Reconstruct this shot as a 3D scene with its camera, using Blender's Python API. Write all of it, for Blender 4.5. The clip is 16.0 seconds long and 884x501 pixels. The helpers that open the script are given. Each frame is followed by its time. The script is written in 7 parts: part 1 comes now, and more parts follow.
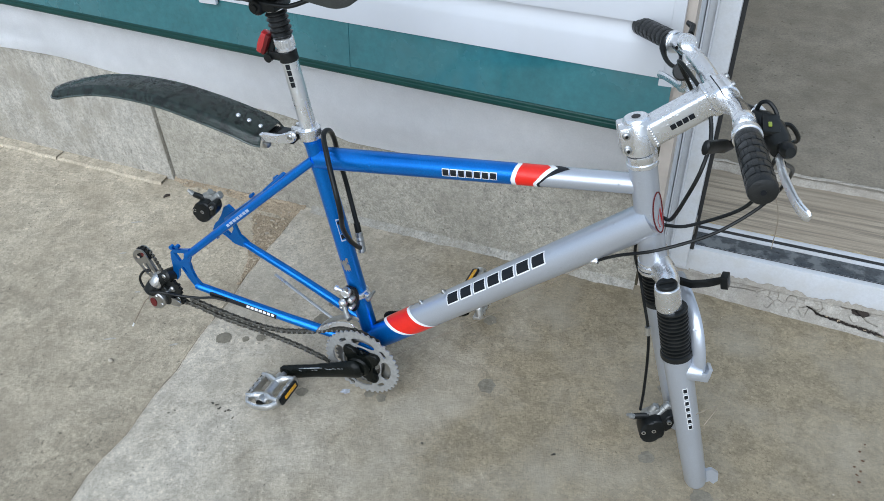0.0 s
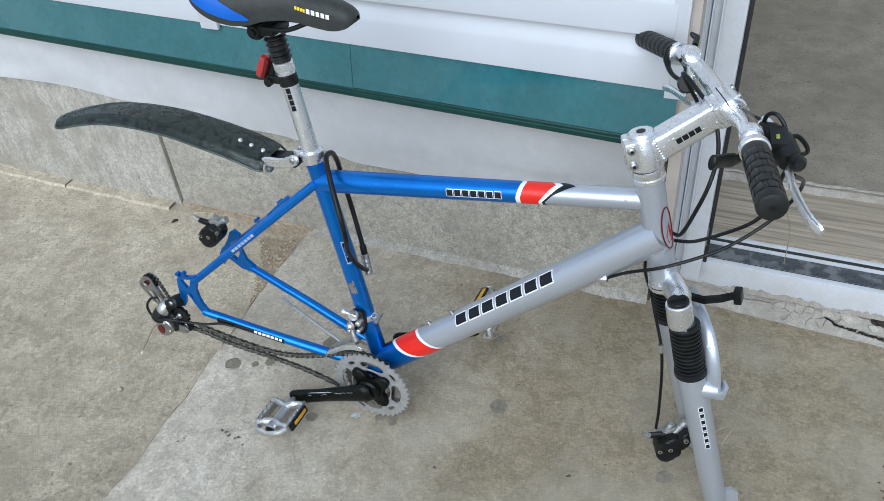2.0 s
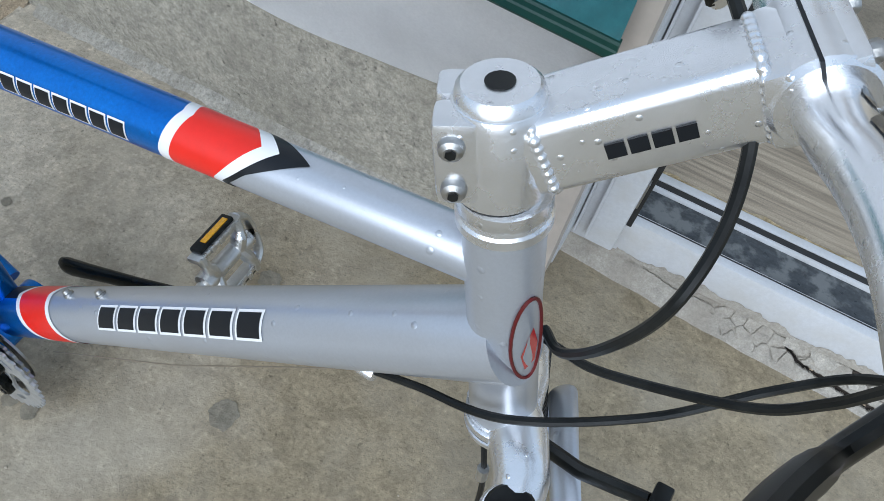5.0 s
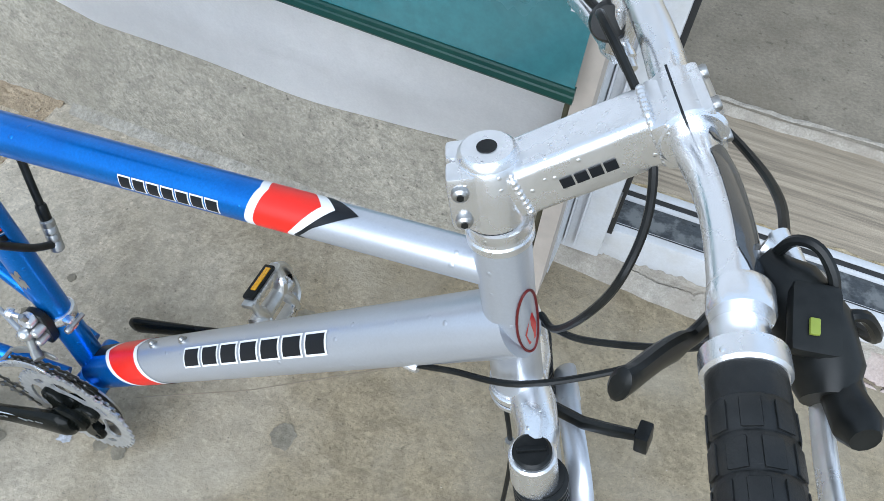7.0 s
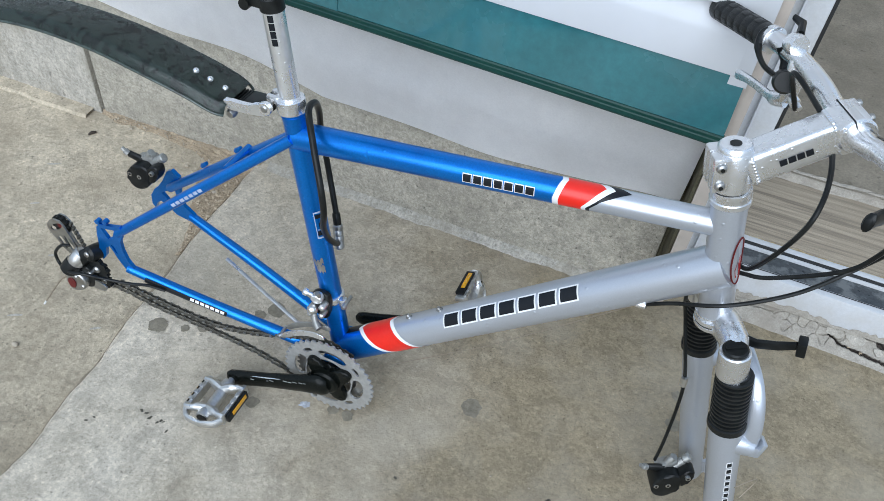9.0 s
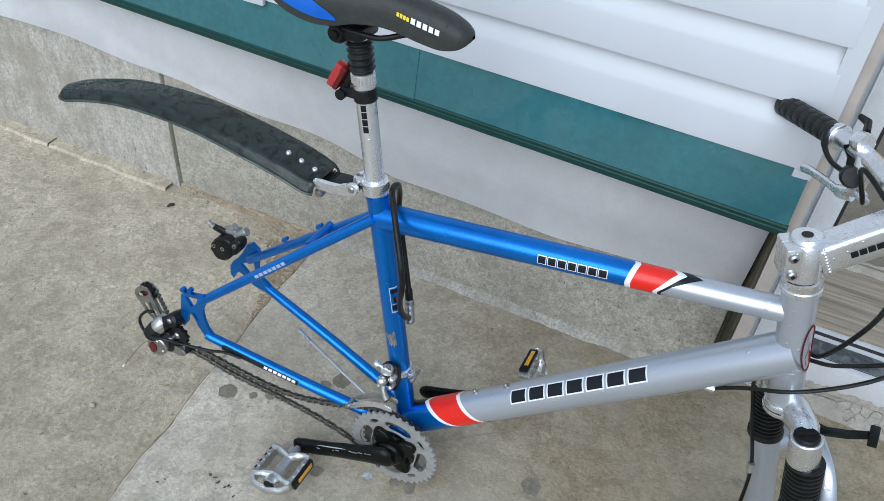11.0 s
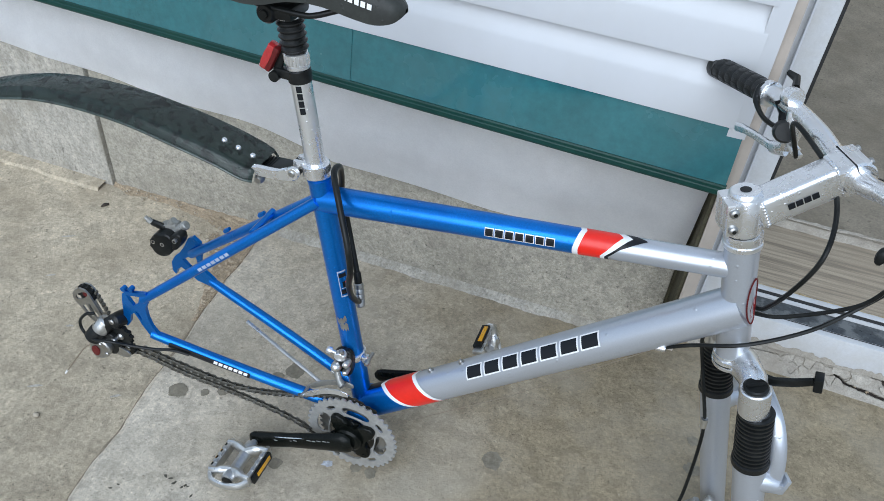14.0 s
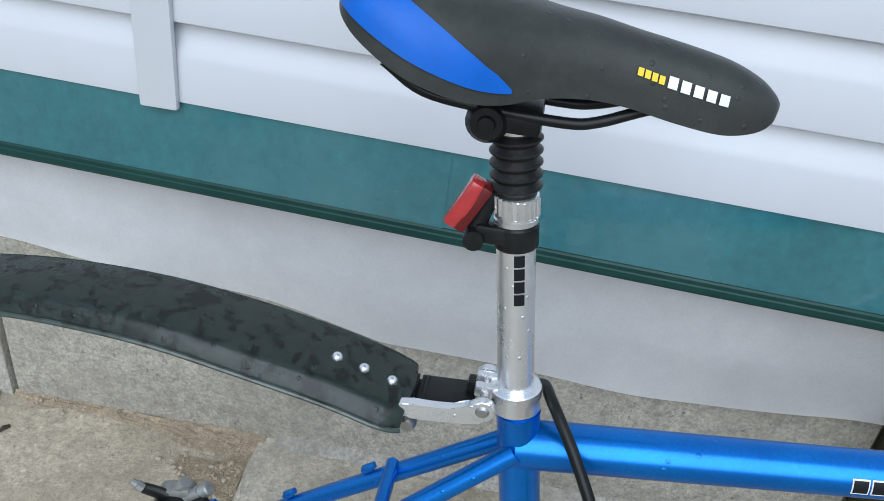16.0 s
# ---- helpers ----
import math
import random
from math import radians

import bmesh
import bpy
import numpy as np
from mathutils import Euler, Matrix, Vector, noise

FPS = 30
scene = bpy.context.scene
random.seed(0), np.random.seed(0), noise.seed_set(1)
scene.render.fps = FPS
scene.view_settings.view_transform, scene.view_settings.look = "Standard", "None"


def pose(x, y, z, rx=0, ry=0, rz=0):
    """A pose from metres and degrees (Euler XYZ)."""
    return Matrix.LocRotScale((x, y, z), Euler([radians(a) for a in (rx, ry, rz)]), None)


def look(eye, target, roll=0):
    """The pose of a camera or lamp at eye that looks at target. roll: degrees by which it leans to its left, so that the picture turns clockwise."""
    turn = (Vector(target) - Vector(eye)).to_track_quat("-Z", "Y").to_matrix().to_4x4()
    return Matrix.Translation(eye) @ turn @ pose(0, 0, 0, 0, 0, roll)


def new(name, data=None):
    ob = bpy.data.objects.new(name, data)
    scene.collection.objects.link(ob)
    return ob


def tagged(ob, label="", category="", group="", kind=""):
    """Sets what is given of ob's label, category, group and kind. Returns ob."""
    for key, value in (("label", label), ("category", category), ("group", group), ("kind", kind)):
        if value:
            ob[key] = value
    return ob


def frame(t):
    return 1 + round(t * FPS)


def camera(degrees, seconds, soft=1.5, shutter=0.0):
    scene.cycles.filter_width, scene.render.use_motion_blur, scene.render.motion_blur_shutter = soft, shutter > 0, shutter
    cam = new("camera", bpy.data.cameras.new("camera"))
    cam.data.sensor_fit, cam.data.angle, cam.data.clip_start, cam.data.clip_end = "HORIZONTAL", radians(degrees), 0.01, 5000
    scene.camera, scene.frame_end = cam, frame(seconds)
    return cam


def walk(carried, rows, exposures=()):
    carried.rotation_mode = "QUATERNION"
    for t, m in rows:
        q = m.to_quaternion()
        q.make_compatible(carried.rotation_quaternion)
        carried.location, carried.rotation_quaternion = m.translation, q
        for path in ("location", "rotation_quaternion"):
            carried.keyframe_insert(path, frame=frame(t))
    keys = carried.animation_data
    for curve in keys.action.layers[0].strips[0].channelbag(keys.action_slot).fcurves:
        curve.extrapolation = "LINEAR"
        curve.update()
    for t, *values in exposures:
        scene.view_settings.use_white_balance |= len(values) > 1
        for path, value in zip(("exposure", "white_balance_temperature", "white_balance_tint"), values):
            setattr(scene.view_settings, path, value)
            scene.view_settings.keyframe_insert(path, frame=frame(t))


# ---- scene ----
cam = camera(59.4, 16.0, soft=0.7)
PATH = [
    (0, (0.74, -0.895, 1.199), (0.097, 0.49, -0.092), -3.0),
    (0.5, (0.744, -0.889, 1.201), (0.075, 0.499, -0.073), -3.9),
    (1, (0.737, -0.884, 1.204), (0.051, 0.505, -0.06), -4.2),
    (1.5, (0.734, -0.88, 1.204), (0.038, 0.509, -0.055), -4.7),
    (2, (0.744, -0.871, 1.195), (0.059, 0.522, -0.066), -5.3),
    (2.5, (0.796, -0.814, 1.164), (0.167, 0.564, -0.142), -5.1),
    (3, (0.781, -0.677, 1.099), (0.183, 0.697, -0.225), -1.5),
    (3.5, (0.694, -0.555, 1.07), (0.24, 0.77, -0.357), 1.6),
    (4, (0.672, -0.465, 1.056), (0.346, 0.82, -0.442), 4.1),
    (4.5, (0.664, -0.265, 0.919), (0.353, 0.836, -0.721), 10.8),
    (5, (0.662, -0.185, 0.865), (0.344, 0.884, -0.795), 13.3),
    (5.2, (0.668, -0.181, 0.875), (0.345, 0.894, -0.781), 12.3),
    (7.3, (0.681, -0.335, 1.022), (0.325, 0.804, -0.584), 5.6),
    (7.5, (0.668, -0.393, 1.053), (0.326, 0.762, -0.543), 6.5),
    (8, (0.626, -0.535, 1.097), (0.257, 0.69, -0.44), 6.2),
    (8.5, (0.577, -0.631, 1.116), (0.197, 0.64, -0.382), 4.8),
    (9, (0.531, -0.68, 1.127), (0.112, 0.647, -0.31), 6.6),
    (9.5, (0.509, -0.695, 1.149), (0.021, 0.685, -0.213), 6.7),
    (9.7, (0.497, -0.702, 1.167), (-0.02, 0.71, -0.151), 6.4),
    (11.8, (0.502, -0.731, 1.152), (-0.105, 0.664, -0.146), 4.0),
    (12, (0.511, -0.726, 1.156), (-0.104, 0.662, -0.147), 3.5),
    (12.5, (0.523, -0.731, 1.154), (-0.046, 0.671, -0.154), 2.6),
    (13, (0.528, -0.728, 1.151), (0.018, 0.698, -0.155), 3.3),
    (13.5, (0.52, -0.722, 1.15), (0.013, 0.69, -0.173), 2.5),
    (14, (0.499, -0.731, 1.142), (0.063, 0.709, -0.175), 5.0),
    (14.5, (0.459, -0.737, 1.152), (0.0, 0.728, -0.129), 8.1),
    (15, (0.346, -0.661, 1.099), (-0.194, 0.768, -0.191), 5.2),
    (15.5, (0.143, -0.499, 0.994), (-0.171, 1.024, -0.263), 3.5),
    (16, (0.061, -0.423, 0.916), (-0.055, 0.854, 0.137), 7.1),
]
walk(cam, [(t, look(eye, target, roll)) for t, eye, target, roll in PATH],
     [(0, -0.10), (1, -0.13), (2, -0.11), (2.5, -0.09), (3, -0.13), (3.5, 0.07), (4, 0.14), (4.5, 0.28), (5, -0.11), (5.2, -0.09), (7.3, 0.27), (7.5, 0.27), (8, 0.21), (8.5, 0.18), (9, -0.05), (9.5, -0.16), (12, -0.20), (13, -0.18), (14, -0.18), (14.5, -0.26), (15, -0.24), (15.5, -0.16), (16, -0.20)])

# ---- light ----
world = bpy.data.worlds.new("overcast_sky")
scene.world = world
world.use_nodes = True
_nt = world.node_tree
_sky = _nt.nodes.new("ShaderNodeTexSky")
_sky.sky_type = "NISHITA"
_sky.sun_disc = False
_sky.sun_elevation, _sky.sun_rotation = radians(34), radians(186)
_sky.dust_density, _sky.ozone_density, _sky.air_density = 3.0, 1.0, 1.0
_mixw = _nt.nodes.new("ShaderNodeMix")
_mixw.data_type = "RGBA"
_mixw.inputs[0].default_value = 0.85
_mixw.inputs[7].default_value = (5.5, 7.0, 9.05, 1)
_nt.links.new(_sky.outputs[0], _mixw.inputs[6])
_nt.links.new(_mixw.outputs[2], _nt.nodes["Background"].inputs["Color"])
_nt.nodes["Background"].inputs["Strength"].default_value = 0.115
sun_data = bpy.data.lights.new("sun", "SUN")
sun_data.energy, sun_data.angle, sun_data.color = 2.7, radians(60), (0.885, 0.985, 1.105)
sun = new("sun", sun_data)
sun.matrix_world = look((0.5, -5.0, 3.4), (0, 0, 0))
scene.view_settings.exposure = 0.0


# ---- materials ----
def mat(name, color, rough=0.6, metal=0.0, var=0.15, scale=30.0, bump=0.0, bump_scale=None, coat=0.0, stain=None, stain_amt=0.0, stain_scale=3.0,
        spec=0.5, rough_var=0.0, stretch=None, drops=0.0, fine=0.0, fine_scale=420.0, pits=0.0, pit_scale=150.0, grain=0.0, tint_along=None, edge=(0.45, 0.68), mottle=0.0, mottle_scale=38.0):
    m = bpy.data.materials.new(name)
    m.use_nodes = True
    nt = m.node_tree
    N, Lk = nt.nodes, nt.links
    b = N["Principled BSDF"]
    b.inputs["Roughness"].default_value, b.inputs["Metallic"].default_value = rough, metal
    b.inputs["Coat Weight"].default_value, b.inputs["Coat Roughness"].default_value = coat, 0.08
    b.inputs["Specular IOR Level"].default_value = spec
    tc = N.new("ShaderNodeTexCoord")
    mp = N.new("ShaderNodeMapping")
    Lk.new(tc.outputs["Object"], mp.inputs[0])
    if stretch:
        mp.inputs["Scale"].default_value = stretch
    n1 = N.new("ShaderNodeTexNoise")
    n1.inputs["Scale"].default_value, n1.inputs["Detail"].default_value, n1.inputs["Roughness"].default_value = scale, 8, 0.65
    Lk.new(mp.outputs[0], n1.inputs["Vector"])
    ramp = N.new("ShaderNodeMapRange")
    ramp.inputs[1].default_value, ramp.inputs[2].default_value = 0.25, 0.75
    ramp.inputs[3].default_value, ramp.inputs[4].default_value = 1 - var, 1 + var
    Lk.new(n1.outputs[0], ramp.inputs[0])
    mul = N.new("ShaderNodeMix")
    mul.data_type, mul.blend_type = "RGBA", "MULTIPLY"
    mul.inputs[0].default_value = 1.0
    mul.inputs[6].default_value = (*color, 1)
    Lk.new(ramp.outputs[0], mul.inputs[7])
    out = mul.outputs[2]
    if fine:
        nf = N.new("ShaderNodeTexNoise")
        nf.inputs["Scale"].default_value, nf.inputs["Detail"].default_value, nf.inputs["Roughness"].default_value = fine_scale, 4, 0.7
        Lk.new(tc.outputs["Object"], nf.inputs["Vector"])
        rf = N.new("ShaderNodeMapRange")
        rf.inputs[1].default_value, rf.inputs[2].default_value = 0.3, 0.7
        rf.inputs[3].default_value, rf.inputs[4].default_value = 1 - fine, 1 + fine
        Lk.new(nf.outputs[0], rf.inputs[0])
        mf = N.new("ShaderNodeMix")
        mf.data_type, mf.blend_type = "RGBA", "MULTIPLY"
        mf.inputs[0].default_value = 1.0
        Lk.new(out, mf.inputs[6])
        Lk.new(rf.outputs[0], mf.inputs[7])
        out = mf.outputs[2]
    if mottle:
        for sc, a0, a1, lo_, hi_, dist in ((mottle_scale, 0.44, 0.54, 1.0 - 0.55 * mottle, 1.0 + 0.25 * mottle, 0.6), (mottle_scale * 3.1, 0.56, 0.63, 1.0, 1.0 + 0.8 * mottle, 0.0), (mottle_scale * 8, 0.36, 0.42, 1.0 - 1.1 * mottle, 1.0, 0.0), (mottle_scale * 9, 0.62, 0.66, 1.0, 1.0 + 1.3 * mottle, 0.0)):
            nm = N.new("ShaderNodeTexNoise")
            nm.inputs["Scale"].default_value, nm.inputs["Detail"].default_value, nm.inputs["Roughness"].default_value, nm.inputs["Distortion"].default_value = sc, 6, 0.62, dist
            Lk.new(tc.outputs["Object"], nm.inputs["Vector"])
            rm = N.new("ShaderNodeMapRange")
            rm.inputs[1].default_value, rm.inputs[2].default_value, rm.inputs[3].default_value, rm.inputs[4].default_value = a0, a1, lo_, hi_
            Lk.new(nm.outputs[0], rm.inputs[0])
            mm = N.new("ShaderNodeMix")
            mm.data_type, mm.blend_type = "RGBA", "MULTIPLY"
            mm.inputs[0].default_value = 1.0
            Lk.new(out, mm.inputs[6])
            Lk.new(rm.outputs[0], mm.inputs[7])
            out = mm.outputs[2]
    if pits:
        np_ = N.new("ShaderNodeTexNoise")
        np_.inputs["Scale"].default_value, np_.inputs["Detail"].default_value, np_.inputs["Roughness"].default_value = pit_scale, 3, 0.55
        Lk.new(tc.outputs["Object"], np_.inputs["Vector"])
        rp = N.new("ShaderNodeMapRange")
        rp.inputs[1].default_value, rp.inputs[2].default_value = 0.64, 0.72
        rp.inputs[3].default_value, rp.inputs[4].default_value = 1.0, 1.0 - pits
        Lk.new(np_.outputs[0], rp.inputs[0])
        mp2 = N.new("ShaderNodeMix")
        mp2.data_type, mp2.blend_type = "RGBA", "MULTIPLY"
        mp2.inputs[0].default_value = 1.0
        Lk.new(out, mp2.inputs[6])
        Lk.new(rp.outputs[0], mp2.inputs[7])
        out = mp2.outputs[2]
    # multiplies the colour by a tint that strengthens along one axis, broken by noise
    if tint_along:
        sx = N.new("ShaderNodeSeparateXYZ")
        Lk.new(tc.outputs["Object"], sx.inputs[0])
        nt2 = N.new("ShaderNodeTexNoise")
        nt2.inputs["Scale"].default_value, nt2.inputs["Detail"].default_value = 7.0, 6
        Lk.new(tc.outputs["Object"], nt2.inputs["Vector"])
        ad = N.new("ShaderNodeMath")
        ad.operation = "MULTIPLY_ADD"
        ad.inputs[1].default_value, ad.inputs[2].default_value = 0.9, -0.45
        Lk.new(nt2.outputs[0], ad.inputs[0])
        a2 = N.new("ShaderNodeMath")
        Lk.new(sx.outputs[tint_along[3] if len(tint_along) > 3 else 0], a2.inputs[0])
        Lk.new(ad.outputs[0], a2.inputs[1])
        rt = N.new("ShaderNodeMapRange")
        rt.inputs[1].default_value, rt.inputs[2].default_value = tint_along[0], tint_along[1]
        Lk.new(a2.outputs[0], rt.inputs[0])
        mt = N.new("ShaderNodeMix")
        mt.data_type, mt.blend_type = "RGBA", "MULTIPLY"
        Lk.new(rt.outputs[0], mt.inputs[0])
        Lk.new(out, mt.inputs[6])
        mt.inputs[7].default_value = (*tint_along[2], 1)
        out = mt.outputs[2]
    if grain:
        wv = N.new("ShaderNodeTexNoise")
        wv.inputs["Scale"].default_value, wv.inputs["Detail"].default_value, wv.inputs["Roughness"].default_value, wv.inputs["Distortion"].default_value = 95.0, 5, 0.6, 0.5
        mw = N.new("ShaderNodeMapping")
        mw.inputs["Scale"].default_value = (0.035, 1.0, 1.0)
        Lk.new(tc.outputs["Object"], mw.inputs[0])
        Lk.new(mw.outputs[0], wv.inputs["Vector"])
        rw = N.new("ShaderNodeMapRange")
        rw.inputs[1].default_value, rw.inputs[2].default_value = 0.38, 0.56
        rw.inputs[3].default_value, rw.inputs[4].default_value = 1.0 - grain, 1.0
        Lk.new(wv.outputs[0], rw.inputs[0])
        mg = N.new("ShaderNodeMix")
        mg.data_type, mg.blend_type = "RGBA", "MULTIPLY"
        mg.inputs[0].default_value = 1.0
        Lk.new(out, mg.inputs[6])
        Lk.new(rw.outputs[0], mg.inputs[7])
        out = mg.outputs[2]
    n2 = N.new("ShaderNodeTexNoise")
    n2.inputs["Scale"].default_value, n2.inputs["Detail"].default_value, n2.inputs["Roughness"].default_value = stain_scale, 5, 0.6
    Lk.new(tc.outputs["Object"], n2.inputs["Vector"])
    if stain:
        r2 = N.new("ShaderNodeMapRange")
        r2.inputs[1].default_value, r2.inputs[2].default_value = edge
        r2.inputs[3].default_value, r2.inputs[4].default_value = 0.0, stain_amt
        Lk.new(n2.outputs[0], r2.inputs[0])
        mx = N.new("ShaderNodeMix")
        mx.data_type = "RGBA"
        Lk.new(r2.outputs[0], mx.inputs[0])
        Lk.new(out, mx.inputs[6])
        mx.inputs[7].default_value = (*stain, 1)
        out = mx.outputs[2]
    Lk.new(out, b.inputs["Base Color"])
    if rough_var:
        r3 = N.new("ShaderNodeMapRange")
        r3.inputs[1].default_value, r3.inputs[2].default_value = 0.35, 0.65
        r3.inputs[3].default_value, r3.inputs[4].default_value = max(rough - rough_var, 0.03), min(rough + rough_var, 1)
        Lk.new(n2.outputs[0], r3.inputs[0])
        Lk.new(r3.outputs[0], b.inputs["Roughness"])
    last = None
    if bump:
        nb = N.new("ShaderNodeTexNoise")
        nb.inputs["Scale"].default_value, nb.inputs["Detail"].default_value, nb.inputs["Roughness"].default_value = bump_scale or scale * 3, 6, 0.7
        Lk.new(mp.outputs[0], nb.inputs["Vector"])
        bp = N.new("ShaderNodeBump")
        bp.inputs["Strength"].default_value, bp.inputs["Distance"].default_value = bump, 0.004
        Lk.new(nb.outputs[0], bp.inputs["Height"])
        last = bp
    if drops:
        vo = N.new("ShaderNodeTexVoronoi")
        vo.inputs["Scale"].default_value = drops
        Lk.new(tc.outputs["Object"], vo.inputs["Vector"])
        rd = N.new("ShaderNodeMapRange")
        rd.inputs[1].default_value, rd.inputs[2].default_value = 0.16, 0.0
        Lk.new(vo.outputs["Distance"], rd.inputs[0])
        pw = N.new("ShaderNodeMath")
        pw.operation = "POWER"
        pw.inputs[1].default_value = 0.5
        Lk.new(rd.outputs[0], pw.inputs[0])
        b2 = N.new("ShaderNodeBump")
        b2.inputs["Strength"].default_value, b2.inputs["Distance"].default_value = (0.2 if metal > 0.9 else 0.5), 0.0012
        Lk.new(pw.outputs[0], b2.inputs["Height"])
        if last:
            Lk.new(last.outputs[0], b2.inputs["Normal"])
        last = b2
    if last:
        Lk.new(last.outputs[0], b.inputs["Normal"])
    return m


M_CONC = mat("concrete_slab", (0.605, 0.536, 0.436), 0.88, var=0.16, scale=9, bump=0.5, bump_scale=140, stain=(0.40, 0.350, 0.270), stain_amt=0.62, stain_scale=5.0, rough_var=0.1, tint_along=(-0.30, 0.45, (0.478, 0.438, 0.355)), fine=0.22, fine_scale=140, pits=0.46, pit_scale=110, spec=0.3, mottle=0.25, mottle_scale=34)
M_CONC2 = mat("concrete_old", (0.535, 0.458, 0.345), 0.9, var=0.16, scale=8, bump=0.6, bump_scale=130, stain=(0.34, 0.280, 0.200), stain_amt=0.6, stain_scale=6.0, fine=0.24, fine_scale=140, pits=0.5, pit_scale=110, spec=0.3, mottle=0.26, mottle_scale=30, tint_along=(0.25, -0.40, (0.70, 0.685, 0.655), 1))
M_WALLC = mat("concrete_plinth", (0.415, 0.384, 0.32), 0.9, var=0.24, scale=40, bump=0.9, bump_scale=150, stain=(0.29, 0.265, 0.215), stain_amt=0.6, stain_scale=5, fine=0.30, fine_scale=170, pits=0.5, pit_scale=140, spec=0.3, mottle=0.24, mottle_scale=60)
M_WALLC2 = mat("concrete_rough", (0.445, 0.415, 0.36), 0.92, var=0.32, scale=30, bump=1.0, bump_scale=110, stain=(0.33, 0.295, 0.235), stain_amt=0.7, stain_scale=8, fine=0.36, fine_scale=180, pits=0.5, pit_scale=90, stretch=(1.6, 1, 0.5), spec=0.3)
M_SHEET = mat("membrane_white", (0.89, 0.885, 0.885), 0.75, var=0.06, scale=14, bump=0.12, bump_scale=60, stain=(0.74, 0.73, 0.725), stain_amt=0.35, stain_scale=5, fine=0.04, fine_scale=300)
M_VINYL = mat("vinyl_white", (0.575, 0.588, 0.610), 0.42, var=0.03, scale=8, bump=0.05, bump_scale=60, stain=(0.54, 0.54, 0.535), stain_amt=0.35, stain_scale=6)
M_FRAME = mat("pvc_white", (0.57, 0.582, 0.60), 0.4, var=0.05, scale=10, stain=(0.50, 0.48, 0.44), stain_amt=0.5, stain_scale=16, fine=0.06, fine_scale=200)
M_GREEN = mat("green_metal", (0.024, 0.138, 0.153), 0.26, var=0.14, scale=9, stain=(0.065, 0.185, 0.198), stain_amt=0.5, stain_scale=4, coat=0.8, rough_var=0.1, spec=0.6, fine=0.14, fine_scale=70)
M_GREEN2 = mat("green_metal_shaded", (0.004, 0.040, 0.034), 0.4, var=0.15, scale=14, stain=(0.012, 0.065, 0.045), stain_amt=0.5, stain_scale=9, spec=0.3)
M_WOOD = mat("weathered_plank", (0.41, 0.34, 0.255), 0.8, var=0.16, scale=7, bump=0.3, bump_scale=20, stain=(0.31, 0.25, 0.18), stain_amt=0.4, stain_scale=6, stretch=(1, 14, 6), fine=0.20, grain=0.42)
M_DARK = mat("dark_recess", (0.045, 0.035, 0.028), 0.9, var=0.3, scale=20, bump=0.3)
M_BEIGE = mat("beige_foam_wood", (0.46, 0.40, 0.345), 0.8, var=0.15, scale=20, bump=0.2)
M_FOAM = mat("old_yellow_foam", (0.50, 0.39, 0.23), 0.95, var=0.35, scale=60, bump=0.9, bump_scale=200, stain=(0.62, 0.56, 0.46), stain_amt=0.7, stain_scale=30, fine=0.3, fine_scale=260, spec=0.2)
M_GASKET = mat("black_gasket", (0.02, 0.02, 0.02), 0.6, var=0.3, scale=40)
M_INSERT = mat("dirty_black_insert", (0.042, 0.048, 0.053), 0.42, var=0.5, scale=60, stain=(0.19, 0.20, 0.20), stain_amt=0.75, stain_scale=26, rough_var=0.15, fine=0.35, fine_scale=160, edge=(0.48, 0.58), stretch=(1, 3, 1))
M_FLOORC = mat("inner_concrete", (0.245, 0.214, 0.168), 0.92, var=0.25, scale=14, bump=0.5, bump_scale=150, stain=(0.18, 0.154, 0.115), stain_amt=0.6, stain_scale=4, fine=0.2, fine_scale=160, pits=0.4, pit_scale=70, spec=0.25)
M_MORTAR = mat("mortar", (0.375, 0.343, 0.295), 0.95, var=0.28, scale=50, bump=0.9, bump_scale=120, stain=(0.30, 0.262, 0.215), stain_amt=0.6, stain_scale=14, fine=0.22, fine_scale=300)
M_SAND = mat("sand_dirt", (0.42, 0.33, 0.23), 0.95, var=0.35, scale=90, bump=1.0, bump_scale=220, stain=(0.33, 0.26, 0.18), stain_amt=0.6, stain_scale=14, fine=0.3, fine_scale=300, spec=0.2)
M_STONE = mat("pebble", (0.40, 0.345, 0.27), 0.9, var=0.35, scale=60, bump=0.5, spec=0.2)
M_WET = mat("damp_spot", (0.225, 0.198, 0.150), 0.72, var=0.3, scale=40, bump=0.4, bump_scale=140, stain=(0.28, 0.25, 0.195), stain_amt=0.5, stain_scale=30, fine=0.2, fine_scale=140, spec=0.3)
M_BLUE = mat("blue_metallic_paint", (0.001, 0.178, 0.61), 0.28, metal=0.72, var=0.12, scale=400, coat=0.18, drops=70, stain=(0.001, 0.110, 0.46), stain_amt=0.5, stain_scale=10, fine=0.10, spec=0.4)
M_SILVER = mat("silver_paint", (0.495, 0.525, 0.575), 0.33, metal=0.6, var=0.05, scale=500, coat=0.5, drops=70, stain=(0.45, 0.455, 0.47), stain_amt=0.3, stain_scale=8)
M_ALU = mat("polished_aluminium", (0.83, 0.84, 0.86), 0.27, metal=0.9, var=0.06, scale=60, bump=0.08, bump_scale=160, stain=(0.74, 0.735, 0.72), stain_amt=0.4, stain_scale=25, rough_var=0.08, drops=110)
M_POST = mat("bright_post_metal", (0.84, 0.85, 0.865), 0.29, metal=0.84, var=0.10, scale=50, bump=0.1, bump_scale=180, stain=(0.66, 0.655, 0.64), stain_amt=0.5, stain_scale=30, rough_var=0.1, drops=110, stretch=(1, 1, 0.3))
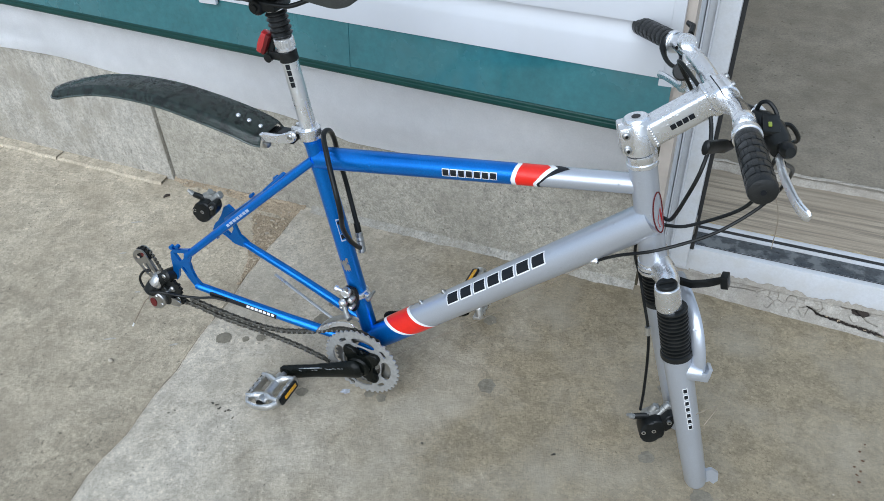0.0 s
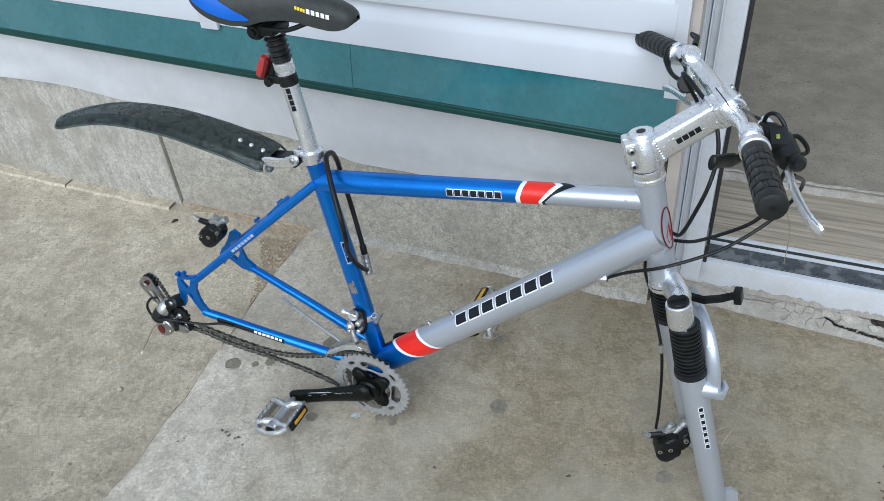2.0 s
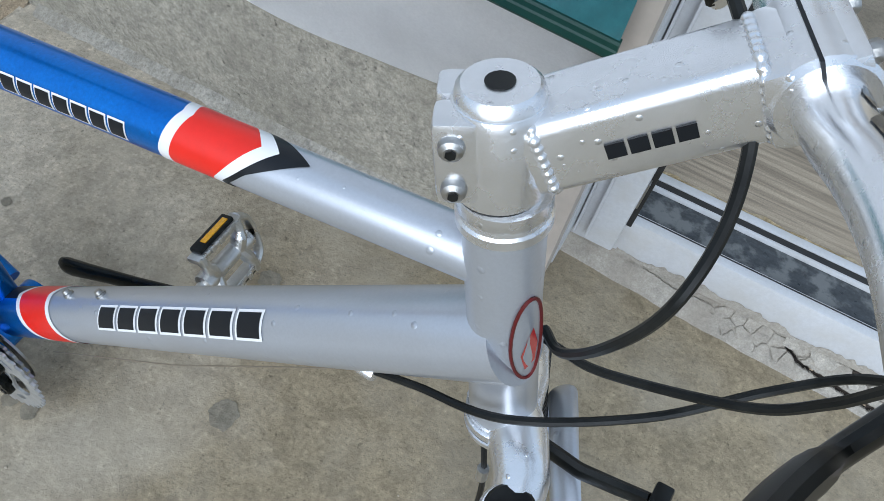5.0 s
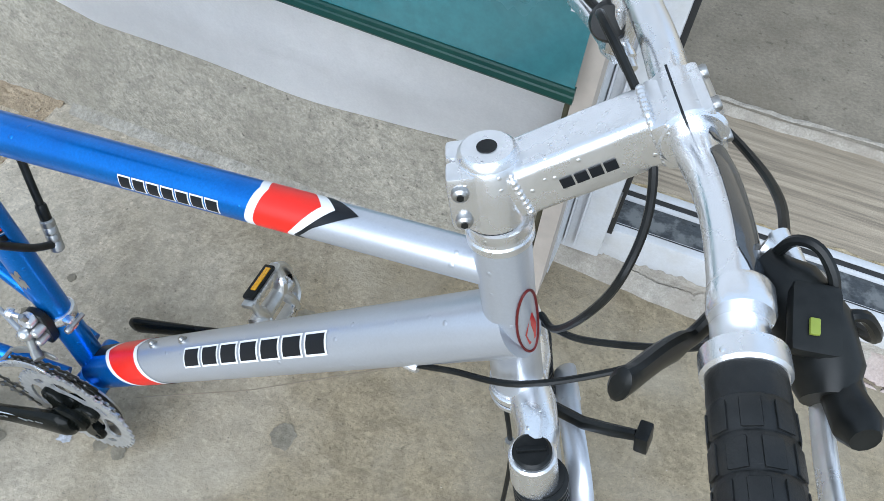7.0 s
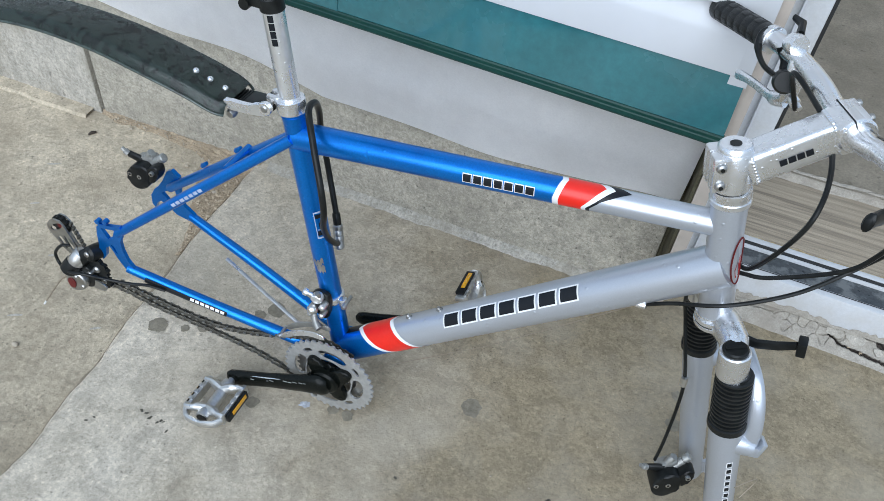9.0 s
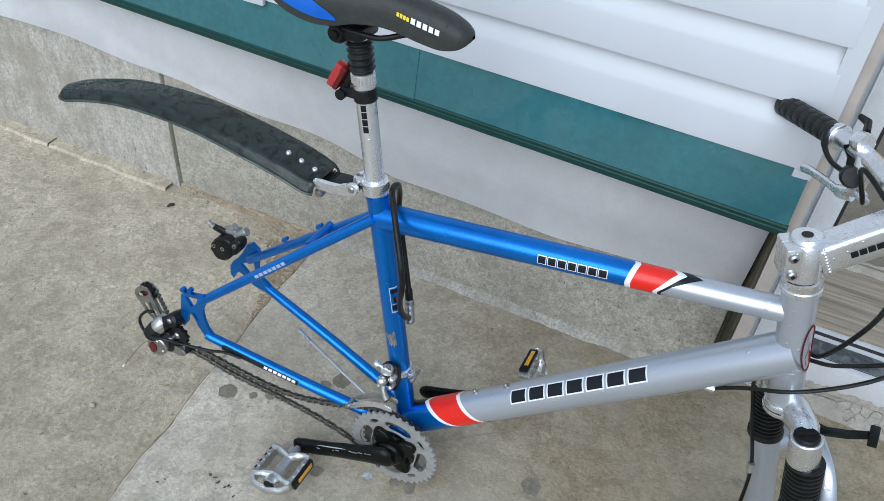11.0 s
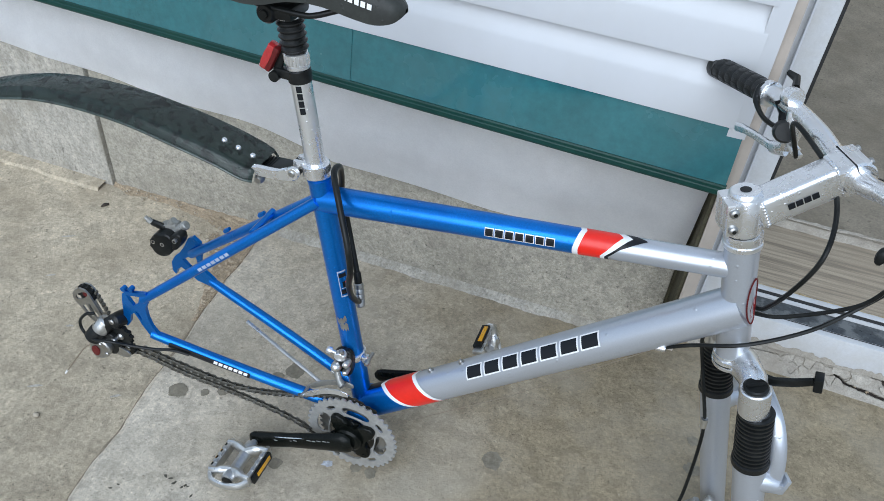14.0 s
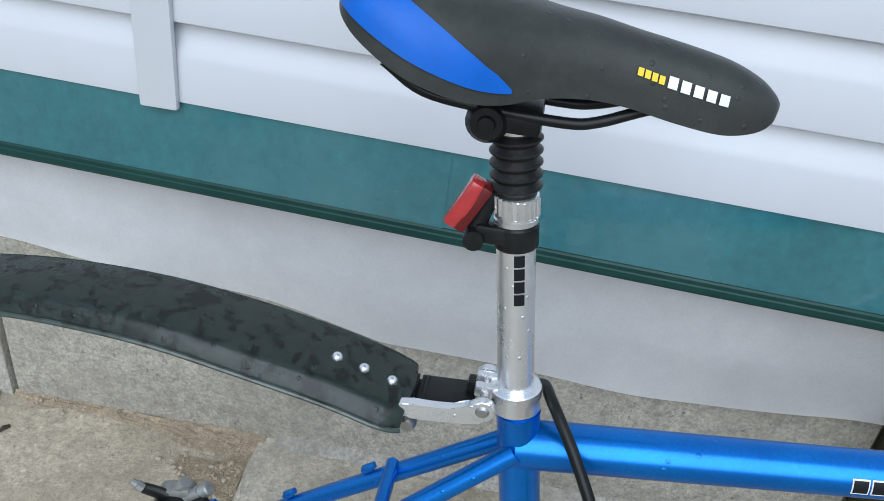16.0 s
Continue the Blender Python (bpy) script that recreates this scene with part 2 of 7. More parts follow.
M_ALUB = mat("brushed_aluminium", (0.66, 0.66, 0.65), 0.36, metal=1.0, var=0.15, scale=70, bump=0.15, bump_scale=200, stain=(0.42, 0.41, 0.38), stain_amt=0.45, stain_scale=30, rough_var=0.1)
M_STEEL = mat("dull_steel", (0.45, 0.45, 0.44), 0.38, metal=1.0, var=0.25, scale=120, stain=(0.25, 0.22, 0.19), stain_amt=0.5, stain_scale=60, bump=0.1)
M_RINGS = mat("grey_chainring", (0.44, 0.44, 0.43), 0.42, metal=0.55, var=0.2, scale=120, stain=(0.36, 0.34, 0.31), stain_amt=0.45, stain_scale=50, bump=0.1)
M_BLACK = mat("black_plastic", (0.007, 0.008, 0.008), 0.34, var=0.3, scale=60, stain=(0.025, 0.026, 0.024), stain_amt=0.5, stain_scale=30, spec=0.25)
M_RUBBER = mat("black_rubber", (0.008, 0.009, 0.009), 0.38, var=0.3, scale=90, bump=0.2, bump_scale=300, stain=(0.028, 0.028, 0.027), stain_amt=0.5, stain_scale=40, spec=0.38)
M_CAST = mat("dull_cast_alloy", (0.40, 0.40, 0.38), 0.45, metal=0.75, var=0.2, scale=90, bump=0.15, bump_scale=250, stain=(0.26, 0.25, 0.23), stain_amt=0.5, stain_scale=40)
M_CRANK = mat("scuffed_black_crank", (0.004, 0.005, 0.004), 0.24, var=0.3, scale=60, stain=(0.016, 0.017, 0.015), stain_amt=0.3, stain_scale=45, spec=0.16)
M_FENDER = mat("wet_black_mudguard", (0.045, 0.064, 0.054), 0.22, var=0.2, scale=60, stain=(0.014, 0.018, 0.015), stain_amt=0.85, stain_scale=75, rough_var=0.16, drops=90, bump=0.08, bump_scale=500, spec=0.5, edge=(0.53, 0.56), coat=0.3)
M_SADDLE = mat("black_saddle_cover", (0.042, 0.045, 0.041), 0.36, var=0.25, scale=80, bump=0.12, bump_scale=420, stain=(0.035, 0.035, 0.034), stain_amt=0.6, stain_scale=18, drops=90, spec=0.2)
M_SBLUE = mat("blue_vinyl", (0.001, 0.115, 0.52), 0.42, var=0.08, scale=60, bump=0.08, bump_scale=300, spec=0.3)
M_RED = mat("red_orange_decal", (0.78, 0.016, 0.007), 0.35, var=0.10, scale=80, coat=0.12, stain=(0.62, 0.012, 0.006), stain_amt=0.4, stain_scale=20)
M_WHITE = mat("white_decal", (0.82, 0.82, 0.82), 0.35, var=0.04, scale=60, coat=0.4)
M_INK = mat("black_decal", (0.007, 0.009, 0.012), 0.42, var=0.15, scale=80, coat=0.1, spec=0.25)
M_DARKBAND = mat("glossy_dark_band", (0.035, 0.042, 0.050), 0.16, var=0.25, scale=60, coat=0.6, drops=110, stain=(0.10, 0.11, 0.12), stain_amt=0.5, stain_scale=30)
M_GREYD = mat("grey_decal", (0.33, 0.42, 0.55), 0.4, var=0.15, scale=80)
M_YELLOW = mat("yellow_print", (0.85, 0.62, 0.02), 0.45, var=0.05)
M_AMBER = mat("amber_reflector", (0.72, 0.34, 0.01), 0.15, var=0.25, scale=300, coat=0.8, bump=0.2, bump_scale=500)
M_REDLENS = mat("red_lens", (0.42, 0.030, 0.032), 0.2, var=0.2, scale=120, coat=0.5)
M_DARKRED = mat("dark_red_plastic", (0.11, 0.010, 0.010), 0.4, var=0.2, scale=80, spec=0.3)
M_CHAIN = mat("oily_chain", (0.105, 0.100, 0.085), 0.4, metal=0.5, var=0.5, scale=200, stain=(0.02, 0.015, 0.012), stain_amt=0.6, stain_scale=80, spec=0.3)
M_WIRE = mat("thin_wire", (0.30, 0.25, 0.19), 0.45, metal=0.5)
M_TIMBER = mat("dark_olive_timber", (0.085, 0.078, 0.050), 0.85, var=0.35, scale=30, bump=0.4, bump_scale=90, stain=(0.045, 0.035, 0.022), stain_amt=0.8, stain_scale=12, stretch=(1, 1, 0.25), fine=0.25, fine_scale=200, spec=0.2)
M_CHROME = mat("bright_handlebar_alloy", (0.83, 0.84, 0.86), 0.27, metal=0.92, var=0.05, scale=60, stain=(0.70, 0.695, 0.68), stain_amt=0.4, stain_scale=30, rough_var=0.06, drops=90)
M_DAB = mat("blue_grey_paint", (0.46, 0.48, 0.52), 0.8, var=0.3, scale=120, fine=0.3, fine_scale=300)
M_FLECK = mat("dark_dirt", (0.10, 0.09, 0.072), 0.9, var=0.3, scale=200, spec=0.2)
M_RUST = mat("dried_rust", (0.15, 0.085, 0.055), 0.9, var=0.3, scale=200, spec=0.2)
M_PINK = mat("pinkish_plaster", (0.445, 0.355, 0.32), 0.95, var=0.2, scale=40, bump=0.8, bump_scale=120, stain=(0.45, 0.40, 0.35), stain_amt=0.6, stain_scale=8, fine=0.2, fine_scale=300)
M_LIP = mat("pale_broken_concrete", (0.45, 0.415, 0.36), 0.92, var=0.25, scale=60, bump=0.8, bump_scale=180, fine=0.25, spec=0.25)
M_DIRT = mat("joint_dirt", (0.27, 0.225, 0.165), 0.95, var=0.4, scale=60, bump=0.8, bump_scale=200, stain=(0.33, 0.28, 0.21), stain_amt=0.8, stain_scale=24, fine=0.3, fine_scale=250, spec=0.2)
M_RUBBLE = mat("concrete_chips", (0.50, 0.41, 0.30), 0.92, var=0.4, scale=50, bump=0.5, bump_scale=200, stain=(0.36, 0.27, 0.185), stain_amt=0.7, stain_scale=40, spec=0.25)
M_LIME = mat("lime_print", (0.22, 0.27, 0.04), 0.4)


# ---- mesh helpers ----
def part(name, bm, material, parent=None, label="", smooth=35.0):
    me = bpy.data.meshes.new(name)
    bm.normal_update()
    bm.to_mesh(me)
    bm.free()
    for mm in (material if isinstance(material, (list, tuple)) else (material,)):
        me.materials.append(mm)
    if smooth:
        me.polygons.foreach_set("use_smooth", [True] * len(me.polygons))
        me.set_sharp_from_angle(angle=radians(smooth))
    ob = new(name, me)
    if parent:
        ob.parent = parent
    if label:
        ob["label"] = label
    return ob


def V(*a):
    return Vector(a)


def sweep(bm, pts, radii, seg=16, flat=1.0, caps=True, side=None, m=None):
    """A tube through pts; radii one number or one a point; flat squeezes it along the frame's second axis."""
    pts = [Vector(p) for p in pts]
    n = len(pts)
    if not isinstance(radii, (list, tuple)):
        radii = [radii] * n
    rings = []
    t0 = (pts[1] - pts[0]).normalized()
    a = Vector(side) if side else (Vector((0, 0, 1)) if abs(t0.z) < 0.9 else Vector((1, 0, 0)))
    for i, p in enumerate(pts):
        t = (pts[min(i + 1, n - 1)] - pts[max(i - 1, 0)]).normalized()
        a = (a - t * a.dot(t)).normalized()
        b = t.cross(a)
        ring = []
        for k in range(seg):
            th = 2 * math.pi * k / seg
            q = p + (a * math.cos(th) + b * math.sin(th) * flat) * radii[i]
            ring.append(bm.verts.new(m @ q if m else q))
        rings.append(ring)
    for r0, r1 in zip(rings, rings[1:]):
        for k in range(seg):
            bm.faces.new((r0[k], r0[(k + 1) % seg], r1[(k + 1) % seg], r1[k]))
    if caps:
        bm.faces.new(rings[0][::-1])
        bm.faces.new(rings[-1])
    return bm


def lathe(bm, p0, p1, prof, seg=24, m=None):
    """A turned piece on the axis p0 to p1; prof: (share of the axis, radius)."""
    p0, p1 = Vector(p0), Vector(p1)
    d = p1 - p0
    t = d.normalized()
    a = Vector((0, 0, 1)) if abs(t.z) < 0.9 else Vector((1, 0, 0))
    a = (a - t * a.dot(t)).normalized()
    b = t.cross(a)
    rings = []
    for s, r in prof:
        c = p0 + d * s
        rings.append([bm.verts.new((m @ (c + (a * math.cos(6.28318531 * k / seg) + b * math.sin(6.28318531 * k / seg)) * r)) if m else
                      c + (a * math.cos(6.28318531 * k / seg) + b * math.sin(6.28318531 * k / seg)) * r) for k in range(seg)])
    for r0, r1 in zip(rings, rings[1:]):
        for k in range(seg):
            bm.faces.new((r0[k], r0[(k + 1) % seg], r1[(k + 1) % seg], r1[k]))
    bm.faces.new(rings[0][::-1])
    bm.faces.new(rings[-1])
    return bm


def box(bm, c, size, m=None, bevel=0.0, rot=None):
    mm = Matrix.Translation(c)
    if rot:
        mm = mm @ Euler([radians(a) for a in rot]).to_matrix().to_4x4()
    mm = mm @ Matrix.Diagonal((*size, 1))
    if m:
        mm = m @ mm
    r = bmesh.ops.create_cube(bm, size=1.0, matrix=mm)
    if bevel:
        es = list({e for v in r["verts"] for e in v.link_edges})
        bmesh.ops.bevel(bm, geom=es, offset=bevel, segments=2, affect="EDGES", profile=0.6)
    return bm


def plate(bm, outline, thick, m, bevel=0.0, holes=()):
    """A flat plate: outline in the xy of m, thick along its z, centred; holes as outlines cut through by bridging."""
    def ring(pts, z):
        return [bm.verts.new(m @ Vector((x, y, z))) for x, y in pts]
    h = thick / 2
    top, bot = ring(outline, h), ring(outline, -h)
    tops = [(top, bot)]
    for ho in holes:
        tops.append((ring(ho, h), ring(ho, -h)))
    for idx, (a, b) in enumerate(tops):
        n = len(a)
        for k in range(n):
            f = (a[k], b[k], b[(k + 1) % n], a[(k + 1) % n])
            bm.faces.new(f if idx == 0 else f[::-1])
    if not holes:
        bm.faces.new(top)
        bm.faces.new(bot[::-1])
    else:
        for side in (0, 1):
            es = []
            for pair in tops:
                vs = pair[side]
                for k in range(len(vs)):
                    es.append(bm.edges.get((vs[k], vs[(k + 1) % len(vs)])))
            bmesh.ops.triangle_fill(bm, edges=es, use_beauty=True)
    return bm


def pad(bm, outline, thick, m, soft=0.003):
    """A thick cast piece: a closed outline, drawn out and rounded all round."""
    pts = [tuple(p)[:2] for p in bezier([(x, y, 0) for x, y in list(outline) + [outline[0]]], 3)][:-1]
    top = [bm.verts.new(m @ Vector((x, y, thick / 2))) for x, y in pts]
    bot = [bm.verts.new(m @ Vector((x, y, -thick / 2))) for x, y in pts]
    n = len(pts)
    caps = [bm.faces.new(top), bm.faces.new(bot[::-1])]
    for k in range(n):
        bm.faces.new((top[k], bot[k], bot[(k + 1) % n], top[(k + 1) % n]))
    bmesh.ops.bevel(bm, geom=[e for f in caps for e in f.edges], offset=soft, segments=3, affect="EDGES", profile=0.6)
    return bm


def circle(cx, cy, r, n=20, a0=0.0):
    return [(cx + r * math.cos(a0 + 6.28318531 * k / n), cy + r * math.sin(a0 + 6.28318531 * k / n)) for k in range(n)]


def wrap(bm, p0, p1, r0, r1, f0, f1, a0, a1, lift=0.0004, na=20, ns=3, m=None):
    """A thin skin on the tube p0 to p1: from share f0(angle) to f1(angle), angle 0 on top, 90 on the near side (-y)."""
    p0, p1 = Vector(p0), Vector(p1)
    t = (p1 - p0).normalized()
    up = Vector((0, 0, 1))
    up = (up - t * up.dot(t)).normalized()
    near = Vector((0, -1, 0))
    near = (near - t * near.dot(t) - up * near.dot(up)).normalized()
    g0 = f0 if callable(f0) else (lambda a: f0)
    g1 = f1 if callable(f1) else (lambda a: f1)
    rows = []
    for i in range(na + 1):
        ang = a0 + (a1 - a0) * i / na
        row = []
        for j in range(ns + 1):
            s = g0(ang) + (g1(ang) - g0(ang)) * j / ns
            r = r0 + (r1 - r0) * s + lift
            q = p0.lerp(p1, s) + (up * math.cos(radians(ang)) + near * math.sin(radians(ang))) * r
            row.append(bm.verts.new(m @ q if m else q))
        rows.append(row)
    for x, y in zip(rows, rows[1:]):
        for j in range(ns):
            bm.faces.new((x[j], x[j + 1], y[j + 1], y[j]))
    return bm


def B():
    return bmesh.new()


def bezier(pts, n=8):
    """Catmull-Rom through pts."""
    P = [Vector(p) for p in pts]
    P = [P[0] * 2 - P[1]] + P + [P[-1] * 2 - P[-2]]
    out = []
    for i in range(1, len(P) - 2):
        for k in range(n):
            t = k / n
            a, b, c, d = P[i - 1], P[i], P[i + 1], P[i + 2]
            out.append(0.5 * ((2 * b) + (c - a) * t + (2 * a - 5 * b + 4 * c - d) * t * t + (3 * b - a - 3 * c + d) * t ** 3))
    out.append(P[-2])
    return out


# ---- the ground and the house ----
def grid(bm, x0, x1, nx, y0, y1, ny, f):
    rows = [[bm.verts.new(f(x0 + (x1 - x0) * i / nx, y0 + (y1 - y0) * j / ny)) for i in range(nx + 1)] for j in range(ny + 1)]
    for a, b in zip(rows, rows[1:]):
        for i in range(nx):
            bm.faces.new((a[i], a[i + 1], b[i + 1], b[i]))
    return bm


def slab_edge(y):
    """x of the joint between the two slabs."""
    base = -0.219 - 0.075 * (y + 0.3) * (1.0 if y > -0.3 else 0.4)
    return base + 0.002 * math.sin(y * 21) + 0.008 * noise.noise(Vector((y * 11, 3.1, 0))) + 0.003 * noise.noise(Vector((y * 60, 1.1, 0)))


bm = B()
box(bm, (0, 0, -0.062), (600, 600, 0.1))
ground = tagged(part("ground", bm, M_CONC2), "worn pale concrete paving with dusty stains", "ground", kind="structure")

bm = B()
ys = [-6 + 0.02 * i for i in range(0, 325)]
lo, hi, far = [], [], []
for y in ys:
    x = slab_edge(y)
    hi.append(bm.verts.new((x + 0.004, y, 0.0)))
    lo.append(bm.verts.new((x - 0.003, y, -0.014)))
    far.append(bm.verts.new((6.0, y, 0.0)))
for i in range(len(ys) - 1):
    bm.faces.new((hi[i], far[i], far[i + 1], hi[i + 1]))
    bm.faces.new((lo[i], hi[i], hi[i + 1], lo[i + 1]))
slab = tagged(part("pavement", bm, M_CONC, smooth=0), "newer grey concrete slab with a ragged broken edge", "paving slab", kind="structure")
bm = B()
yl = [-1.6 + 0.012 * i for i in range(168)]
la = [bm.verts.new((slab_edge(y) + 0.001 - 0.003 * noise.noise(Vector((y * 60, 1, 0))), y, -0.004)) for y in yl]
lb = [bm.verts.new((slab_edge(y) + 0.007 + 0.007 * noise.noise(Vector((y * 45, 0, 7))), y, 0.0009)) for y in yl]
lc = [bm.verts.new((slab_edge(y) - 0.005 + 0.003 * noise.noise(Vector((y * 70, 0, 3))), y, -0.013)) for y in yl]
for i in range(len(yl) - 1):
    bm.faces.new((la[i], lb[i], lb[i + 1], la[i + 1]))
    bm.faces.new((lc[i], la[i], la[i + 1], lc[i + 1]))
part("worn_edge", bm, M_CONC, slab, smooth=0)
bm = B()
lo2 = [bm.verts.new((slab_edge(y) - 0.0035, y, -0.0115)) for y in yl]
lo3 = [bm.verts.new((slab_edge(y) - 0.005 - 0.006 * abs(noise.noise(Vector((y * 30, 0, 11)))) - 0.012 * max(0.0, noise.noise(Vector((y * 9, 0, 17)))), y, -0.0110)) for y in yl]
for i in range(len(yl) - 1):
    bm.faces.new((lo3[i], lo2[i], lo2[i + 1], lo3[i + 1]))
part("dirt_line", bm, M_DIRT, slab, smooth=0)

# plinth of the house, with a formwork joint
WY = 0.425
bm = B()
box(bm, (-2.186, WY + 0.13, 0.165), (3.008, 0.26, 0.39), bevel=0.004)
plinth1 = tagged(part("wall_plinth_1", bm, M_WALLC2), "rough pale concrete plinth with lime stains", "wall", kind="structure")
bm = B()
box(bm, (-0.038, WY + 0.135, 0.165), (1.276, 0.26, 0.39), bevel=0.005)
plinth2 = tagged(part("wall_plinth_2", bm, M_WALLC), "smooth grey poured concrete plinth", "wall", kind="structure")

bm = B()
grid(bm, -0.235, 0.596, 160, 0.0, 1.0, 5, lambda x, t: (x, WY + 0.007 - (0.021 + 0.005 * noise.noise(Vector((x * 13, 0, 4))) + 0.003 * noise.noise(Vector((x * 50, 0, 4)))) * t, 0.0005 + 0.0115 * (1 - t) ** 0.8 + 0.0012 * noise.noise(Vector((x * 60, t * 5, 2))) * (1 - t)))
part("foot_fillet", bm, M_WALLC2, plinth2, "pale mortar fillet along the foot", smooth=40)

# pale crumbling strip of older concrete along the plinth's foot
for x0, x1 in ((-1.86, -1.43), (-1.425, -1.08), (-1.075, -0.70)):
    bm = B()
    n = 30
    fr = [bm.verts.new((x0 + (x1 - x0) * k / n, WY - 0.034 + 0.006 * noise.noise(Vector((x0 + (x1 - x0) * k / n * 14, 2.0, 0))), -0.0125)) for k in range(n + 1)]
    up = [bm.verts.new((v.co.x, v.co.y + 0.004, -0.0045)) for v in fr]
    bk = [bm.verts.new((v.co.x, WY + 0.004, -0.0025)) for v in fr]
    for k in range(n):
        bm.faces.new((fr[k], fr[k + 1], up[k + 1], up[k]))
        bm.faces.new((up[k], up[k + 1], bk[k + 1], bk[k]))
    part("footing_block", bm, M_CONC2, plinth1, smooth=0)


def skew(x):
    """The cladding runs slightly askew to the plinth."""
    return -0.054 * (max(x, -1.35) - 0.6)


# white membrane that hangs under the flashing
def sheet_low(x):
    rise = 0.085 * (1 - math.exp(min(0.0, x + 0.08) / 0.35))
    t = max(0.0, min(1.0, (x - 0.35) / 0.25))
    return 0.250 + rise + 0.014 * t * t * (3 - 2 * t) + 0.003 * math.sin(x * 7 + 2.2) + 0.0015 * math.sin(x * 17)


bm = B()
nx, nz = 240, 10
rows = []
for j in range(nz + 1):
    row = []
    for i in range(nx + 1):
        s = j / nz
        x = -3.4 + (0.604 - 0.004 * s + 3.4) * i / nx
        zl = sheet_low(x)
        z = 0.487 + (zl - 0.487) * s
        y = (0.345 + 0.8 * skew(x)) * (1 - s) + 0.400 * s + 0.006 * noise.noise(Vector((x * 6, s * 3, 0))) * (0.3 + s) - 0.004 * s * math.sin(x * 9)
        row.append(bm.verts.new((x, y, z)))
    rows.append(row)
for a, b in zip(rows, rows[1:]):
    for i in range(nx):
        bm.faces.new((a[i], b[i], b[i + 1], a[i + 1]))
bmesh.ops.solidify(bm, geom=bm.faces[:], thickness=0.002)
tagged(part("membrane", bm, M_SHEET, smooth=60), "white building membrane hanging wavy over the plinth", "sheeting", kind="structure")

# green flashing: a folded metal profile
def extrude_profile(bm, prof, x0, x1, close=False):
    if x0 < -1.35 < x1:
        extrude_profile(bm, prof, x0, -1.35, close)
        x0 = -1.35
    a = [bm.verts.new((x0, y + skew(x0), z)) for y, z in prof]
    b = [bm.verts.new((x1, y + skew(x1), z)) for y, z in prof]
    n = len(prof)
    for k in range(n if close else n - 1):
        bm.faces.new((a[k], b[k], b[(k + 1) % n], a[(k + 1) % n]))
    if close:
        bm.faces.new(a[::-1])
        bm.faces.new(b)
    return bm


FL = [(0.313, 0.590), (0.2988, 0.490), (0.2976, 0.484), (0.2972, 0.476), (0.298, 0.472), (0.301, 0.474), (0.303, 0.481), (0.306, 0.483), (0.319, 0.590)]
flash = new("flashing")
tagged(flash, "dark green painted metal drip flashing along the wall foot", "flashing", kind="structure")
for x0, x1, dy in ((-3.4, -1.2, 0.0), (-1.203, -0.010, 0.0012), (-0.016, 0.616, 0.0)):
    bm = B()
    extrude_profile(bm, [(y - dy, z + dy) for y, z in FL], x0, x1, True)
    part("flashing_length", bm, M_GREEN, flash, smooth=25)
# the lip's shade is put into a darker copy of the flashing green
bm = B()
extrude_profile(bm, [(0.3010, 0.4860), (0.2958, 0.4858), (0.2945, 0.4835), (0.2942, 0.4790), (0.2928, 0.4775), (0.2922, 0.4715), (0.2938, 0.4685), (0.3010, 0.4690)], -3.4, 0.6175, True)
part("folded_lip", bm, M_GREEN2, flash, "folded lower lip, painted in the shaded green", smooth=0)

# vinyl siding boards
siding = new("wall_siding")
tagged(siding, "white horizontal vinyl siding", "siding", kind="structure")
for k in range(14):
    z0 = 0.572 + 0.0905 * k
    bm = B()
    prof = [(0.3125, z0), (0.3060, z0 + 0.0025), (0.3055, z0 + 0.008), (0.3070, z0 + 0.052), (0.3090, z0 + 0.060), (0.3140, z0 + 0.068), (0.3190, z0 + 0.080), (0.3205, z0 + 0.094), (0.3395, z0 + 0.094), (0.3395, z0)]
    extrude_profile(bm, prof, -3.4, 0.600, True)
    part("siding_board", bm, M_VINYL, siding, smooth=30)
bm = B()
box(bm, (-1.4, 0.56, 1.25), (4.0, 0.15, 1.35))
part("backing", bm, M_DARK, siding)

# trim strip over a siding joint
bm = B()
box(bm, (-0.345, 0.351, 1.215), (0.044, 0.010, 1.296), bevel=0.003)
strip = tagged(part("trim_joint", bm, M_VINYL), "white vinyl joint strip over the siding", "trim", kind="structure")

# door frame
door = new("door_1")
tagged(door, "white plastic door frame with a dark threshold insert, open", "door frame", kind="structure")
bm = B()
extrude = [(0.594, 0.308), (0.6190, 0.308), (0.6190, 0.319), (0.609, 0.319), (0.609, 0.345), (0.594, 0.345)]
def prism(bm, outline, z0, z1):
    a = [bm.verts.new((x, y, z0)) for x, y in outline]
    b = [bm.verts.new((x, y, z1)) for x, y in outline]
    n = len(outline)
    for k in range(n):
        bm.faces.new((a[k], a[(k + 1) % n], b[(k + 1) % n], b[k]))
    bm.faces.new(a[::-1])
    bm.faces.new(b)
    return bm
prism(bm, extrude, 0.56, 1.9)
part("corner_channel", bm, M_VINYL, door, smooth=20)
bm = B()
prism(bm, [(0.613, 0.322), (0.6340, 0.322), (0.6350, 0.362), (0.613, 0.362)], 0.10, 1.9)
part("reveal", bm, M_BEIGE, door, "bare beige reveal strip", smooth=0)
bm = B()
prism(bm, [(0.613, 0.364), (0.6365, 0.364), (0.6385, 0.432), (0.613, 0.432)], 0.10, 1.9)
part("reveal_panel", bm, M_VINYL, door, "white plastic reveal", smooth=0)
for x in (0.6415, 0.657):
    bm = B()
    box(bm, (x, 0.428, 0.99), (0.003, 0.013, 1.78), bevel=0.001)
    part("edge_strip", bm, M_VINYL, door)
bm = B()
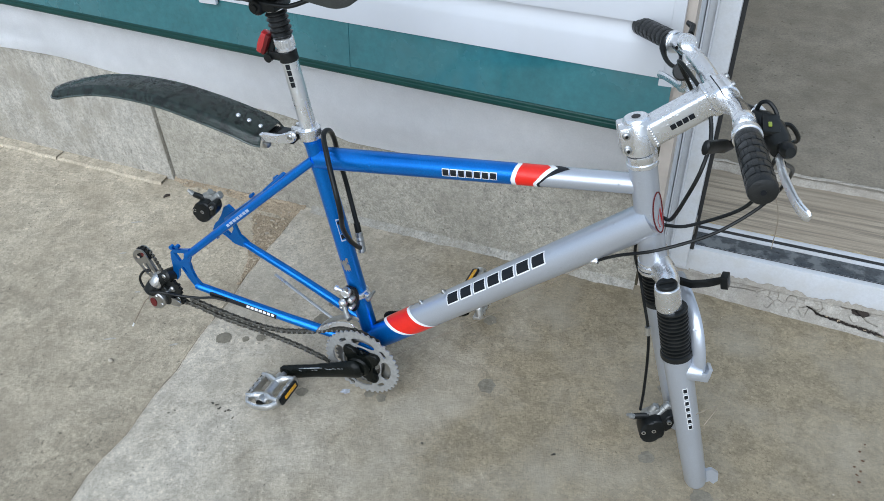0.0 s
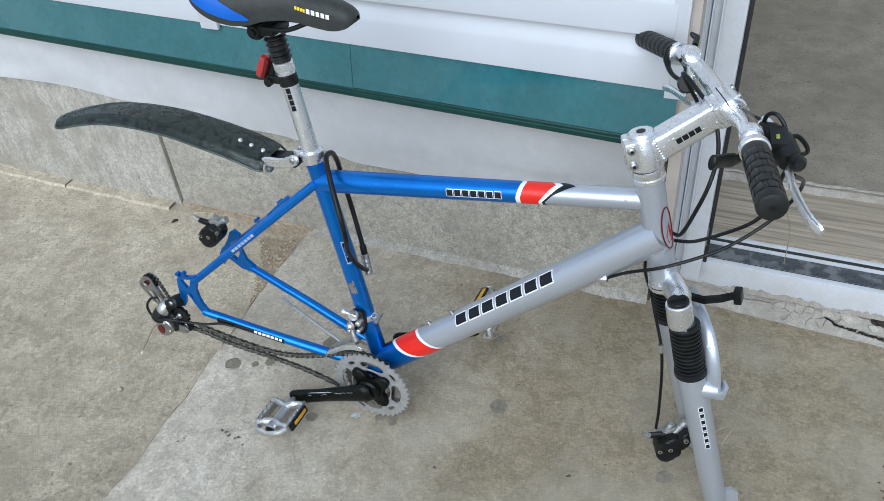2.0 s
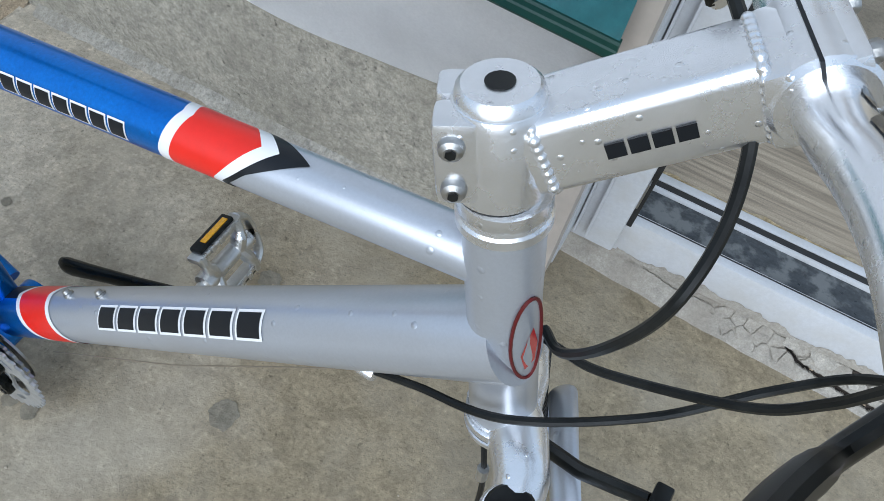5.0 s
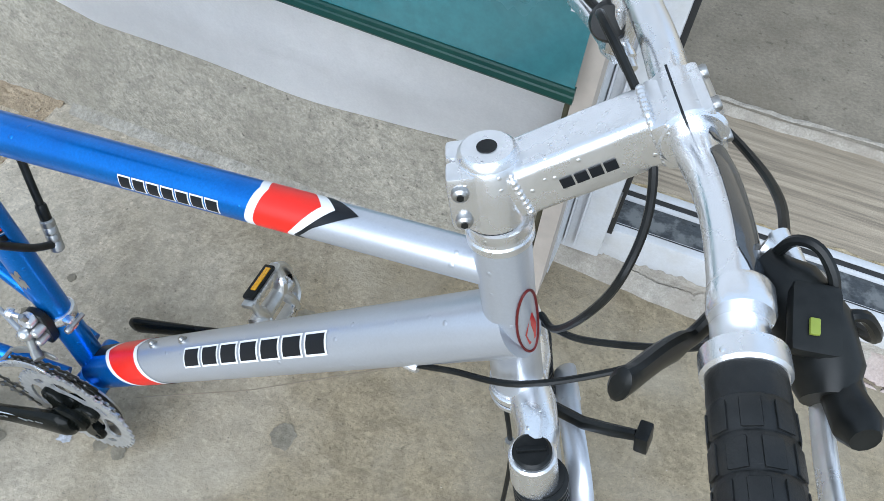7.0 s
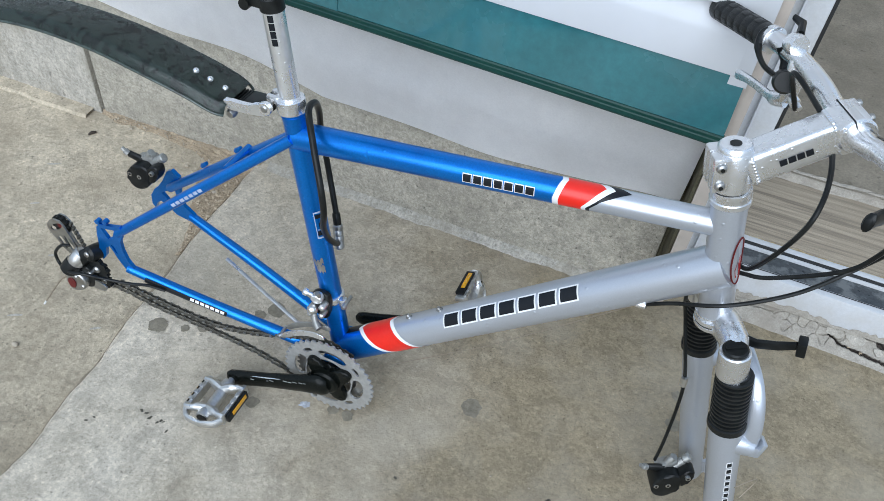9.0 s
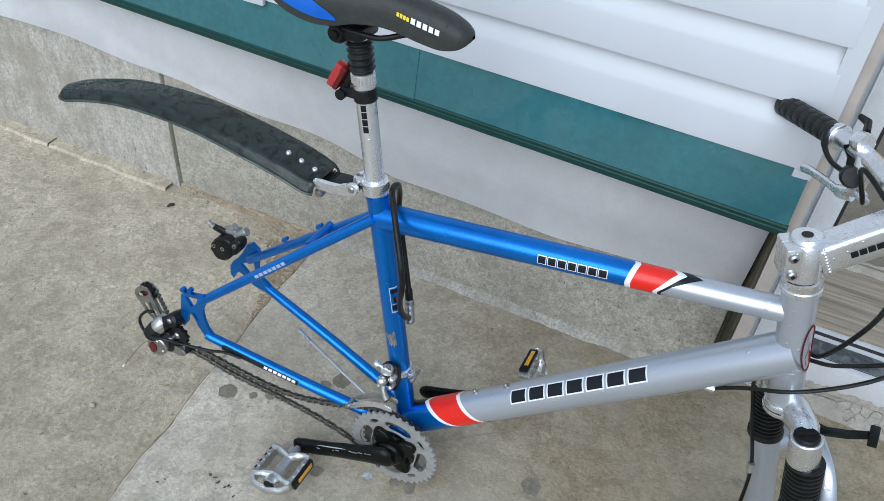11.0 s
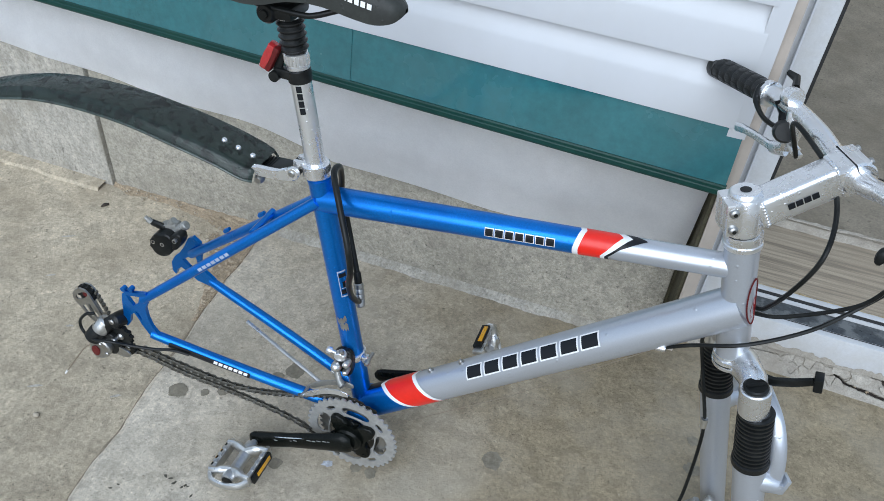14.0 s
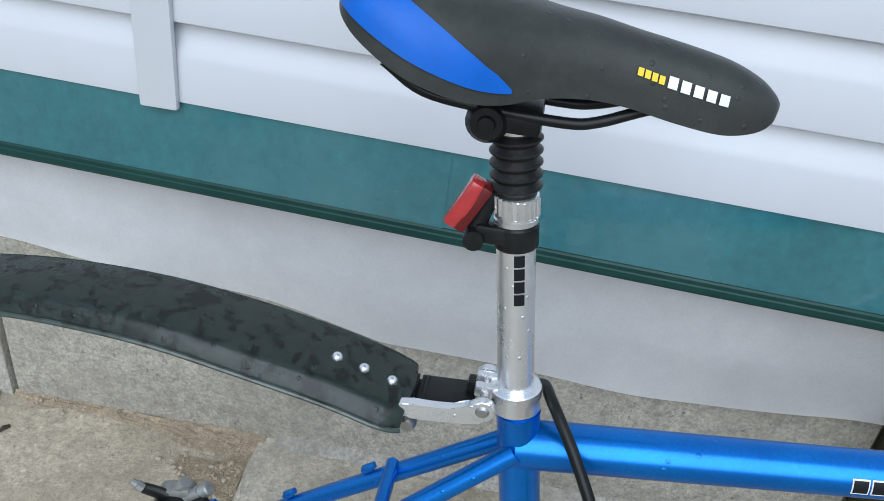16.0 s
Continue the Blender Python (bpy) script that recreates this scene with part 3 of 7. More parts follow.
box(bm, (0.658, 0.487, 0.99), (0.072, 0.106, 1.82), bevel=0.004)
part("jamb", bm, M_FRAME, door)
bm = B()
box(bm, (0.6975, 0.459, 1.005), (0.0085, 0.012, 1.776), bevel=0.001)
part("gasket", bm, M_GASKET, door, "black rubber seal")
bm = B()
box(bm, (1.2, 0.477, 0.078), (1.14, 0.018, 0.064), bevel=0.003)
part("threshold", bm, M_FRAME, door)
# the sill's groove is a flat dark strip, its shade put into colour
bm = B()
box(bm, (1.2, 0.4822, 0.1102), (1.13, 0.0016, 0.0012))
part("sill_groove", bm, M_GASKET, door, "dark strip drawn for the sill's groove")
bm = B()
box(bm, (1.2, 0.513, 0.094), (1.04, 0.054, 0.016), bevel=0.002)
part("threshold_insert", bm, M_INSERT, door, "dirty dark insert")
bm = B()
box(bm, (1.2, 0.5425, 0.098), (1.04, 0.005, 0.02), bevel=0.001)
part("inner_rail", bm, M_FRAME, door)
bm = B()
box(bm, (1.2, 0.5630, 0.098), (1.03, 0.014, 0.02), bevel=0.002)
part("back_rail", bm, M_FRAME, door)
bm = B()
box(bm, (1.2, 0.5505, 0.099), (1.03, 0.0105, 0.018), bevel=0.003)
part("seal", bm, M_GASKET, door, "black rubber seal")
bm = B()
box(bm, (0.6950, 0.4440, 0.19), (0.003, 0.010, 0.045), bevel=0.001)
part("striker", bm, M_STEEL, door, "small steel plate")

# plank step and floor behind the threshold
bm = B()
box(bm, (1.25, 0.690, 0.075), (1.12, 0.228, 0.05), bevel=0.004)
plank = tagged(part("plank", bm, M_WOOD), "weathered grey-brown wooden plank behind the threshold", "plank", kind="structure")
bm = B()
grid(bm, 0.70, 1.80, 220, 0.0, 1.0, 5, lambda x, t: (x, 0.5690 + (0.009 + 0.009 * max(0.0, noise.noise(Vector((x * 24, 0, 8)))) + 0.004 * noise.noise(Vector((x * 90, 0, 6)))) * t, 0.0985 + 0.0055 * math.sin(t * 2.4) + 0.0025 * noise.noise(Vector((x * 80, t * 4, 0)))))
tagged(part("plank_sealant", bm, M_FOAM, smooth=0), "crumbling yellow foam along the plank's front edge", "foam", kind="structure")
bm = B()
grid(bm, 0.27, 6.0, 64, 0.80, 4.5, 50, lambda x, y: (x, y + (0.012 * noise.noise(Vector((x * 16, 0, 2))) if y < 0.81 else 0), 0.118 + 0.002 * noise.noise(Vector((x * 8, y * 8, 0)))))
inner = tagged(part("floor", bm, M_FLOORC, smooth=60), "bare brownish concrete floor beyond the door", "floor", kind="structure")
bm = B()
grid(bm, 0.62, 3.0, 164, 0.0, 1.0, 6, lambda x, s: (x, 0.792 + 0.03 * s + 0.012 * noise.noise(Vector((x * 16, 0, 2))), 0.095 + 0.026 * math.sin(s * 2.6) + 0.004 * noise.noise(Vector((x * 40, s * 6, 0)))))
tagged(part("floor_edge", bm, M_MORTAR, smooth=0), "crumbling pale mortar edge of the floor", "mortar edge", kind="structure")
bm = B()
box(bm, (2.6, 4.6, 1.2), (7.0, 0.2, 2.6))
tagged(part("wall_north", bm, M_CONC2), "plain wall far behind the door", "wall", kind="structure")
bm = B()
box(bm, (0.20, 2.7, 1.0), (0.16, 4.0, 2.2))
tagged(part("wall_west", bm, M_CONC2), "plain wall beside the inner floor", "wall", kind="structure")
bm = B()
box(bm, (0.604, 0.49, 0.30), (0.024, 0.10, 0.6))
box(bm, (0.6095, 0.383, 0.330), (0.006, 0.114, 0.47), bevel=0.001)
tagged(part("recess_post", bm, M_TIMBER), "dark timber in the gap beside the door frame", "post", kind="structure")
# plaster skirt under the threshold: a rough backing and cracked plates on it
def skirt_foot(x):
    return 0.452 - (0.045 if x > 0.75 else 0.09) * (x - 0.75) + 0.003 * noise.noise(Vector((x * 18, 0, 5)))


def skirt_at(x, s, out=0.0):
    """A place on the skirt: s from 0 under the sill to 1 at the ground, out away from it."""
    y = 0.489 + (skirt_foot(x) - 0.489) * s - out * 0.7
    return V(x, y, 0.052 * (1 - s) + out * 0.7 + 0.004 * noise.noise(Vector((x * 25, s * 6, 1))) * math.sin(s * 3.14))


MAIN_CRACK = [(0.950, 0.52), (0.963, 0.58), (0.970, 0.66), (0.983, 0.70), (1.017, 0.74), (1.037, 0.78), (1.075, 0.80), (1.105, 0.86), (1.133, 0.95), (1.165, 0.72), (1.205, 0.64), (1.285, 0.63), (1.365, 0.60)]
SIDE_CRACKS = [[(0.745, 0.42), (0.805, 0.50), (0.845, 0.46)], [(1.030, 0.15), (1.045, 0.36), (1.065, 0.55), (1.085, 0.60)], [(0.970, 0.64), (0.985, 0.40), (1.010, 0.30), (1.045, 0.34)], [(1.195, 0.2), (1.215, 0.45), (1.205, 0.63)], [(1.085, 0.18), (1.105, 0.30), (1.145, 0.26)]]
SKIRT_H = 0.062
rng = random.Random(21)
CELLS = [(0.865 + 0.019 * a + rng.uniform(-0.009, 0.009), 0.012 + 0.016 * b + rng.uniform(-0.007, 0.007), rng.uniform(-0.0007, 0.0010)) for a in range(8) for b in range(4)]


def away(p, q, x, v):
    """Distance of (x, v) from the line p to q."""
    dx, dv = q[0] - p[0], (q[1] - p[1]) * SKIRT_H
    t = max(0.0, min(1.0, ((x - p[0]) * dx + (v - p[1] * SKIRT_H) * dv) / (dx * dx + dv * dv)))
    return math.hypot(x - p[0] - dx * t, v - p[1] * SKIRT_H - dv * t)


def skirt_relief(x, s):
    """How far the worn plaster stands out, with its crackle and cracks cut in."""
    v = s * SKIRT_H
    wob = 0.0012 * noise.noise(Vector((x * 160, v * 160, 5)))
    h = 0.0009 * noise.noise(Vector((x * 30, v * 40, 3))) + 0.0004 * noise.noise(Vector((x * 150, v * 150, 9)))
    if 0.845 < x < 0.99 and 0.05 < s < 0.9:
        ds = sorted((math.hypot(x + wob - cx, v + wob - cv), lift) for cx, cv, lift in CELLS)
        h += ds[0][1] * min(1.0, (ds[1][0] - ds[0][0]) / 0.002)
        h -= groove(ds[1][0] - ds[0][0], 0.0010) * 0.0030 * max(0.0, min(1.0, 0.5 + 2.5 * noise.noise(Vector((x * 45, v * 45, 8)))))
    if 0.92 < x < 1.39:
        d = min(away(p, q, x + wob, v + wob * 1.4) for p, q in zip(MAIN_CRACK, MAIN_CRACK[1:]))
        h -= 0.012 * groove(d, (0.0010 + 0.0012 * abs(noise.noise(Vector((x * 40, 0, 2))))) * (1.5 if x < 1.135 else 0.9))
    for c in SIDE_CRACKS:
        if c[0][0] - 0.02 < x < c[-1][0] + 0.03:
            h -= 0.0032 * groove(min(away(p, q, x + wob, v + wob) for p, q in zip(c, c[1:])), 0.0006)
    e = math.sqrt(((x + wob * 3 - 1.050) / 0.020) ** 2 + ((v + wob * 3 - 0.021) / 0.0085) ** 2)
    return h - 0.007 * groove(e - 0.8, 0.10)


def groove(d, w):
    """1 in the bottom of a groove of half width w, 0 outside it."""
    t = max(0.0, min(1.0, (1.7 * w - d) / (1.2 * w)))
    return t * t * (3 - 2 * t)


def skirt_x(u):
    return 0.60 + u / 0.15 * 0.25 if u < 0.15 else 0.85 + (u - 0.15) / 0.70 * 0.35 if u < 0.85 else 1.20 + (u - 0.85) / 0.15 * 0.75


bm = B()
grid(bm, 0.0, 1.0, 640, 0.0, 1.06, 70, lambda u, s: skirt_at(skirt_x(u), s, skirt_relief(skirt_x(u), s)))
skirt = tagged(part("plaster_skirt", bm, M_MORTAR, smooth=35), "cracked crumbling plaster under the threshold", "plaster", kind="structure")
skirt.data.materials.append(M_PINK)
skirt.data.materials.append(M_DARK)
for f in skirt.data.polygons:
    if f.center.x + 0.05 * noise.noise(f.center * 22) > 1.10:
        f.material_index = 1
    # crack and notch floors get a near-black material, their shade put into colour
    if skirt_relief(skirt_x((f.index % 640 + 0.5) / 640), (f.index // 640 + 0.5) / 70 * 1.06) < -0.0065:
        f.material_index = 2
bm = B()
grid(bm, 0.70, 1.40, 340, 0.0, 1.0, 4, lambda x, t: (x, 0.4676 - 0.0016 * (1 - t), 0.044 + t * max(0.003, 0.011 + 0.012 * noise.noise(Vector((x * 13, 0, 6))) + 0.008 * noise.noise(Vector((x * 48, 0, 6))) + 0.005 * noise.noise(Vector((x * 130, 0, 6))))))
part("plaster_smear", bm, M_MORTAR, skirt, "ragged mortar smeared on the sill", smooth=40)
rng = random.Random(11)


def shard(pts, thick, material, name="plaster_plate"):
    """A broken plate on the skirt; pts as (x, s)."""
    n = len(pts)
    fine = []
    for k in range(n):
        a, b = pts[k], pts[(k + 1) % n]
        for q in range(3):
            t = q / 3
            j = 0.0018 if q else 0.0
            fine.append((a[0] + (b[0] - a[0]) * t + rng.uniform(-j, j), a[1] + (b[1] - a[1]) * t + rng.uniform(-j, j) * 14))
    bm = B()
    top = [bm.verts.new(skirt_at(x, s, thick)) for x, s in fine]
    bot = [bm.verts.new(skirt_at(x, s, -0.006)) for x, s in fine]
    for k in range(len(fine)):
        bm.faces.new((top[k], bot[k], bot[(k + 1) % len(fine)], top[(k + 1) % len(fine)]))
    bm.faces.new(top)
    bmesh.ops.recalc_face_normals(bm, faces=bm.faces[:])
    part(name, bm, material, skirt, smooth=0)


shard([(0.973, 0.30), (0.986, 0.24), (1.003, 0.27), (1.017, 0.36), (1.011, 0.52), (0.993, 0.58), (0.979, 0.48)], 0.0022, M_LIP)
shard([(1.030, 0.50), (1.043, 0.46), (1.048, 0.60), (1.038, 0.68)], 0.0030, M_LIP)
shard([(0.943, 0.34), (0.957, 0.30), (0.964, 0.42), (0.953, 0.52), (0.942, 0.48)], 0.0020, M_LIP)
for x, s0, r in ((1.013, 0.73, 0.003), (1.065, 0.80, 0.003), (0.99, 0.68, 0.0025)):
    shard([(x - r, s0 - r * 6), (x + r, s0 - r * 7), (x + r * 1.2, s0 + r * 5), (x - r * 0.8, s0 + r * 7)], -0.004, M_SAND, "plaster_chunk")

# ---- the bicycle ----
bike = new("bicycle")
tagged(bike, "blue and silver mountain bicycle standing without wheels on concrete", "bicycle")
bike.matrix_basis = pose(0.0093, -0.0063, 0.01695, -2.9, 0, 0) @ Matrix.Scale(0.985, 4)

BB = V(0.161, 0, 0.074)
ST1 = V(0.084, 0, 0.512)
HT0, HT1 = V(0.660, 0, 0.4345), V(0.625, 0, 0.5825)
TT0, TT1 = V(0.088, 0, 0.479), V(0.632, 0, 0.5515)
DT0, DT1 = V(0.166, 0, 0.0875), V(0.652, 0, 0.5000)
STEERER = Matrix.Translation(HT0) @ pose(0, 0, 0, 0, -13.3, 0) @ pose(0, 0, 0, 0, 0, 22)
FORK = STEERER @ Matrix.Translation((0.0, 0.002, -0.009))
LEGS = STEERER @ Matrix.Translation((0.004, 0.002, 0.003))
STEM = STEERER @ Matrix.Translation((-0.002, 0.0, 0.009))
STEER = STEERER @ Matrix.Translation((0.0, 0.0, 0.005))


def glyphs(parent, p0, p1, r0, r1, s0, s1, a0, a1, n, ink, edge=None, m=None, lift=0.0006, slant=0.0):
    """A row of n plain upright bars in place of a mark, each with a pale border."""
    w = (s1 - s0) / n
    for k in range(n):
        a = s0 + w * k
        for mt, gr, lf, nm in ((edge, 0.05, lift, "mark_border"), (ink, 0.12, lift + 0.0003, "mark_bar")):
            if mt is None:
                continue
            g = gr * w
            da = (a1 - a0) * (0.10 if gr > 0.1 else 0.0)
            bm = B()
            wrap(bm, p0, p1, r0, r1, lambda th, a=a, g=g: a + g + slant * (th - a0), lambda th, a=a, g=g: a + w * (1 - gr) + slant * (th - a0), a0 + da, a1 - da, lf, 6, 1, m)
            part(nm, bm, mt, parent)


def tube_part(name, pts, radii, material, label="", seg=24, flat=1.0, parent=None, m=None, caps=True, side=None):
    bm = B()
    sweep(bm, pts, radii, seg, flat, caps, side, m)
    return part(name, bm, material, parent or bike, label)


# main tubes
down = tube_part("down_tube", [DT0, DT0.lerp(DT1, 0.12), DT0.lerp(DT1, 0.5), DT1], [0.0260, 0.0261, 0.0266, 0.0272], M_SILVER, "silver painted wide down tube", 36)
DR0, DR1 = 0.0260, 0.0272
dl0 = lambda th: 0.074 + 0.085 * max(0.0, (th + 20) / 150.0) ** 1.15
dl1 = lambda th: 0.180 + 0.066 * max(0.0, (th + 30) / 160.0) ** 1.25
bm = B()
wrap(bm, DT0, DT1, DR0, DR1, 0.0, lambda th: dl0(abs(th)), -180, 180, 0.0003, 48, 4)
part("blue_section", bm, M_BLUE, down, "blue painted lower end")
for f0, f1, mt, nm, lf in ((lambda th: dl0(abs(th)), lambda th: dl0(abs(th)) + 0.013, M_WHITE, "white_line", 0.0006), (lambda th: dl0(abs(th)) + 0.013, lambda th: dl1(abs(th)), M_RED, "red_band", 0.0006),
                       (lambda th: dl1(abs(th)), lambda th: dl1(abs(th)) + 0.012, M_WHITE, "white_line", 0.0006)):
    bm = B()
    wrap(bm, DT0, DT1, DR0, DR1, f0, f1, -170, 170, lf, 48, 1)
    part(nm, bm, mt, down)
bm = B()
wrap(bm, DT0, DT1, DR0, DR1, lambda th: 0.03, lambda th: dl0(abs(th)), -60, 12, 0.0005, 12, 2)
part("black_wedge", bm, M_INK, down)
glyphs(down, DT0, DT1, DR0, DR1, 0.362, 0.718, 22, 68, 7, M_INK, M_WHITE, slant=-0.0001)
for s in (0.250, 0.345):
    bm = B()
    q = DT0.lerp(DT1, s)
    n = V(-0.64, 0, 0.765)
    lathe(bm, q + n * 0.0250, q + n * 0.0320, [(0, 0.005), (0.5, 0.005), (0.55, 0.0035), (1, 0.003)], 12)
    part("bottle_bolt", bm, M_STEEL, down)

top = tube_part("top_tube", [TT0, TT0.lerp(TT1, 0.5), TT1], [0.0192, 0.0172, 0.0152], M_SILVER, "blue top tube with silver front end", 32)
TR0, TR1 = 0.0192, 0.0152
e0 = lambda th: 0.657 - 0.014 * min(1.0, abs(th) / 90)
e1 = lambda th: e0(th) + 0.013
peak = lambda th, w: max(0.0, 1 - abs(th - 8) / w)
e2 = lambda th: 0.706 + 0.046 * peak(th, 100.0)
e3 = lambda th: e2(th) + 0.010 + 0.010 * peak(th, 100.0)
e4 = lambda th: e3(th) + 0.008 + 0.026 * peak(th, 62.0)
bm = B()
wrap(bm, TT0, TT1, TR0, TR1, 0.0, e0, -180, 180, 0.0003, 40, 4)
part("blue_section", bm, M_BLUE, top, "blue metallic paint with rain drops")
for f0, f1, mt, nm in ((e0, e1, M_WHITE, "white_line"), (e1, e2, M_RED, "red_band"), (e2, e3, M_WHITE, "white_line"), (e3, e4, M_INK, "black_line")):
    bm = B()
    wrap(bm, TT0, TT1, TR0, TR1, f0, f1, -170, 170, 0.0005, 40, 1)
    part(nm, bm, mt, top)
glyphs(top, TT0, TT1, TR0, TR1, 0.437, 0.605, 62, 104, 7, M_INK, M_WHITE)

seat = tube_part("seat_tube", [BB, ST1.lerp(BB, -0.018)], [0.0165, 0.0165], M_BLUE, "", 28)
for f0, f1, g0, g1 in ((0.415, 0.445, 60, 105), (0.440, 0.465, 78, 118), (0.452, 0.475, 62, 80)):
    bm = B()
    wrap(bm, BB, ST1, 0.0165, 0.0165, lambda th, f0=f0: f0 + 0.006 * math.sin(th * 0.4), lambda th, f1=f1: f1 + 0.005 * math.sin(th * 0.3), g0, g1, 0.0004, 10, 1)
    part("worn_patch", bm, M_STEEL, seat, "scraped bare patch")
for f0, f1, g0, g1, mt, nm, lf in ((0.560, 0.566, 18, 64, M_GREYD, "print_line", 0.0005), (0.660, 0.666, 18, 64, M_GREYD, "print_line", 0.0005), (0.566, 0.660, 60, 64, M_GREYD, "print_line", 0.0005), (0.572, 0.590, 20, 58, M_INK, "mark_bar", 0.0005),
                                   (0.598, 0.622, 20, 46, M_INK, "mark_bar", 0.0005), (0.604, 0.622, 20, 32, M_RED, "mark_bar", 0.0008), (0.640, 0.655, 20, 58, M_INK, "mark_bar", 0.0005), (0.594, 0.597, 18, 56, M_GREYD, "print_line", 0.0005)):
    bm = B()
    wrap(bm, BB, ST1, 0.0165, 0.0165, f0, f1, g0, g1, lf, 6, 1)
    part(nm, bm, mt, seat)
head = tube_part("head_tube", [HT0 - (HT1 - HT0) * 0.085, HT0, HT0.lerp(HT1, 0.5), HT1], [0.0205, 0.0205, 0.0195, 0.0200], M_SILVER, "silver head tube", 32)
def on_head(z, phi, lift=0.0006):
    c = HT0.lerp(HT1, (z - HT0.z) / (HT1.z - HT0.z))
    r = 0.0200 + lift
    return V(c.x + r * math.sin(radians(phi)), c.y - r * math.cos(radians(phi)), z)


bm = B()
cen = bm.verts.new(on_head(0.512, 64))
rim = [bm.verts.new(on_head(0.512 + 0.029 * math.sin(6.28318531 * k / 28) * (1.25 if k < 14 else 1.0), 64 + 30 * math.cos(6.28318531 * k / 28))) for k in range(28)]
mid = [bm.verts.new(on_head(0.512 + 0.015 * math.sin(6.28318531 * k / 28), 64 + 15 * math.cos(6.28318531 * k / 28))) for k in range(28)]
for k in range(28):
    bm.faces.new((rim[k], rim[(k + 1) % 28], mid[(k + 1) % 28], mid[k]))
    bm.faces.new((mid[k], mid[(k + 1) % 28], cen))
badge = part("badge", bm, M_SILVER, head, "silver and red worn oval badge")
bm = B()
loop = [on_head(0.512 + 0.029 * math.sin(6.28318531 * k / 28) * (1.25 if k < 14 else 1.0), 64 + 30 * math.cos(6.28318531 * k / 28), 0.0010) for k in range(29)]
sweep(bm, loop, 0.0010, 6)
part("badge_rim", bm, M_DARKRED, badge)
bm = B()
v = [bm.verts.new(on_head(z, f, 0.0009)) for z, f in ((0.491, 58), (0.494, 78), (0.508, 84), (0.524, 72), (0.515, 60), (0.504, 50))]
bm.faces.new(v)
part("badge_red", bm, M_REDLENS, badge)
axis = (HT1 - HT0).normalized()
bm = B()
lathe(bm, HT1, HT1 + axis * 0.020, [(0, 0.0205), (0.1, 0.0225), (0.35, 0.0225), (0.42, 0.0213), (0.55, 0.0213), (0.62, 0.0220), (0.95, 0.0215), (1, 0.018)], 32)
part("upper_headset", bm, M_ALU, head, "polished headset cup")
bm = B()
lathe(bm, HT0 - axis * 0.029, HT0 - axis * 0.0125, [(0, 0.0205), (0.12, 0.0238), (0.42, 0.0242), (0.46, 0.0225), (0.54, 0.0225), (0.58, 0.0236), (0.9, 0.0232), (1, 0.0208)], 32)
part("lower_headset", bm, M_ALU, head)
bm = B()
lathe(bm, HT0 - axis * 0.0222, HT0 - axis * 0.0200, [(0, 0.0231), (1, 0.0231)], 32)
part("headset_seal", bm, M_BLACK, head)
bm = B()
lathe(bm, BB + V(0, -0.036, 0), BB + V(0, 0.036, 0), [(0, 0.0195), (0.03, 0.021), (0.97, 0.021), (1, 0.0195)], 28)
part("bottom_bracket", bm, M_BLUE, bike)
# joints where tubes meet
bm = B()
sweep(bm, [ST1 - V(-0.002, 0, 0.010), ST1 + V(0, 0, 0.001)], [0.0165, 0.0175], 28)
part("seat_lug", bm, M_BLUE, seat)


# rear triangle
def stays(sgn, cs0, cs1, ss0, ss1):
    c = tube_part("chainstay", bezier([cs1, cs1.lerp(cs0, 0.5) + V(0, sgn * 0.002, 0), cs0.lerp(cs1, 0.06), cs0], 5), [0.0100 - 0.0025 * i / 15 for i in range(16)], M_BLUE, "", 16)
    s = tube_part("seatstay", [ss1, ss1.lerp(ss0, 0.5), ss0], [0.0082, 0.0082, 0.0075], M_BLUE, "", 16)
    return c, s


csr, ssr = stays(-1, V(-0.190, -0.072, 0.165), V(0.135, -0.026, 0.088), V(-0.196, -0.070, 0.237), V(0.088, -0.014, 0.482))
csl, ssl = stays(1, V(-0.170, 0.070, 0.176), V(0.135, 0.026, 0.092), V(-0.196, 0.061, 0.234), V(0.088, 0.010, 0.479))
bm = B()
sweep(bm, [V(-0.010, -0.030, 0.405), V(-0.010, 0.030, 0.405)], 0.006, 12)
part("stay_bridge", bm, M_BLUE, bike)
for q in (V(-0.03, 0.0312, 0.389), V(-0.105, 0.0446, 0.3240)):
    bm = B()
    box(bm, q + V(-0.002, 0, 0.002), (0.012, 0.006, 0.006), None, 0.002, (0, -41, 0))
    lathe(bm, q + V(0.004, 0, 0.0085), q + V(-0.006, 0, 0.0005), [(0, 0.0030), (0.9, 0.0034), (1, 0.0026)], 10)
    part("cable_stop", bm, M_BLUE, ssl)
# decals on the stays
c0, c1 = V(-0.190, -0.072, 0.165), V(0.135, -0.026, 0.088)
bm = B()
wrap(bm, c0, c1, 0.0085, 0.010, 0.10, 0.52, 60, 140, 0.0025, 10, 6)
part("chain_guard_film", bm, M_INK, csr, "black protective film")
glyphs(csr, c0, c1, 0.0085, 0.010, 0.33, 0.51, 62, 96, 7, M_WHITE, lift=0.0028)
s0, s1 = V(-0.196, -0.070, 0.237), V(0.088, -0.014, 0.482)
glyphs(ssr, s0, s1, 0.0076, 0.0082, 0.36, 0.54, 65, 110, 7, M_GREYD)

# dropouts
MD = Matrix(((1, 0, 0, 0), (0, 0, -1, 0), (0, 1, 0, 0), (0, 0, 0, 1)))


def at_y(y):
    return Matrix.Translation((0, y, 0)) @ MD


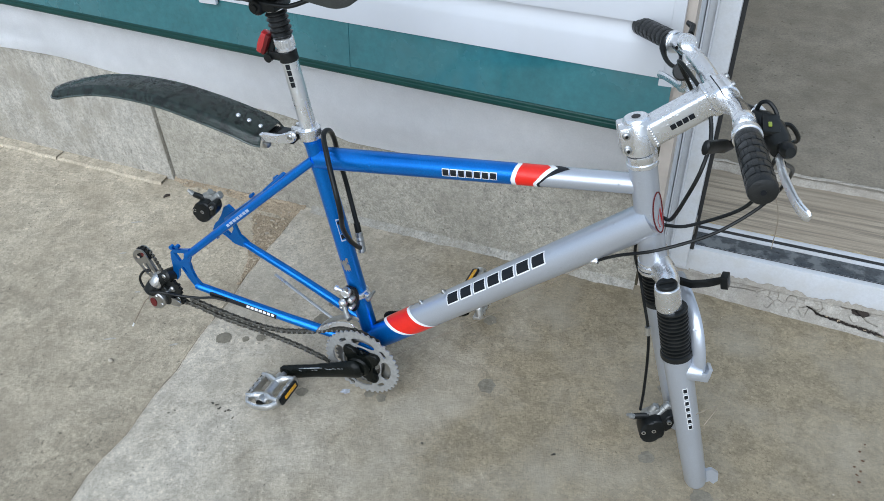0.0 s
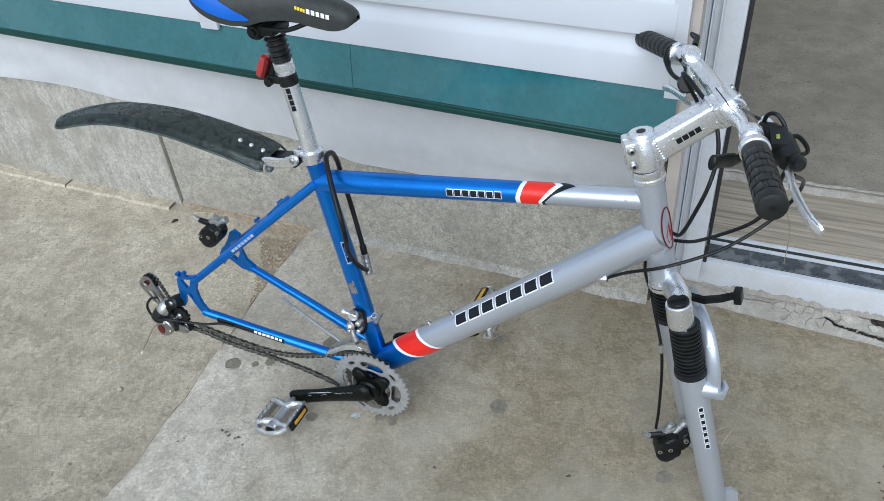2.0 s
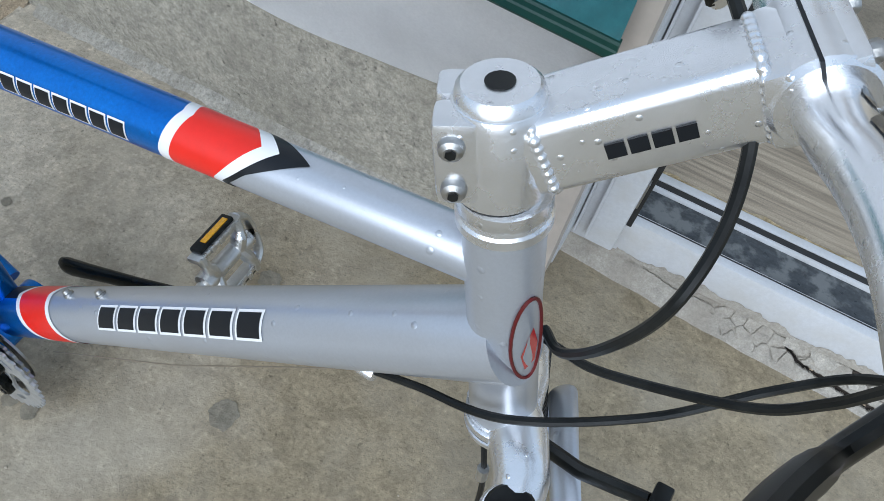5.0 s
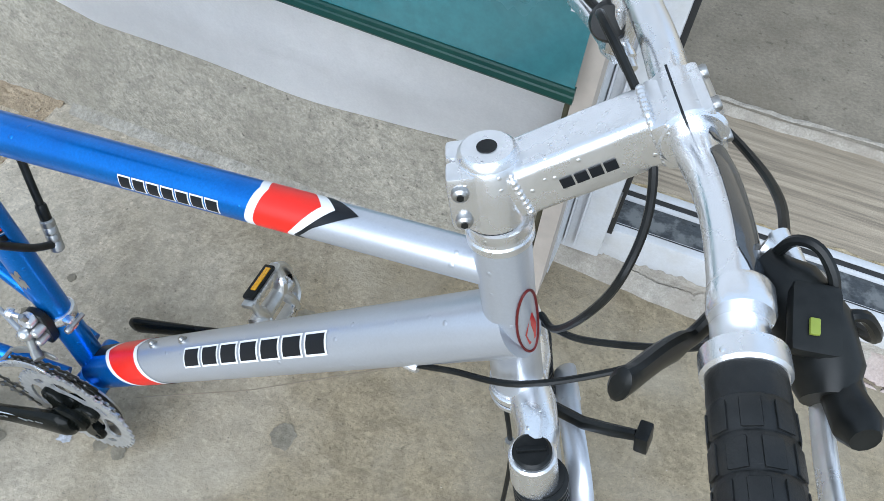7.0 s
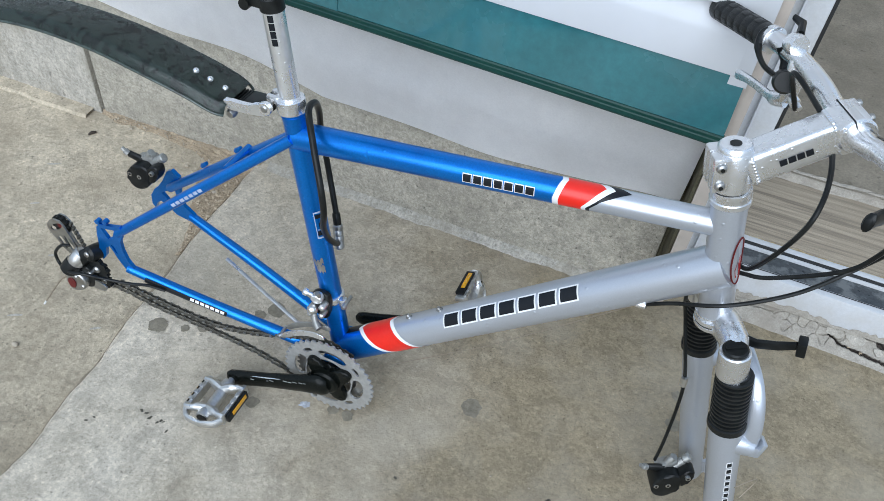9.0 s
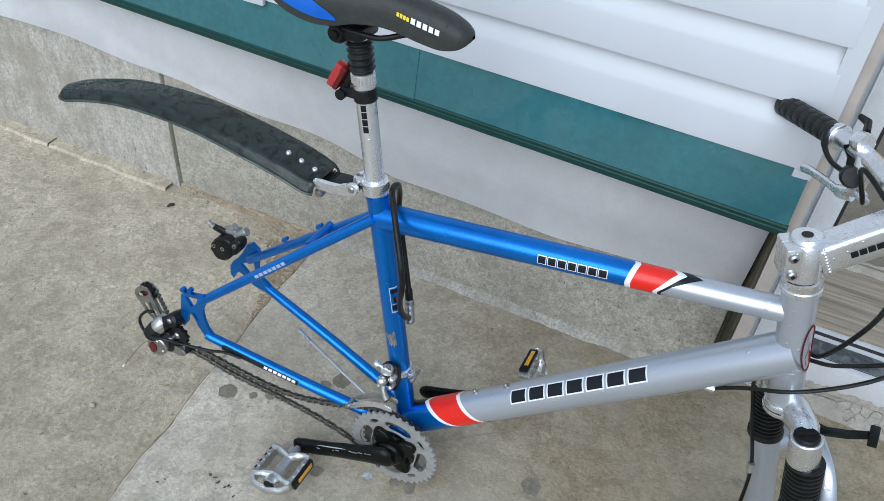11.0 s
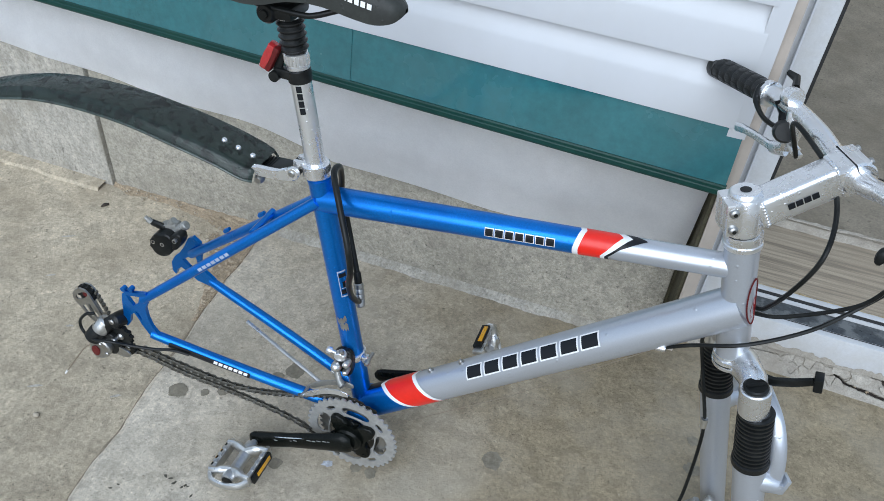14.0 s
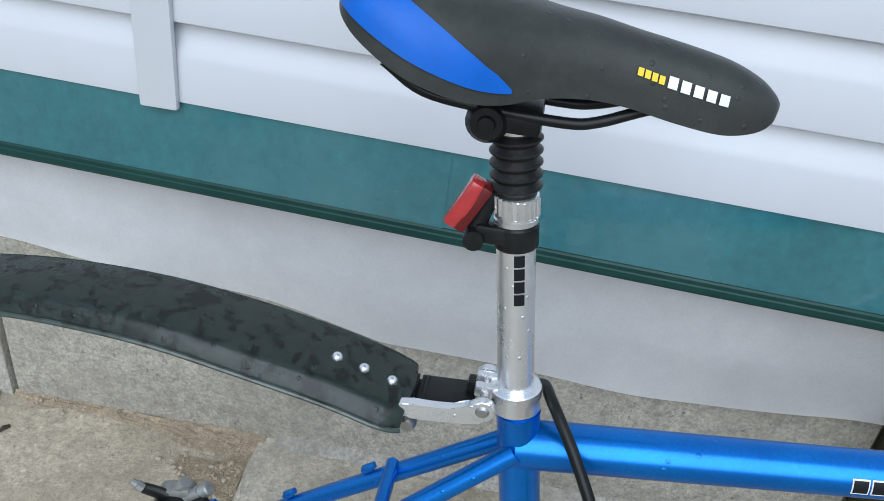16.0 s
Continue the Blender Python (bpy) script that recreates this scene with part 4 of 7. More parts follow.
bm = B()
out = [(-0.186, 0.256), (-0.205, 0.250), (-0.226, 0.246), (-0.233, 0.238), (-0.236, 0.222), (-0.238, 0.196), (-0.243, 0.172), (-0.236, 0.166), (-0.228, 0.178), (-0.224, 0.196), (-0.217, 0.203), (-0.211, 0.194),
       (-0.205, 0.180), (-0.192, 0.160), (-0.180, 0.157), (-0.176, 0.170), (-0.186, 0.184), (-0.191, 0.202), (-0.192, 0.222), (-0.184, 0.240)]
plate(bm, out, 0.006, at_y(-0.071), holes=[[(-0.226, 0.238), (-0.199, 0.244), (-0.204, 0.229), (-0.215, 0.219)], [(-0.214, 0.208), (-0.207, 0.206), (-0.203, 0.192), (-0.208, 0.196)]])
drop_r = part("dropout", bm, M_BLUE, bike)
for q in ((-0.229, 0.249), (-0.214, 0.254)):
    bm = B()
    lathe(bm, V(q[0], -0.075, q[1]), V(q[0], -0.067, q[1]), [(0, 0.0045), (1, 0.0045)], 12)
    part("mount_eye", bm, M_BLUE, drop_r)
bm = B()
out = [(-0.160, 0.168), (-0.172, 0.166), (-0.196, 0.170), (-0.214, 0.184), (-0.226, 0.190), (-0.234, 0.183), (-0.240, 0.169), (-0.246, 0.176), (-0.245, 0.196), (-0.236, 0.212), (-0.226, 0.222), (-0.214, 0.240), (-0.203, 0.262), (-0.193, 0.268),
       (-0.180, 0.258), (-0.180, 0.240), (-0.184, 0.218), (-0.178, 0.196), (-0.160, 0.182)]
plate(bm, out, 0.007, at_y(0.070), holes=[[(-0.222, 0.209), (-0.193, 0.230), (-0.190, 0.210), (-0.203, 0.189)]])
part("dropout", bm, M_BLUE, bike, "left dropout with disc brake mount")


# crankset
RC = V(0.163, -0.054, 0.0655)


def chainring(c, r, teeth, thick, name, material, inner=0.52, slots=True):
    bm = B()
    n = teeth * 4
    outl = []
    for k in range(n):
        th = 6.28318531 * k / n
        rr = r + (0.0022 if k % 4 in (1, 2) else -0.0022)
        outl.append((c.x + rr * math.cos(th), c.z + rr * math.sin(th)))
    holes = [circle(c.x, c.z, r * inner, 40)]
    if slots:
        for k in range(8):
            th = radians(38 + 45 * k)
            half, mid, deep = (0.47, 0.675, 0.135) if k % 2 else (0.15, 0.785, 0.052)
            pts = []
            for g in range(18):
                ph = 6.28318531 * g / 18
                ra = r * mid + r * deep * math.copysign(abs(math.cos(ph)) ** 0.7, math.cos(ph))
                ta = th + half * math.copysign(abs(math.sin(ph)) ** 0.8, math.sin(ph))
                pts.append((c.x + ra * math.cos(ta), c.z + ra * math.sin(ta)))
            holes.append(pts)
    plate(bm, outl, thick, at_y(c.y), holes=holes)
    return part(name, bm, material, bike)


ring = chainring(RC, 0.0775, 40, 0.003, "chainring", M_RINGS)
ring["label"] = "worn grey steel toothed outer chainring"
chainring(RC + V(0, 0.009, 0), 0.060, 32, 0.003, "middle_chainring", M_STEEL, 0.76, False)
bm = B()
plate(bm, circle(RC.x, RC.z, 0.052, 40), 0.0025, at_y(RC.y + 0.018), holes=[circle(RC.x, RC.z, 0.036, 24)])
part("inner_chainring", bm, M_STEEL, bike)
# spider and crank arm
bm = B()
lobes = []
for k in range(24):
    th = 6.28318531 * k / 24
    w = 0.5 + 0.5 * math.cos(4 * (th - radians(38)))
    lobes.append((RC.x + (0.0220 + 0.0285 * w ** 0.9) * math.cos(th), RC.z + (0.0220 + 0.0285 * w ** 0.9) * math.sin(th)))
pad(bm, lobes, 0.011, at_y(RC.y - 0.004), 0.004)
lathe(bm, RC + V(0, 0.01, 0), RC + V(0, -0.018, 0), [(0, 0.022), (0.6, 0.0240), (0.9, 0.0230), (1, 0.019)], 28)
spider = part("spider", bm, M_CRANK, bike, "black plastic-capped spider")
for k in range(4):
    th = radians(38 + 90 * k)
    d = V(math.cos(th), 0, math.sin(th))
    bm = B()
    lathe(bm, RC + d * 0.043 + V(0, 0.006, 0), RC + d * 0.043 + V(0, -0.0105, 0), [(0, 0.0045), (0.9, 0.0045), (1, 0.0035)], 12)
    part("ring_bolt", bm, M_CRANK, spider)


def crank(p0, p1, parent, w=1.0):
    d = (p1 - p0)
    bm = B()
    sweep(bm, [p0 - d * 0.09, p0 - d * 0.05, p0, p0 + d * 0.2, p0 + d * 0.6, p0 + d * 0.92, p0 + d * 1.0, p1 + d * 0.05, p1 + d * 0.07], [w * r for r in (0.010, 0.019, 0.0215, 0.0185, 0.0155, 0.0165, 0.0165, 0.0125, 0.006)], 16, 0.56, side=(0, 0, 1))
    return part("crank_arm", bm, M_CRANK, parent, "scuffed black crank arm")


CR1 = V(0.001, -0.086, 0.006)
arm_r = crank(V(0.158, -0.074, 0.0635), CR1, bike)
bm = B()
sweep(bm, [V(0.118, -0.0815, 0.0615), V(0.09, -0.0850, 0.0505), V(0.06, -0.0870, 0.0398), V(0.028, -0.0886, 0.0287)], [0.0007, 0.0012, 0.0010, 0.0006], 6)
part("bare_scuff", bm, M_ALU, arm_r, "bright worn edge")
rng = random.Random(3)
for k in range(9):
    t = 0.12 + 0.72 * rng.random()
    p = V(0.158, -0.074, 0.0635).lerp(CR1, t) + V(0, -0.0085 - 0.0012 * rng.random(), 0.0105 - 0.003 * t)
    bm = B()
    sweep(bm, [p, p + V(-0.003 - 0.006 * rng.random(), 0, -0.0015)], 0.0007, 5)
    part("bare_scuff", bm, M_STEEL, arm_r)
crank(V(0.162, 0.078, 0.072), V(0.318, 0.090, 0.128), bike, 0.66)


def pedal(c, sgn, spin, tilt, name="pedal"):
    """A cast cage pedal about an axle along y; spin turns it about the axle."""
    m = Matrix.Translation(c) @ pose(0, 0, 0, tilt, spin, 0)
    body = B()
    lathe(body, V(0, -sgn * 0.056, 0), V(0, sgn * 0.046, 0), [(0, 0.0055), (0.16, 0.0060), (0.18, 0.0115), (0.30, 0.0125), (0.36, 0.0105), (0.75, 0.0100), (0.82, 0.0128), (0.93, 0.0128), (0.94, 0.0098), (0.945, 0.0098)], 18, m=m)
    root = part(name, body, M_ALUB, bike, "alloy cage pedal with amber reflectors")
    # black disc puts the shade of the open tube end into colour
    bm = B()
    lathe(bm, m @ V(0, sgn * 0.0395, 0), m @ V(0, sgn * 0.0412, 0), [(0, 0.0100), (1, 0.0098)], 14)
    part("hole_disc", bm, M_BLACK, root)
    for sx in (-1, 1):
        bm = B()
        box(bm, (sx * 0.0345, 0, 0.001), (0.0075, 0.074, 0.017), m, 0.0025)
        for q in range(5):
            box(bm, (sx * 0.036, -0.028 + 0.014 * q, 0.0105), (0.0075, 0.007, 0.003), m, 0.0008)
        part("cage_side", bm, M_ALUB, root)
        for yy, w in ((-0.030, 0.0090), (0.028, 0.0090)):
            bm = B()
            sweep(bm, bezier([V(0, yy * 0.7, 0.002), V(sx * 0.014, yy * 0.85, 0.006), V(sx * 0.026, yy, 0.007), V(sx * 0.037, yy, 0.006)], 3), [w * 1.1] * 5 + [w * 0.8] * 5, 10, 0.75, m=m)
            part("cage_arm", bm, M_ALUB, root)
        bm = B()
        sweep(bm, bezier([V(sx * 0.036, sgn * 0.034, 0.002), V(sx * 0.026, sgn * 0.045, 0.002), V(sx * 0.010, sgn * 0.049, 0.001), V(0, sgn * 0.049, 0.0)], 4), 0.0072, 10, 0.62, m=m)
        part("cage_nose", bm, M_ALUB, root)
        bm = B()
        box(bm, (sx * 0.0405, 0, -0.001), (0.006, 0.056, 0.015), m, 0.0018)
        holder = part("reflector_holder", bm, M_BLACK, root)
        bm = B()
        box(bm, (sx * 0.0440, 0.003, 0.001), (0.002, 0.038, 0.0070), m, 0.0006)
        part("reflector", bm, M_AMBER, holder, "amber reflector")
    return root


pedal(V(0.002, -0.140, 0.0085), -1, -12, 0)
pedal(V(0.325, 0.148, 0.130), 1, 72, 0)

# chain
def chain_run(pts, n):
    path = bezier(pts, 12)
    L = [0.0]
    for a, b in zip(path, path[1:]):
        L.append(L[-1] + (b - a).length)
    bm = B()
    for k in range(n):
        def at(s):
            s = min(max(s, 0), L[-1] - 1e-6)
            i = max(j for j in range(len(L)) if L[j] <= s)
            return path[i].lerp(path[min(i + 1, len(path) - 1)], (s - L[i]) / max(L[min(i + 1, len(L) - 1)] - L[i], 1e-9))
        s0 = L[-1] * k / n
        s1 = L[-1] * (k + 1) / n
        a, b = at(s0), at(s1)
        d = (b - a).normalized()
        for sg in (-1, 1):
            o = V(0, sg * (0.0032 if k % 2 else 0.0021), 0)
            sweep(bm, [a + o - d * 0.0035, a + o, (a + b) / 2 + o, b + o, b + o + d * 0.0035], [0.0030, 0.0054, 0.0038, 0.0054, 0.0030], 8, 0.25, side=(0, 0, 1))
        done = len(bm.faces)
        lathe(bm, a + V(0, -0.0056, 0), a + V(0, 0.0056, 0), [(0, 0.0024), (1, 0.0024)], 6)
        bm.faces.ensure_lookup_table()
        for f in bm.faces[done:]:
            f.material_index = 1
    return bm


lower = [V(-0.255, -0.078, 0.112), V(-0.215, -0.070, 0.104), V(-0.15, -0.064, 0.084), V(-0.06, -0.057, 0.069), V(0.03, -0.053, 0.053), V(0.10, -0.052, 0.030), V(0.148, -0.052, -0.006)]
upper = [V(-0.215, -0.070, 0.118), V(-0.15, -0.062, 0.098), V(-0.08, -0.054, 0.082), V(-0.02, -0.048, 0.080), V(0.05, -0.044, 0.099), V(0.10, -0.043, 0.121), V(0.150, -0.043, 0.134), V(0.196, -0.043, 0.120)]
chain = part("chain", chain_run(lower, 33), (M_CHAIN, M_STEEL), bike, "oily brown slack chain")
bm = chain_run(upper, 34)
part("upper_run", bm, (M_CHAIN, M_STEEL), chain)


# front derailleur
bm = B()
q = BB.lerp(ST1, 0.275)
ta = (ST1 - BB).normalized()
lathe(bm, q - ta * 0.0065, q + ta * 0.0065, [(0, 0.0172), (0.1, 0.0196), (0.25, 0.0202), (0.75, 0.0202), (0.9, 0.0196), (1, 0.0172)], 28)
fd = part("front_derailleur", bm, M_ALU, bike, "alloy front derailleur with a curved steel cage")
bm = B()
box(bm, q + V(0.024, -0.008, 0.004), (0.012, 0.011, 0.015), None, 0.003, (0, -10, 0))
part("clamp_lug", bm, M_ALU, fd)
bm = B()
lathe(bm, q + V(0.030, -0.022, 0.006), q + V(0.030, 0.006, 0.006), [(0, 0.003), (0.08, 0.0045), (0.28, 0.0045), (0.3, 0.003), (1, 0.003)], 12)
part("clamp_bolt", bm, M_STEEL, fd)
# black pad added behind the links paints in the shade of their gaps
bm = B()
pad(bm, [(0.118, 0.212), (0.128, 0.222), (0.146, 0.220), (0.150, 0.200), (0.147, 0.172), (0.136, 0.166), (0.124, 0.180)], 0.010, at_y(-0.022), 0.003)
part("gap_backing", bm, M_BLACK, fd)
bm = B()
pad(bm, [(0.122, 0.217), (0.132, 0.224), (0.141, 0.219), (0.139, 0.209), (0.127, 0.206)], 0.014, at_y(-0.031), 0.004)
part("upper_link", bm, M_ALU, fd)
bm = B()
lathe(bm, V(0.128, -0.049, 0.197), V(0.128, -0.022, 0.195), [(0, 0.002), (0.06, 0.0055), (0.16, 0.0078), (0.32, 0.0088), (0.5, 0.0080), (1, 0.0070)], 18)
part("pivot_boss", bm, M_ALUB, fd, "polished round pivot")
for (x, z, r) in ((0.143, 0.204, 0.0058), (0.142, 0.186, 0.0052), (0.122, 0.181, 0.0045)):
    bm = B()
    lathe(bm, V(x, -0.042, z), V(x, -0.024, z), [(0, r * 0.5), (0.1, r * 0.9), (0.3, r), (1, r)], 14)
    part("pivot_bolt", bm, M_ALUB, fd)
bm = B()
sweep(bm, bezier([V(0.127, -0.036, 0.190), V(0.131, -0.041, 0.180), V(0.137, -0.046, 0.172), V(0.144, -0.050, 0.168)], 4), [0.0075] * 8 + [0.0085] * 5, 12, 0.7)
part("swing_link", bm, M_CAST, fd)
bm = B()
lathe(bm, V(0.124, -0.033, 0.219), V(0.110, -0.036, 0.225), [(0, 0.0032), (0.5, 0.0032), (0.52, 0.0062), (0.85, 0.0062), (1, 0.0045)], 14)
part("cable_anchor", bm, M_ALU, fd)
bm = B()
lathe(bm, V(0.137, -0.036, 0.224), V(0.135, -0.038, 0.233), [(0, 0.0030), (0.5, 0.0030), (0.6, 0.0042), (1, 0.0036)], 12)
part("limit_screw", bm, M_STEEL, fd)
for yy, mt in ((-0.060, M_ALU), (-0.040, M_CAST)):
    bm = B()
    pad(bm, [(0.078, 0.130), (0.090, 0.142), (0.106, 0.154), (0.124, 0.163), (0.142, 0.168), (0.156, 0.167), (0.158, 0.160), (0.150, 0.158), (0.136, 0.157), (0.118, 0.150), (0.100, 0.138), (0.086, 0.128)], 0.0022, at_y(yy), 0.0006)
    part("cage_plate", bm, mt, fd)
bm = B()
lathe(bm, V(0.078, -0.063, 0.1265), V(0.078, -0.037, 0.1265), [(0, 0.0032), (0.08, 0.0042), (0.2, 0.0042), (0.22, 0.0028), (1, 0.0028)], 10)
part("cage_screw", bm, M_STEEL, fd)

# rear derailleur
bm = B()
lathe(bm, V(-0.250, -0.092, 0.184), V(-0.246, -0.066, 0.176), [(0, 0.008), (0.12, 0.0125), (0.5, 0.0135), (1, 0.0135)], 20)
sweep(bm, [V(-0.250, -0.084, 0.182), V(-0.262, -0.089, 0.172), V(-0.274, -0.094, 0.158)], [0.011, 0.0125, 0.0125], 14, 0.8)
rd = part("rear_derailleur", bm, M_BLACK, bike, "grey and black rear derailleur with its cage swung up")
bm = B()
lathe(bm, V(-0.264, -0.084, 0.178), V(-0.277, -0.095, 0.158), [(0, 0.011), (0.1, 0.0135), (0.45, 0.0145), (0.9, 0.0145), (1, 0.0135)], 24)
part("spring_barrel", bm, M_ALUB, rd, "shiny grey metal barrel")
bm = B()
lathe(bm, V(-0.2765, -0.0945, 0.1588), V(-0.289, -0.105, 0.141), [(0, 0.0150), (0.3, 0.0152), (0.85, 0.0140), (1, 0.010)], 24)
part("barrel_cap", bm, M_BLACK, rd)
bm = B()
pad(bm, [(-0.296, 0.126), (-0.284, 0.141), (-0.266, 0.143), (-0.255, 0.130), (-0.262, 0.110), (-0.279, 0.099), (-0.293, 0.102)], 0.018, at_y(-0.097), 0.005)
part("lower_knuckle", bm, M_STEEL, rd, "grey metal knuckle")
bm = B()
pad(bm, [(-0.289, 0.126), (-0.281, 0.130), (-0.275, 0.122), (-0.279, 0.109), (-0.287, 0.108), (-0.291, 0.116)], 0.0024, at_y(-0.1066), 0.0008)
part("red_mark", bm, M_DARKRED, rd, "worn dark red mark")
bm = B()
pad(bm, [(-0.270, 0.146), (-0.256, 0.156), (-0.243, 0.140), (-0.246, 0.118), (-0.262, 0.108), (-0.272, 0.124)], 0.016, at_y(-0.088), 0.004)
part("link_block", bm, M_BLACK, rd)
for x, y, z, r in ((-0.272, -0.108, 0.136, 0.0045), (-0.262, -0.108, 0.118, 0.0038), (-0.250, -0.099, 0.146, 0.0050), (-0.250, -0.094, 0.184, 0.0055)):
    bm = B()
    lathe(bm, V(x, y, z), V(x, y + 0.010, z), [(0, r * 0.6), (0.15, r), (1, r)], 12)
    part("pivot_bolt", bm, M_STEEL, rd)
cage_out = [(-0.324, 0.206), (-0.323, 0.216), (-0.316, 0.226), (-0.307, 0.232), (-0.297, 0.232), (-0.290, 0.226), (-0.286, 0.216), (-0.280, 0.202), (-0.274, 0.186), (-0.273, 0.172), (-0.281, 0.164), (-0.293, 0.165), (-0.303, 0.173), (-0.311, 0.186), (-0.320, 0.197)]
for yy in (-0.085, -0.071):
    bm = B()
    oval = [(-0.305 + 0.0125 * math.cos(t) + 0.003 * math.sin(t), 0.2165 + 0.0085 * math.sin(t) + 0.006 * math.cos(t)) for t in [6.28318531 * k / 16 for k in range(16)]]
    plate(bm, cage_out, 0.0028, at_y(yy), holes=[oval, [(-0.309, 0.193), (-0.301, 0.199), (-0.290, 0.178), (-0.297, 0.172)], [(-0.296, 0.201), (-0.289, 0.204), (-0.278, 0.178), (-0.286, 0.174)]])
    part("cage_plate", bm, M_STEEL, rd, "worn grey pierced cage plate")
for c, r in ((V(-0.301, -0.078, 0.217), 0.0155), (V(-0.243, -0.083, 0.150), 0.0195), (V(-0.236, -0.082, 0.124), 0.013)):
    bm = B()
    outl = []
    for k in range(44):
        th = 6.28318531 * k / 44
        rr = r + (0.0018 if k % 4 < 2 else -0.0014)
        outl.append((c.x + rr * math.cos(th), c.z + rr * math.sin(th)))
    plate(bm, outl, 0.007, at_y(c.y))
    wheel = part("jockey_wheel", bm, M_BLACK, rd)
    bm = B()
    lathe(bm, c + V(0, -0.0048 if r < 0.018 else -0.008, 0), c + V(0, 0.006, 0), [(0, 0.0040), (0.2, 0.0065), (1, 0.0065)], 16)
    part("wheel_hub", bm, M_DARKRED if c.z > 0.2 else M_STEEL, wheel)
bm = B()
pad(bm, [(-0.262, 0.126), (-0.250, 0.132), (-0.234, 0.131), (-0.223, 0.124), (-0.228, 0.114), (-0.244, 0.112), (-0.258, 0.116)], 0.003, at_y(-0.094), 0.0008)
part("lower_plate", bm, M_STEEL, rd)
for k in range(6):
    p = V(-0.281, -0.078, 0.226).lerp(V(-0.266, -0.078, 0.186), k / 5)
    bm = B()
    box(bm, p, (0.0042, 0.006, 0.0064), None, 0.0014, (0, 20, 0))
    part("chain_link", bm, M_CHAIN, rd)
tube_part("cable_loop", bezier([V(-0.286, -0.088, 0.186), V(-0.298, -0.094, 0.185), V(-0.313, -0.096, 0.164), V(-0.306, -0.100, 0.146), V(-0.276, -0.112, 0.152), V(-0.245, -0.108, 0.156), V(-0.220, -0.096, 0.147), V(-0.180, -0.086, 0.146), V(-0.147, -0.081, 0.153), V(-0.119, -0.077, 0.151)], 6), 0.0026, M_BLACK, "", 8, parent=rd)
tube_part("loose_wire", bezier([V(-0.292, -0.104, 0.128), V(-0.312, -0.102, 0.108), V(-0.334, -0.100, 0.078), V(-0.372, -0.100, 0.022)], 5), 0.0012, M_WIRE, "", 6, parent=rd)
tube_part("wire_end", [V(-0.371, -0.100, 0.0235), V(-0.378, -0.100, 0.013)], 0.0017, M_WHITE, "", 8, parent=rd)


# brake caliper
def caliper(m):
    def P(x, y, z):
        return m @ V(x, y, z)
    MX = m @ MD
    bm = B()
    pad(bm, [(-0.022, 0.004), (-0.014, 0.020), (0.002, 0.030), (0.018, 0.030), (0.025, 0.020), (0.024, 0.004), (0.012, -0.014), (-0.004, -0.021), (-0.018, -0.014)], 0.034, MX @ Matrix.Translation((0, 0, 0.002)), 0.006)
    root = part("brake_caliper", bm, M_BLACK, bike, "black mechanical disc brake caliper")
    bm = B()
    pad(bm, [(0.020, 0.028), (0.034, 0.038), (0.043, 0.034), (0.040, 0.020), (0.030, 0.004), (0.021, 0.004)], 0.020, MX @ Matrix.Translation((0, 0, 0.008)), 0.004)
    part("mounting_lug", bm, M_BLACK, root)
    for x, y, z in ((-0.014, -0.0165, 0.008), (0.004, -0.0165, 0.008), (0.032, -0.0195, 0.026)):
        bm = B()
        lathe(bm, P(x, y - 0.0030, z), P(x, y + 0.003, z), [(0, 0.0020), (0.02, 0.0040), (0.8, 0.0042), (1, 0.0042)], 14)
        part("screw", bm, M_ALUB, root)
        bm = B()
        lathe(bm, P(x, y - 0.0034, z), P(x, y - 0.0024, z), [(0, 0.0021), (1, 0.0021)], 6)
        part("screw_socket", bm, M_BLACK, root)
    bm = B()
    box(bm, (0.006, 0.008, 0.030), (0.036, 0.018, 0.014), m, 0.004, (0, -18, 0))
    part("bracket", bm, M_CAST, root, "grey alloy bracket")
    bm = B()
    lathe(bm, P(0.016, 0.004, 0.026), P(0.040, 0.006, 0.045), [(0, 0.0072), (0.62, 0.0072), (0.64, 0.0060), (0.70, 0.0060), (0.72, 0.0076), (0.95, 0.0076), (1, 0.0060)], 18)
    part("adjuster", bm, M_CAST, root, "knurled alloy adjuster")
    bm = B()
    lathe(bm, P(0.004, 0.006, 0.030), P(0.016, 0.006, 0.046), [(0, 0.006), (0.6, 0.006), (0.62, 0.0068), (1, 0.0060)], 14)
    part("adjuster", bm, M_CAST, root)
    bm = B()
    sweep(bm, [P(0.0, 0.002, 0.026), P(-0.012, 0.002, 0.029), P(-0.026, 0.002, 0.031), P(-0.030, 0.002, 0.034)], [0.008, 0.0075, 0.007, 0.004], 12, 0.6)
    part("arm", bm, M_BLACK, root)
    bm = B()
    lathe(bm, P(-0.026, 0.0, 0.033), P(-0.036, -0.002, 0.042), [(0, 0.0052), (0.5, 0.0052), (0.55, 0.0036), (1, 0.0032)], 8)
    part("clamp_nut", bm, M_CAST, root)
    return root


caliper(Matrix.Translation((-0.228, 0.045, 0.262)))

# seat clamp, post and mudguard
PA = V(0.0830, 0, 0.508)
PT = V(0.0455, 0, 0.745)
pt = (PT - PA).normalized()


def on_post(w):
    return PA + pt * ((w - PA.z) / pt.z)


